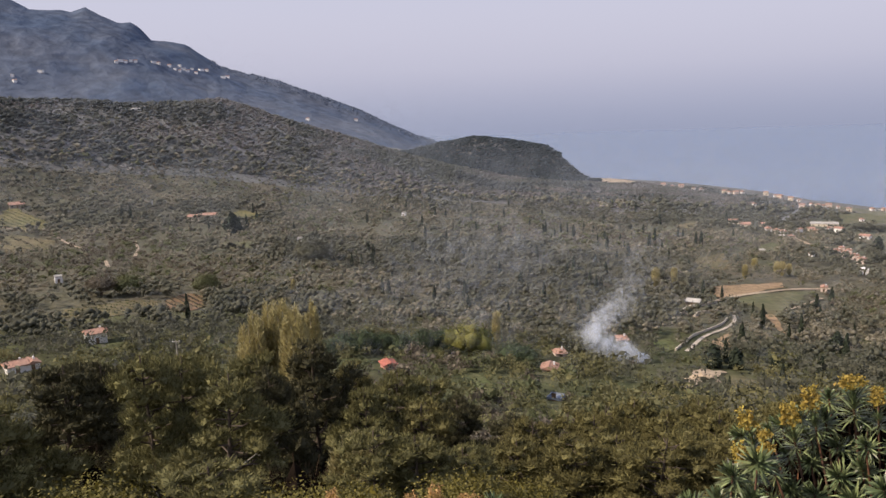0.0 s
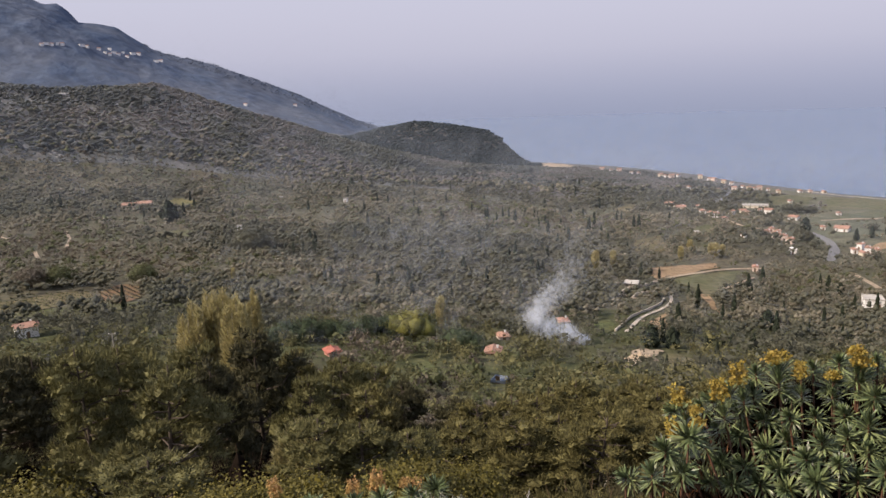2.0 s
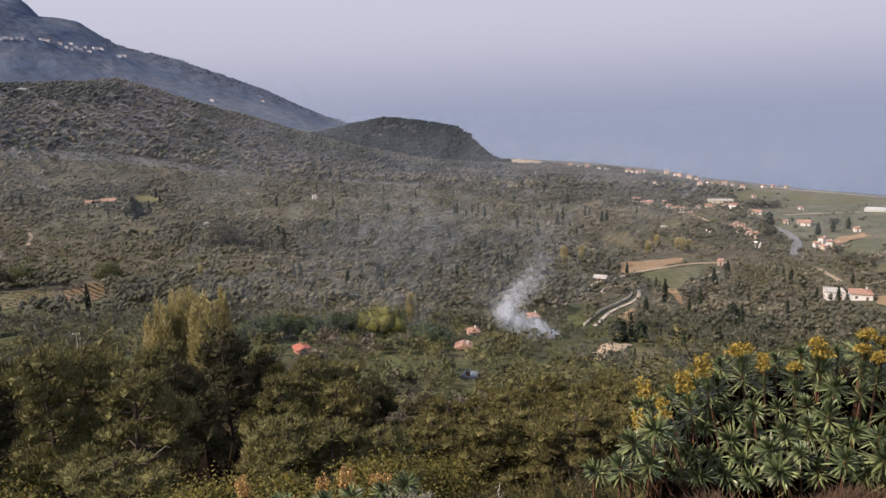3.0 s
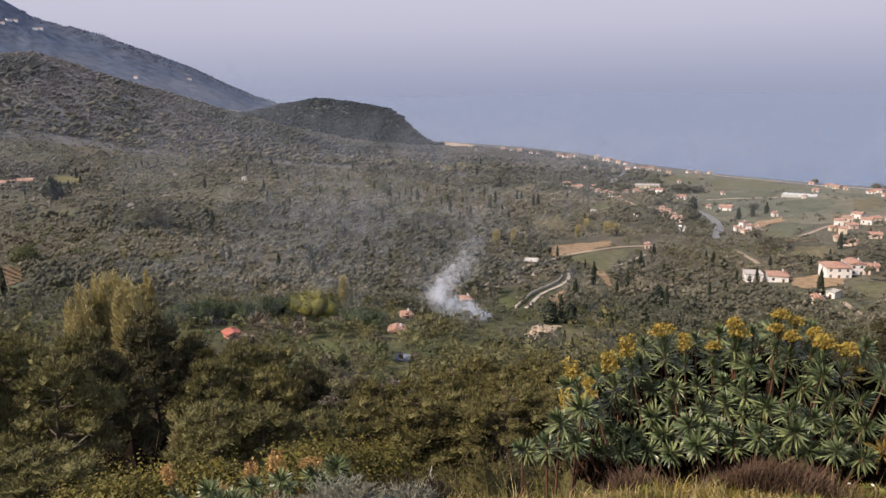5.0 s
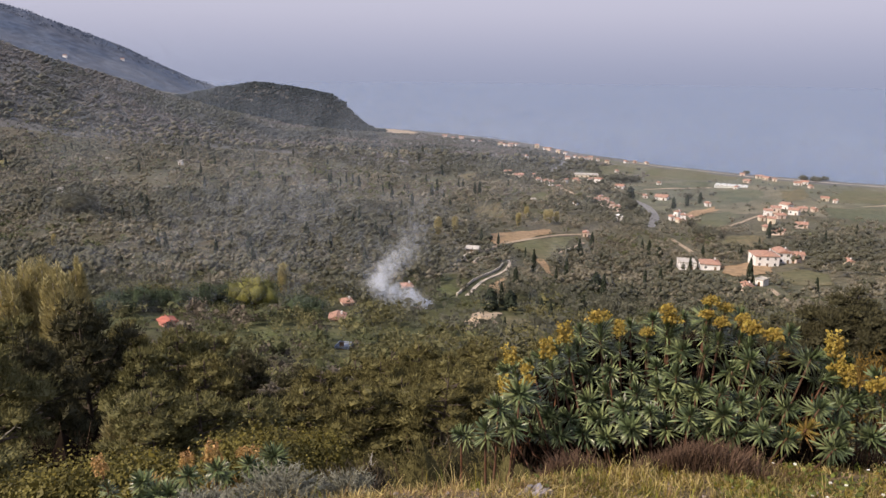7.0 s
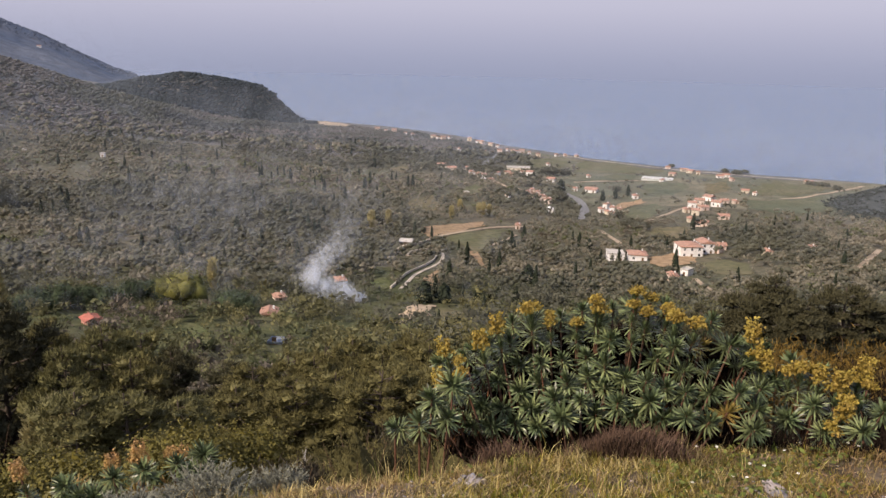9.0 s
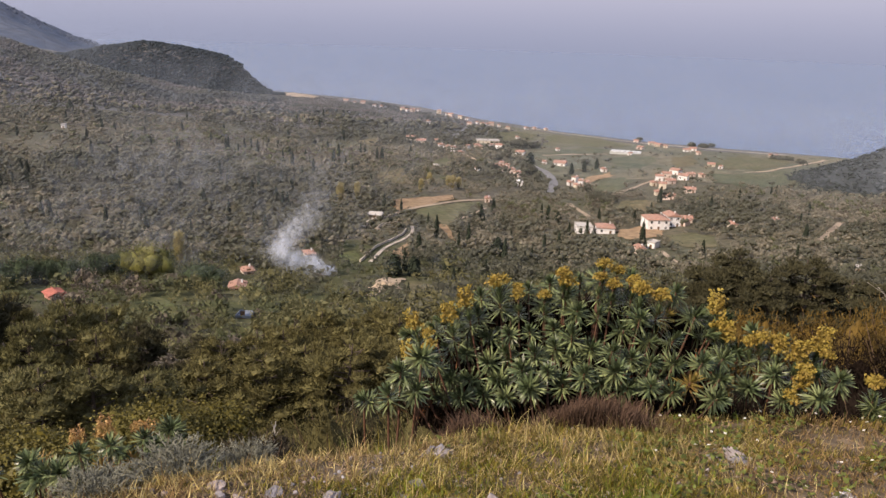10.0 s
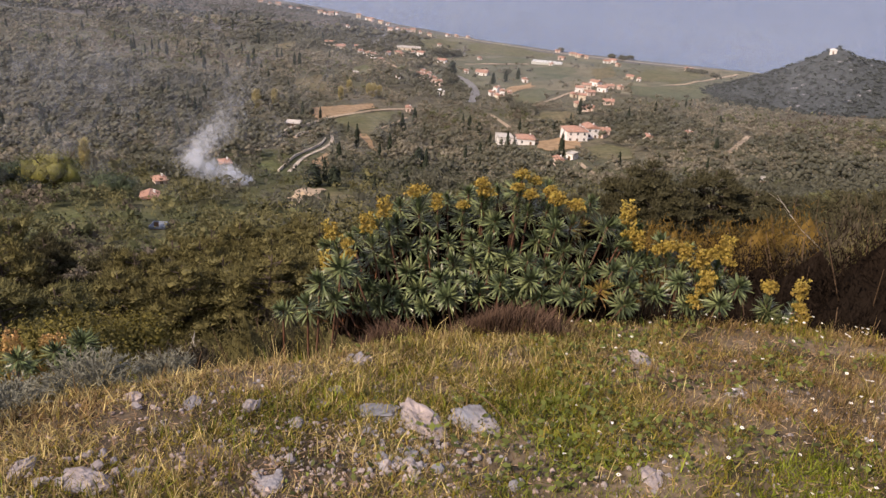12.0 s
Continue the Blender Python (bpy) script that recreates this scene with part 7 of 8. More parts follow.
def spurges():
    rng = random.Random(31)
    # the big clump on the brow
    cx, cy = polar(34.0, 4.3)
    top = ([21.0, 22.6, 24.4, 26.0, 28.0, 30.0, 33.3, 35.8, 38.4, 40.6, 42.5, 44.6, 46.0], [-23.6, -22.6, -21.4, -20.1, -19.2, -18.9, -18.8, -18.2, -18.3, -18.7, -18.9, -19.6, -21.2])
    foot = ([21.0, 24.0, 28.5, 32.0, 35.2, 38.5, 41.7, 46.0], [-27.2, -28.0, -27.4, -26.0, -25.4, -25.4, -25.4, -25.6])
    tips = dome_tips(rng, 21.0, 45.8, top, (foot[0], [q - 0.8 for q in foot[1]]), 1.36, 4.0, 0.55, 4000)
    inner = ([22.0, 26.0, 30.0, 36.0, 42.0, 46.0], [-23.0, -20.8, -19.6, -19.0, -19.6, -21.4])
    tips += dome_tips(rng, 22.5, 45.0, inner, foot, 2.9, 4.3, 0.5)
    heads = [at_view(*p) for p in ((21.6, -23.5, 4.1), (21.8, -21.2, 4.2), (22.9, -21.8, 4.15), (23.1, -22.7, 4.1), (24.6, -20.6, 4.25), (25.9, -19.4, 4.3), (28.3, -17.9, 4.35), (29.9, -18.6, 4.35), (31.9, -18.5, 4.4),
                                   (33.3, -16.8, 4.4), (33.6, -17.5, 4.4), (36.3, -15.9, 4.45), (37.3, -16.2, 4.5), (36.1, -16.8, 4.4), (37.1, -17.3, 4.4), (38.6, -16.9, 4.45), (39.2, -17.6, 4.4), (40.7, -17.8, 4.4))]
    big = spurge((cx, cy), "large spurge shrub with dark green rosettes and yellow flowers", tips, heads, 0.42, 0.035, seed=2)
    # dead leaves hanging inside it, below the rosettes; the near-black ones paint the shade there
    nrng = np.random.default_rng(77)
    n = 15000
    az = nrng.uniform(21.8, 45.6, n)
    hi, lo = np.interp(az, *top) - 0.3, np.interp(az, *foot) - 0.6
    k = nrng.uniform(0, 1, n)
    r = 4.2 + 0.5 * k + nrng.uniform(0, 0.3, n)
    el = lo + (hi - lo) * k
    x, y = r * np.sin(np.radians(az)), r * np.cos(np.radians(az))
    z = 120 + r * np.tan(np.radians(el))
    for name, pick, mat_key, label in (("dead_leaves", k < 2.0, "shade_brown_twig", "dead leaves inside the shrub, near-black for shade"), ("withered_leaves", (k < 0.75) & (nrng.uniform(size=n) < 0.1), "withered", "rusty withered leaves under the rosettes")):
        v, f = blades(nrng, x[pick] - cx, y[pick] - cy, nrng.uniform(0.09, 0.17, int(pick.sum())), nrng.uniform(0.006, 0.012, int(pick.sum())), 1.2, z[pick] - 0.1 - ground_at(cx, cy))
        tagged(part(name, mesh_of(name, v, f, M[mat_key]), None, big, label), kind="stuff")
    # its neighbour with heavy flower heads
    cx, cy = polar(48.2, 4.55)
    top = ([45.0, 47.0, 49.0, 51.5, 54.0], [-20.6, -20.8, -21.2, -21.8, -22.6])
    foot = ([45.0, 48.0, 51.0, 54.0], [-25.6, -25.6, -25.0, -24.0])
    tips = dome_tips(rng, 45.6, 53.8, top, foot, 1.6, 4.35, 0.3, 700)
    heads = [at_view(*p) for p in ((44.8, -18.2, 4.5), (45.3, -19.3, 4.5), (45.7, -19.9, 4.45), (47.4, -20.0, 4.5), (48.1, -19.6, 4.5), (48.8, -19.6, 4.55), (49.4, -20.1, 4.5), (50.6, -20.5, 4.5), (51.3, -19.6, 4.55), (51.9, -19.3, 4.6), (52.4, -19.9, 4.55), (51.3, -21.2, 4.45), (51.1, -22.1, 4.4), (50.6, -23.2, 4.4))]
    spurge((cx, cy), "spurge shrub with heavy yellow flower heads", tips, heads, 0.4, 0.06, seed=4)
    cx, cy = polar(56.4, 4.6)
    spurge((cx, cy), "small drooping spurge with yellow flowers", [at_view(56.0, -23.6, 4.55), at_view(57.0, -23.8, 4.6)], [at_view(55.7, -21.1, 4.6), at_view(57.7, -21.0, 4.6), at_view(57.9, -21.9, 4.55), at_view(58.1, -22.8, 4.55)], 0.3, seed=6, scale=0.85)
    # low sprigs beside the big clump
    cx, cy = polar(19.5, 3.75)
    tips = dome_tips(rng, 16.6, 22.4, ([16.5, 18.3, 20.4, 22.4], [-28.2, -27.9, -26.2, -24.4]), ([16.5, 20.0, 22.4], [-29.8, -28.8, -28.4]), 1.7, 3.7, 0.2, 500)
    spurge((cx, cy), "low leafy spurge sprigs on the brow", tips, [], 0.5, 0.0, seed=8)
    # the plants below the brow to the west
    cx, cy = polar(-3.0, 3.55)
    tips = [at_view(rng.uniform(-8, 3.5), rng.uniform(-30.4, -28.2), 3.4 + rng.uniform(-0.25, 0.25)) for _ in range(24)]
    heads = [at_view(az, e, 3.5) for az, e in ((-10.1, -26.6), (-4.1, -27.6), (-2.2, -27.3), (-2.0, -28.6), (0.1, -27.1), (0.8, -27.8), (-4.7, -29.0))]
    spurge((cx, cy), "spurge shrub with fading orange-yellow flowers", tips, heads, 0.5, seed=10, scale=0.75, faded=True)


spurges()


def twig_bush(name, label, az0, az1, r0, r1, n, h0, h1, mat, lean, seed):
    """A low bush of fine upright twigs, in several clumps."""
    rng = np.random.default_rng(seed)
    az, r = rng.normal((az0 + az1) / 2, (az1 - az0) / 3.2, n), rng.uniform(r0, r1, n)
    x, y = r * np.sin(np.radians(az)), r * np.cos(np.radians(az))
    h = rng.uniform(h0, h1, n) * (1 - 0.6 * np.clip(np.abs(az - (az0 + az1) / 2) / (az1 - az0) * 1.6, 0, 1) ** 2)
    cx, cy = polar((az0 + az1) / 2, (r0 + r1) / 2)
    cz = ground_at(cx, cy)
    t = thing(name, label, "shrub", (cx, cy, cz))
    z = height(x, y) + h * rng.uniform(0, 0.5, n)
    v, f = blades(rng, x - cx, y - cy, h * 0.75, rng.uniform(0.003, 0.006, n), lean, z - cz)
    twigs = part("twig_mass", mesh_of("twig_mass", v, f, M[mat]), None, t)
    tagged(twigs, kind="stuff")
    return t


twig_bush("dry_heath", "dry purplish-brown heath under the spurge", 32, 41, 3.72, 4.0, 4600, 0.07, 0.19, "heath", 0.9, 41)
twig_bush("dry_heath", "small dry brown heath bush on the brow", 24, 29, 3.55, 3.8, 1900, 0.08, 0.17, "heath", 1.1, 42)
# near-black twig fill paints the shade under the clump
twig_bush("dry_undergrowth", "dead leaves and twigs under the spurge, near-black for shade", 22, 46, 4.1, 4.6, 11000, 0.14, 0.36, "shade_brown_twig", 0.8, 45)


def grey_shrub(az, r, w, h, stems, label, seed):
    """A dome of thin curved grey-green stems, each with short leaves along its outer half."""
    rng = np.random.default_rng(seed)
    x, y = polar(az, r)
    t = thing("grey_shrub", label, "shrub", (x, y, ground_at(x, y)))
    d = rng.normal(size=(stems, 3)) * np.array((1, 1, 0.8)) + np.array((0, 0, 0.55))
    d[:, 2] = np.abs(d[:, 2])
    d /= np.linalg.norm(d, axis=1)[:, None]
    tip = d * np.array((w / 2, w / 2, h)) * rng.uniform(0.6, 1.1, (stems, 1))
    root = d * np.array((1, 1, 0)) * w * 0.08
    mid = root + (tip - root) * 0.5 + np.array((0, 0, 1.0)) * rng.uniform(-0.02, 0.03, (stems, 1)) + rng.normal(size=(stems, 3)) * 0.012
    pieces = [tube([root[i], mid[i], tip[i]], [0.0028, 0.0022, 0.001], 3) for i in range(stems)]
    part("stem_mass", limb_mesh("stem_mass", pieces, M["silver"]), None, t, "silvery grey woody stems")
    u = rng.uniform(0.25, 1.0, (stems, 16, 1))
    c = mid[:, None] * (1 - u) + tip[:, None] * u
    aim = d[:, None] + rng.normal(size=c.shape) * 0.8
    v, f = needles(rng, c.reshape(-1, 3), aim.reshape(-1, 3), np.full(stems * 16, 0.022), 0.0042)
    tagged(part("leaf_mass", mesh_of("leaf_mass", v, f, M["silver"]), None, t, "short silver-green leaves"), kind="stuff")
    return t


grey_shrub(2.6, 2.86, 0.42, 0.17, 330, "silvery grey twiggy shrub on the brow", 43)
grey_shrub(8.2, 3.05, 0.3, 0.14, 220, "small silvery twiggy shrub on the brow", 44)
grey_shrub(-3.2, 2.72, 0.34, 0.12, 220, "low silvery twiggy shrub at the stony edge", 46)

stalk = thing("dry_stalk", "long thin dry bent stalk lying over grass", "twig", (*polar(36.0, 2.45), ground_at(*polar(36.0, 2.45))))
a0, a1 = Vector((*polar(33.0, 2.65), 0)), Vector((*polar(39.5, 2.42), 0))
o0 = stalk.matrix_basis.translation
pts = [(a0.lerp(a1, k).x - o0.x, a0.lerp(a1, k).y - o0.y, 0.03 + 0.1 * math.sin(math.pi * (1 - k) * 0.6)) for k in (0, 0.25, 0.5, 0.75, 1.0)]
part("stem", limb_mesh("stem", [tube(pts, [0.003, 0.003, 0.0025, 0.002, 0.0012], 4)], M["stem_dry"]), None, stalk)


# ---- the slope below: pines and bushes ----
def pine_base(seed, leaf):
    """An Aleppo pine of height 1: leaning trunk, uneven limbs, each with flat pads of needles, bare twigs between."""
    rng = np.random.default_rng(seed)
    t = thing("pine_tree", "bushy green pine on the slope", "tree", group="pines below the lookout")
    lean = rng.uniform(-0.07, 0.07, 2)
    limbs = [tube([(0, 0, -0.08), (lean[0] * 0.4, lean[1] * 0.4, 0.35), (lean[0], lean[1], 0.95)], [0.022, 0.016, 0.004])]
    pads, dead = [], []
    n = 46
    for i in range(n):
        u = 0.08 + 0.9 * (i / (n - 1)) ** 0.9
        a = i * 2.39996 + rng.uniform(-0.6, 0.6)
        reach = (0.35 * (1 - u) ** 0.55 + 0.03) * rng.uniform(0.55, 1.2)
        o = np.array((lean[0] * u, lean[1] * u, u * 0.92))
        d = np.array((math.cos(a), math.sin(a), 0.0))
        e = o + d * reach + np.array((0, 0, reach * rng.uniform(0.05, 0.6)))
        m = o + d * reach * 0.55 + np.array((0, 0, reach * 0.1))
        limbs.append(tube([o, m, e], [0.008 * (1.2 - u), 0.005, 0.0015], 5))
        fat = (0.034 + 0.17 * reach) * rng.uniform(0.75, 1.3)
        pads.append((*e, fat))
        if reach > 0.1:
            for w in (0.35, 0.68):
                side = np.array((-d[1], d[0], 0)) * rng.uniform(-0.5, 0.5) * reach
                pads.append((*(m * (1 - w) + e * w + side * (0.5 + w) + np.array((0, 0, rng.uniform(-0.01, 0.03)))), fat * rng.uniform(0.6, 1.0)))
        if len(dead) < 6 and u < 0.8 and rng.uniform() < 0.45:
            q = o + d * reach * rng.uniform(1.05, 1.3) + np.array((0, 0, reach * rng.uniform(-0.15, 0.6)))
            bend = (o + q) / 2 + rng.normal(size=3) * 0.02
            twigs = [tube([o, bend, q], [0.0056, 0.004, 0.0012], 4)]
            for _ in range(5):
                w = rng.uniform(0.1, 0.8)
                s = bend * (1 - w) + q * w
                twigs.append(tube([s, s + (q - o) * 0.12 + rng.normal(size=3) * 0.035], [0.0024, 0.0008], 3))
            dead.append(twigs)
    pads = np.array(pads)
    count = (pads[:, 3] ** 2 * 25000).astype(int) + 10
    c, fat = np.repeat(pads[:, :3], count, 0), np.repeat(pads[:, 3], count)[:, None]
    d = rng.normal(size=c.shape)
    d[:, 2] = np.where(rng.uniform(size=len(d)) < 0.75, np.abs(d[:, 2]), d[:, 2])
    d /= np.linalg.norm(d, axis=1)[:, None]
    lump = 0.82 + 0.35 * np.sin(5.0 * d[:, :1] + 7.0 * d[:, 1:2] + 90 * fat) * np.cos(6.0 * d[:, 2:])
    root = c + d * fat * lump * rng.uniform(0.7, 1.05, (len(c), 1)) * np.array((1, 1, 0.62))
    outward = c - np.array((lean[0] * 0.6, lean[1] * 0.6, 0.4))
    outward /= np.linalg.norm(outward, axis=1)[:, None] + 1e-6
    aim = d * 0.9 + rng.normal(size=d.shape) * 0.45 + outward * 0.4 + np.array((0, 0, 0.35))
    leafage = [needles(rng, root, aim, np.full(len(c), 0.029), 0.0074)]
    core = pads[:, None, :3] + ICO_V[None] * pads[:, 3][:, None, None] * rng.uniform(0.5, 0.85, (len(pads), 12, 1)) * np.array((1, 1, 0.55))
    leafage.append((core.reshape(-1, 3), (ICO_F[None] + 12 * np.arange(len(pads))[:, None, None]).reshape(-1, 3)))
    part("crown", mesh_of("crown", *joined(leafage), M[leaf]), None, t)
    part("trunk", limb_mesh("trunk", limbs, M["bark"]), None, t, "grey-brown trunk and limbs")
    for twigs in dead:
        part("dead_branch", limb_mesh("dead_branch", twigs, M["dead_wood"]), None, t, "bare bleached dead branch")
    return t


PINES = {"pine": [pine_base(s, "pine") for s in (11, 12, 13)], "pine_mid": [pine_base(s, "pine_mid") for s in (31, 32)], "pine_dark": [pine_base(s, "pine_dark") for s in (21, 22)]}
USED = set()


def pine(az, r, top, width, leaf="pine", label=""):
    x, y = polar(az, r)
    z = ground_at(x, y) - 0.3
    h = max(2.5, 120 + r * math.tan(radians(top + 0.6)) - z)
    rng = random.Random(int(az * 31 + r * 7))
    b = PINES[leaf][rng.randrange(len(PINES[leaf]))]
    k = width / 0.68
    m = pose(x, y, z, 0, 0, rng.uniform(0, 360)) @ Matrix.Diagonal((k, k, h, 1))
    if b.name not in USED:
        USED.add(b.name)
        b.matrix_basis = m
        c = b
    else:
        c = copy_thing(b, m @ Matrix.Diagonal((*[1 / s for s in b.scale], 1)))
    c["label"] = label or ("dark shaggy pine on the slope" if leaf == "pine_dark" else "bushy olive-green pine on the slope")
    return c


WEST_PINES = (
    (-10.2, 50, -15.9, 7.6, "pine_dark"), (-13.4, 43, -17.8, 5.6, "pine_dark"), (-17.5, 37, -17.8, 6.0, "pine"), (-20.5, 48, -15.8, 7.0, "pine"),
    (-22.0, 44, -15.6, 5.6, "pine"), (-28.0, 54, -15.6, 8.6, "pine_dark"), (-25.0, 58, -15.8, 6.0, "pine_dark"), (-31.5, 46, -17.0, 7.5, "pine"),
    (-35.0, 44, -17.0, 7.5, "pine"), (-7.2, 60, -17.6, 6.0, "pine_mid"), (-4.6, 56, -18.6, 7.0, "pine"),
    (-1.6, 68, -19.4, 7.0, "pine"),
)
NEAR_PINES = (
    (-6.0, 46, -19.6, 5.4, "pine"), (-2.4, 46, -21.0, 6.5, "pine_mid"), (1.0, 55, -21.0, 6.0, "pine_dark"), (4.6, 52, -22.4, 6.0, "pine_dark"),
    (8.6, 58, -22.0, 6.0, "pine_mid"), (11.6, 56, -21.2, 6.0, "pine_mid"), (14.6, 60, -20.8, 6.5, "pine_mid"), (19.0, 58, -20.4, 7.0, "pine_mid"),
    (25.0, 60, -20.0, 7.5, "pine_mid"), (38.0, 56, -18.4, 7.0, "pine_dark"), (41.5, 50, -17.2, 6.5, "pine_dark"), (43.8, 44, -15.8, 5.5, "pine_dark"),
    (46.2, 42, -14.6, 5.5, "pine_dark"),
)
MIDDLE_PINES = (
    (48.4, 40, -16.0, 4.5, "pine_dark"), (50.6, 42, -14.6, 5.0, "pine_dark"), (53.0, 46, -15.4, 5.0, "pine_dark"), (55.5, 40, -15.4, 4.6, "pine_dark"),
    (58.5, 38, -14.6, 4.6, "pine_dark"), (61.5, 38, -13.8, 4.6, "pine_dark"), (-18.5, 25, -23.6, 4.6, "pine"),
    (-6.4, 25, -23.2, 4.0, "pine"), (-2.6, 25, -23.8, 4.2, "pine"), (1.6, 27, -24.6, 3.8, "pine"), (5.6, 30, -23.8, 4.4, "pine_mid"),
    (9.6, 28, -24.0, 4.4, "pine_mid"),
)
EAST_PINES = (
    (12.6, 30, -23.2, 4.6, "pine_mid"), (15.6, 27, -23.4, 4.4, "pine_mid"), (18.6, 30, -22.8, 4.6, "pine_mid"), (22.0, 28, -22.8, 4.6, "pine_mid"),
    (26.5, 30, -22.0, 4.8, "pine_mid"), (41.0, 30, -20.0, 4.8, "pine_mid"), (11.0, 42, -22.0, 5.2, "pine_mid"), (7.0, 44, -22.8, 5.0, "pine_mid"),
    (16.2, 42, -21.8, 5.2, "pine_mid"), (20.0, 44, -21.4, 5.2, "pine_mid"), (-15.0, 62, -16.6, 6.5, "pine"), (-24.5, 66, -16.2, 7.0, "pine"),
    (-19.0, 70, -16.0, 6.0, "pine"),
)


def pines():
    for az, r, top, w, leaf in WEST_PINES + NEAR_PINES + MIDDLE_PINES + EAST_PINES:
        pine(az, r, top, w, leaf)


pines()


def twig_dome(rng, h, w, count, size):
    """Fine twigs that rise and spread from many small clumps of one dome."""
    k = 60
    d = rng.normal(size=(k, 3))
    d /= np.linalg.norm(d, axis=1)[:, None]
    d[:, 2] = np.abs(d[:, 2])
    clump = d * np.array((w / 2, w / 2, h * 0.86)) * rng.uniform(0.3, 0.95, (k, 1))
    which = rng.integers(0, k, count)
    root = clump[which] + rng.normal(size=(count, 3)) * np.array((0.085, 0.085, 0.075)) * w
    root[:, 2] = np.clip(root[:, 2], 0.0, h * 0.93)
    aim = d[which] * 0.6 + rng.normal(size=(count, 3)) * 0.65 + np.array((0, 0, 0.6))
    core = ICO_V * np.array((w * 0.36, w * 0.36, h * 0.66)) * rng.uniform(0.8, 1.15, (12, 1)) + np.array((0, 0, h * 0.1))
    return joined([needles(rng, root, aim, np.full(count, size * 1.9), size * 0.3), (core, ICO_F)])


def bush(az, r, top, width, leaf, label, size=0.09, count=3600, lobes=14):
    x, y = polar(az, r)
    z = ground_at(x, y) - 0.2
    h = max(0.9, 120 + r * math.tan(radians(top)) - z)
    rng = np.random.default_rng(int(abs(az) * 17 + r * 5))
    t = thing("bush", label, "shrub", (x, y, z))
    o = np.array([0.0])
    if leaf in ("shade_brown_twig", "dark_twig", "pine", "pine_mid", "pine_dark", "ochre_leaf"):
        leafage = twig_dome(rng, h, width, int(count * 2.2), size * 1.15)
    else:
        low = 0.5 if h < width * 1.4 else 0.36
        leafage = crowns(rng, o, o, o, np.array([h]), np.array([width / 2]), count, size, lobes, low, core="leafy")
    part("foliage", mesh_of("foliage", *leafage, M[leaf]), None, t)
    limbs = []
    for i in range(7):
        a = 0.9 * i
        limbs.append(tube([(0, 0, -0.1), (0.12 * width * math.cos(a), 0.12 * width * math.sin(a), h * 0.35), (0.3 * width * math.cos(a), 0.3 * width * math.sin(a), h * 0.75)], [0.03, 0.018, 0.006], 5))
    part("stem", limb_mesh("stem", limbs, M["stem_dry"]), None, t, "brown woody stems")
    if leaf == "dark_twig":           # bleached boughs that reach out of the dark twigs
        for i in range(2):
            a = rng.uniform(0, 6.28)
            d = np.array((math.cos(a), math.sin(a), 0)) * width
            p, q = np.array((0, 0, h * 0.5)) + d * 0.15, np.array((0, 0, h * rng.uniform(0.6, 0.9))) + d * rng.uniform(0.55, 0.75)
            k = (p + q) / 2 + rng.normal(size=3) * 0.06
            bough = [tube([p, k, q], [0.014, 0.01, 0.003], 5)]
            for _ in range(4):
                w = rng.uniform(0.2, 0.9)
                o2 = k * (1 - w) + q * w
                bough.append(tube([o2, o2 + (q - p) * 0.22 + rng.normal(size=3) * 0.08], [0.005, 0.002], 4))
            part("bare_bough", limb_mesh("bare_bough", bough, M["dead_wood"]), None, t, "bleached bare bough")
    return t


BROW_BUSHES = (
    (-30.6, 12.5, -22.4, 2.4, "mastic", "yellow-green rounded bush below the brow"), (-28.2, 12, -22.4, 2.0, "mastic", "yellow-green rounded bush below the brow"), (-26.0, 12, -22.9, 1.6, "mastic", "yellow-green rounded bush below the brow"), (-17.0, 12.5, -25.8, 1.4, "mastic", "yellow-green rounded bush below the brow"),
    (0.6, 15, -25.2, 2.0, "mastic", "yellow-green bush among pines"), (-13.4, 12, -26.0, 1.6, "mastic", "yellow-green rounded bush below the brow"), (-10.2, 12.5, -25.6, 1.7, "mastic", "yellow-green rounded bush below the brow"), (-7.0, 12, -26.0, 1.7, "mastic", "yellow-green rounded bush below the brow"), (3.4, 15, -26.6, 2.0, "mastic", "yellow-green bush among pines"),
    (5.6, 15.5, -26.2, 1.9, "mastic", "yellow-green bush among pines"), (8.6, 13, -27.6, 1.8, "dark_twig", "dark twiggy half-bare bush below the brow"), (11.0, 13.5, -28.0, 1.6, "dark_twig", "dark twiggy half-bare bush below the brow"), (14.5, 15, -25.8, 2.4, "pine_mid", "dark olive bush below the brow"),
    (18.0, 16, -25.2, 2.6, "pine_dark", "dark olive bush below the brow"), (22.5, 15, -24.6, 2.6, "pine_mid", "olive-green bush below the brow"), (27.5, 16, -23.4, 2.8, "pine_mid", "dark olive bush behind the spurge"), (33, 16, -22.4, 3.0, "pine_mid", "dark olive bush behind the spurge"),
)
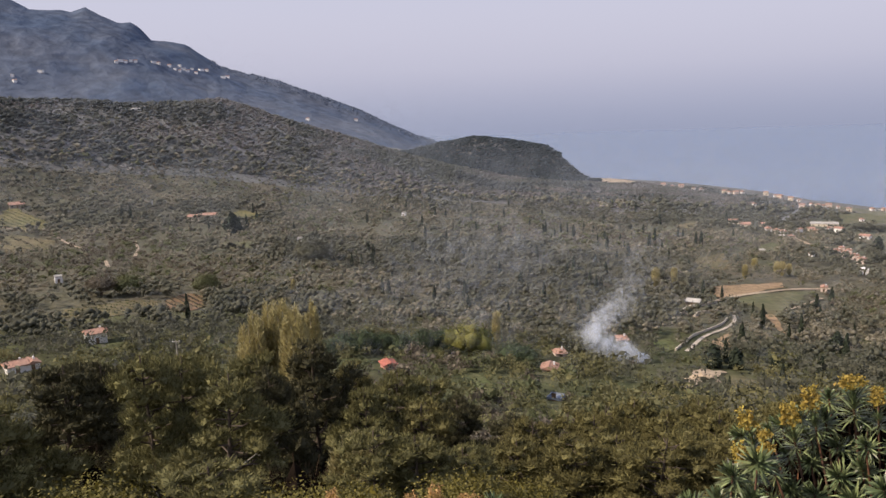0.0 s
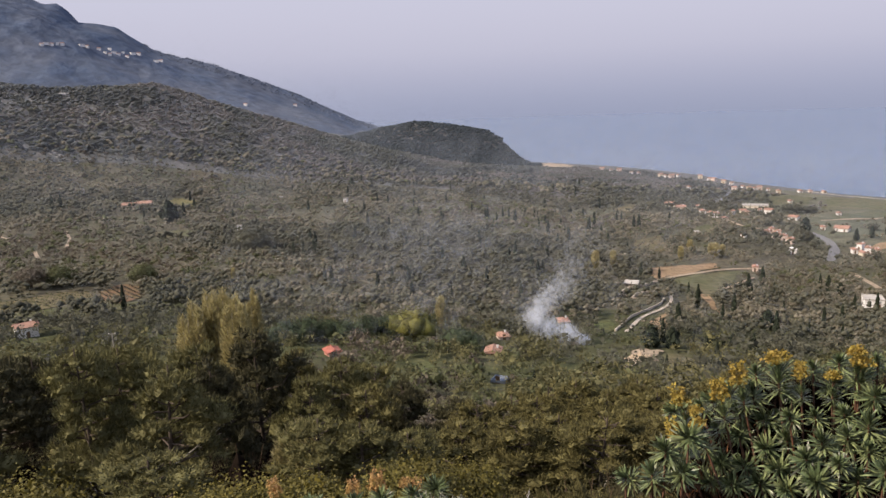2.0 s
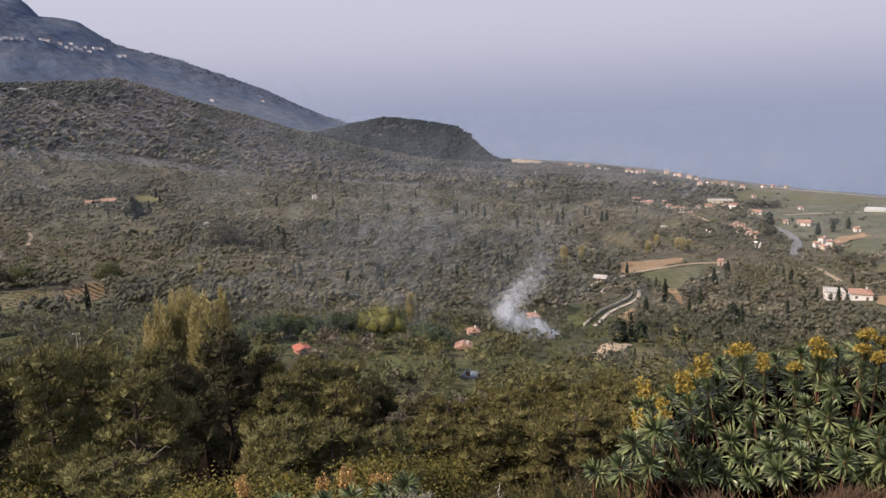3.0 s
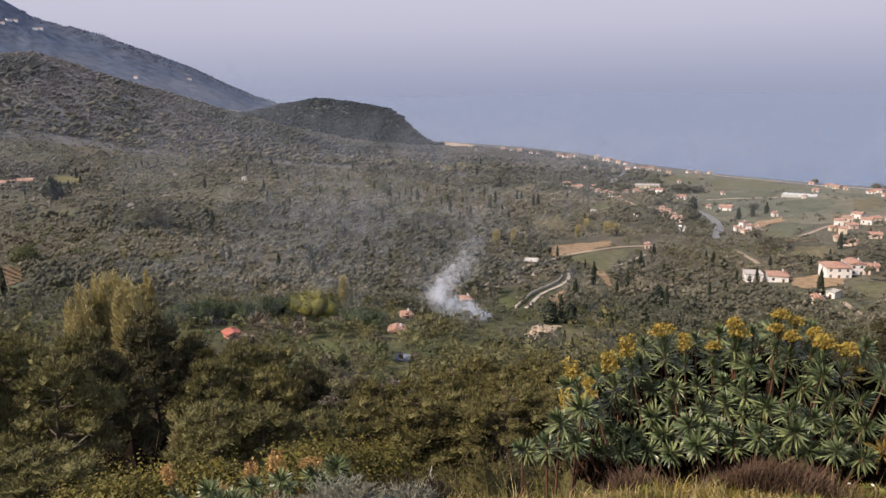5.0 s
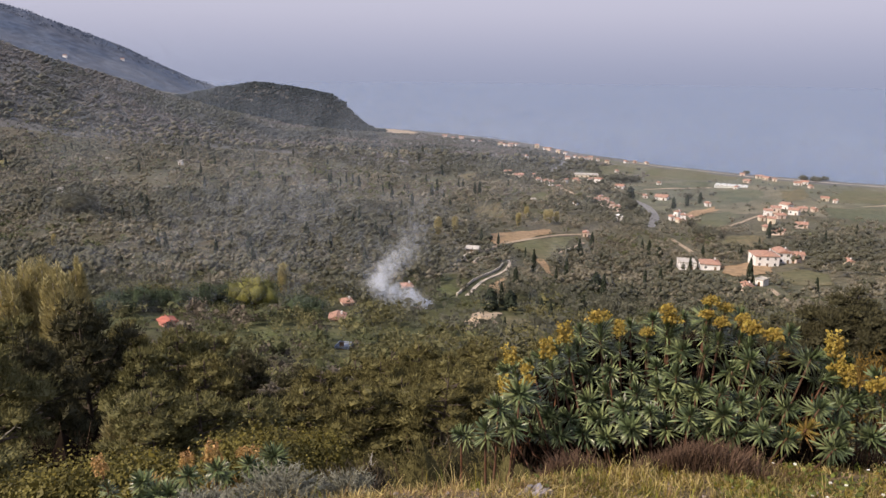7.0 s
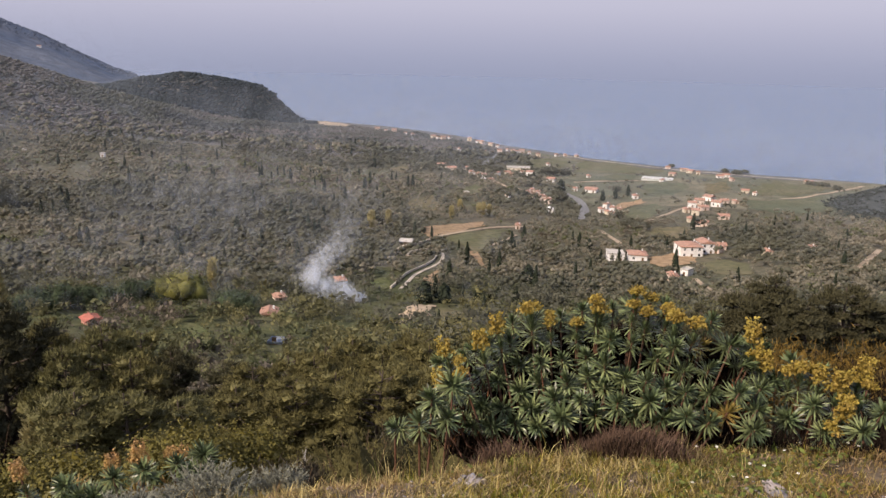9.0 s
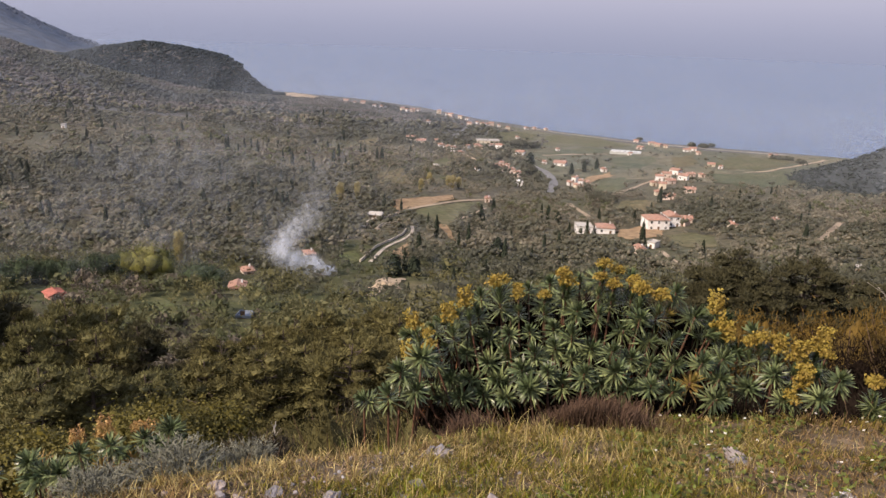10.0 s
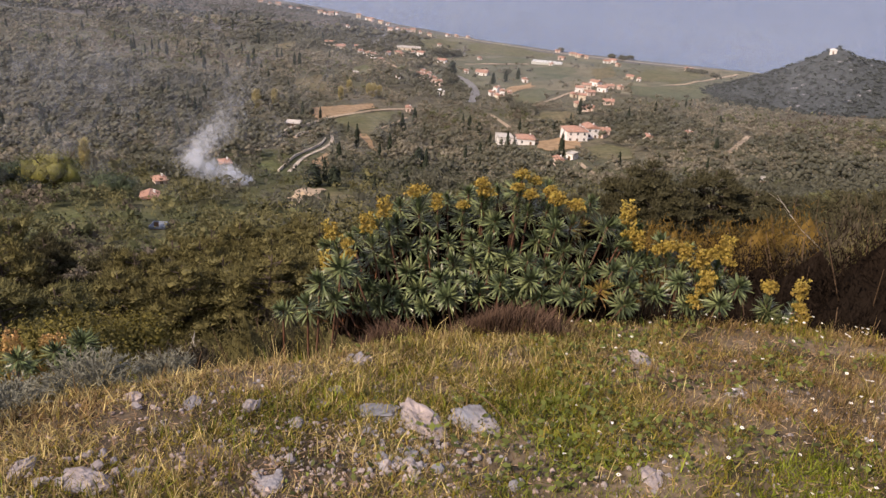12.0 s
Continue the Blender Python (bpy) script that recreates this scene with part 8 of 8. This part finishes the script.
BANK_BUSHES = (
    (38.5, 17, -21.0, 3.0, "pine_dark", "dark green bush behind the spurge"), (45.5, 24, -18.8, 3.2, "ochre_leaf", "ochre-gold bush on the bank"), (48.2, 25, -17.6, 3.4, "ochre_leaf", "ochre-gold bush on the bank"), (51.0, 26, -16.5, 3.8, "ochre_leaf", "ochre-gold bush on the bank"),
    (54.0, 26, -15.6, 4.0, "ochre_leaf", "ochre-gold bush on the bank"), (57.0, 25, -14.6, 4.0, "ochre_leaf", "ochre-gold bush on the bank"), (60.0, 24, -14.1, 4.0, "dark_twig", "dark olive twiggy bush on the bank"), (63.5, 23, -13.0, 4.0, "pine_mid", "dark olive bush on the bank"), (62.0, 31, -12.2, 5.0, "pine_dark", "dark olive bush on the bank"), (58.0, 33, -13.2, 5.0, "pine_dark", "dark olive bush on the bank"),
    # added near-black bushes that paint the shaded hollows between the pines
    (-26.6, 47, -19.6, 6.0, "shade_brown_twig", "added near-black thicket standing for shade between pines"), (-10.6, 45, -22.2, 5.0, "shade_brown_twig", "added near-black thicket standing for shade between pines"), (-12.4, 26, -22.4, 4.0, "shade_brown_twig", "added near-black thicket standing for shade between pines"),
    # brown heath thickets, their shade put into a near-black colour
    (67.0, 22, -11.8, 4.0, "dark_twig", "dark brown twiggy bush on the bank"), (51.5, 16, -18.6, 3.0, "shade_brown_twig", "brown heathy thicket on the bank, darkened for shade"), (54.5, 16, -16.6, 3.4, "shade_brown_twig", "brown heathy thicket on the bank, darkened for shade"), (58.2, 15, -15.0, 3.6, "shade_brown_twig", "brown heathy thicket on the bank, darkened for shade"),
    (62.4, 14.5, -13.8, 3.8, "shade_brown_twig", "brown heathy thicket on the bank, darkened for shade"), (67.0, 14, -13.4, 3.8, "shade_brown_twig", "brown heathy thicket on the bank, darkened for shade"), (57.0, 10.5, -20.6, 2.0, "shade_brown_twig", "low brown thicket below the brow, darkened for shade"), (61.5, 10.2, -20.2, 2.0, "shade_brown_twig", "low brown thicket below the brow, darkened for shade"),
)
for az, r, top, w, leaf, label in BROW_BUSHES + BANK_BUSHES:
    bush(az, r, top, w * (1.25 if leaf == "mastic" else 1.0), leaf, label, (0.048 if leaf == "mastic" else 0.07) if r < 18 else 0.1, 10000 if leaf == "mastic" else 5600, 22)


def slope_scrub():
    rng = np.random.default_rng(14)
    heap = {"scrub_green": [], "scrub_brown": []}
    for r0, r1, cell, leaves, leaf in ((7.5, 20, 1.35, 180, 0.085), (20, 45, 2.1, 64, 0.18), (45, 90, 3.2, 36, 0.36)):
        x, y, r, az = scatter(rng, r0, r1, cell, -42, 74)
        ok = is_clear(x, y) & ~((az > 50) & (r < 20)) & ~((r > 20) & (r < 50) & ((np.abs(az + 26.6) < 3.2) | (np.abs(az + 10.6) < 2.6)))
        x, y, r, az = x[ok], y[ok], r[ok], az[ok]
        kind = fractal(x / 6, y / 6, 2, 15) + rng.normal(size=len(x)) * 0.2
        for name, s in (("scrub_green", kind < 0.15), ("scrub_brown", kind >= 0.15)):
            m = int(s.sum())
            h = rng.uniform(0.6, 1.3, m) * (0.8 + 0.9 * ramp01(r[s], 8, 30))
            heap[name].append(crowns(rng, x[s], y[s], height(x[s], y[s]) - 0.15, h, h * rng.uniform(0.7, 1.0, m), leaves, leaf, 5, 0.5, core="leafy" if r1 < 50 else True, fill=0.45, coarse=True))
    for name, label in (("scrub_green", "low olive-green scrub on the slope below"), ("scrub_brown", "low brown scrub on the slope below, darkened for shade")):
        v, f = joined(heap[name])
        # the brown scrub shares the twig colour darkened for shade
        tagged(new("slope_" + name, mesh_of("slope_" + name, v, f, M["scrub" if name == "scrub_green" else "shade_brown_twig"])), label, "shrubs", kind="stuff")


slope_scrub()

# pale poplar clump behind the great dark pine
for az, r, top, w in ((-14.6, 74, -12.2, 3.6), (-13.5, 76, -11.6, 4.0), (-12.4, 75, -11.4, 4.0), (-11.5, 72, -12.0, 3.6), (-13.0, 79, -11.7, 3.8), (-10.2, 82, -11.8, 2.2), (-7.4, 30, -22.3, 2.4)):
    px, py = polar(az, r)
    poplar(px, py, 120 + r * math.tan(radians(top)) - ground_at(px, py), w)


def utility_pole(az, r, h):
    x, y = polar(az, r)
    t = thing("utility_pole", "grey wooden utility pole with a crossarm", "pole", (x, y, ground_at(x, y) - 0.3))
    part("pole", limb_mesh("pole", [tube([(0, 0, 0), (0, 0, h)], [0.16, 0.11], 8)], M["dead_wood"]), None, t)
    part("crossarm", boxed((2.0, 0.14, 0.16), pose(0, 0, h - 0.4), 0.02), M["dead_wood"], t)
    for sx in (-0.85, 0, 0.85):
        part("insulator", boxed((0.1, 0.1, 0.22), pose(sx, 0, h - 0.21), 0.02), M["white"], t, "white ceramic insulator")


utility_pole(-20.1, 205, 8.5)
utility_pole(-20.9, 170, 7.0)

woods()
mountain_wood()
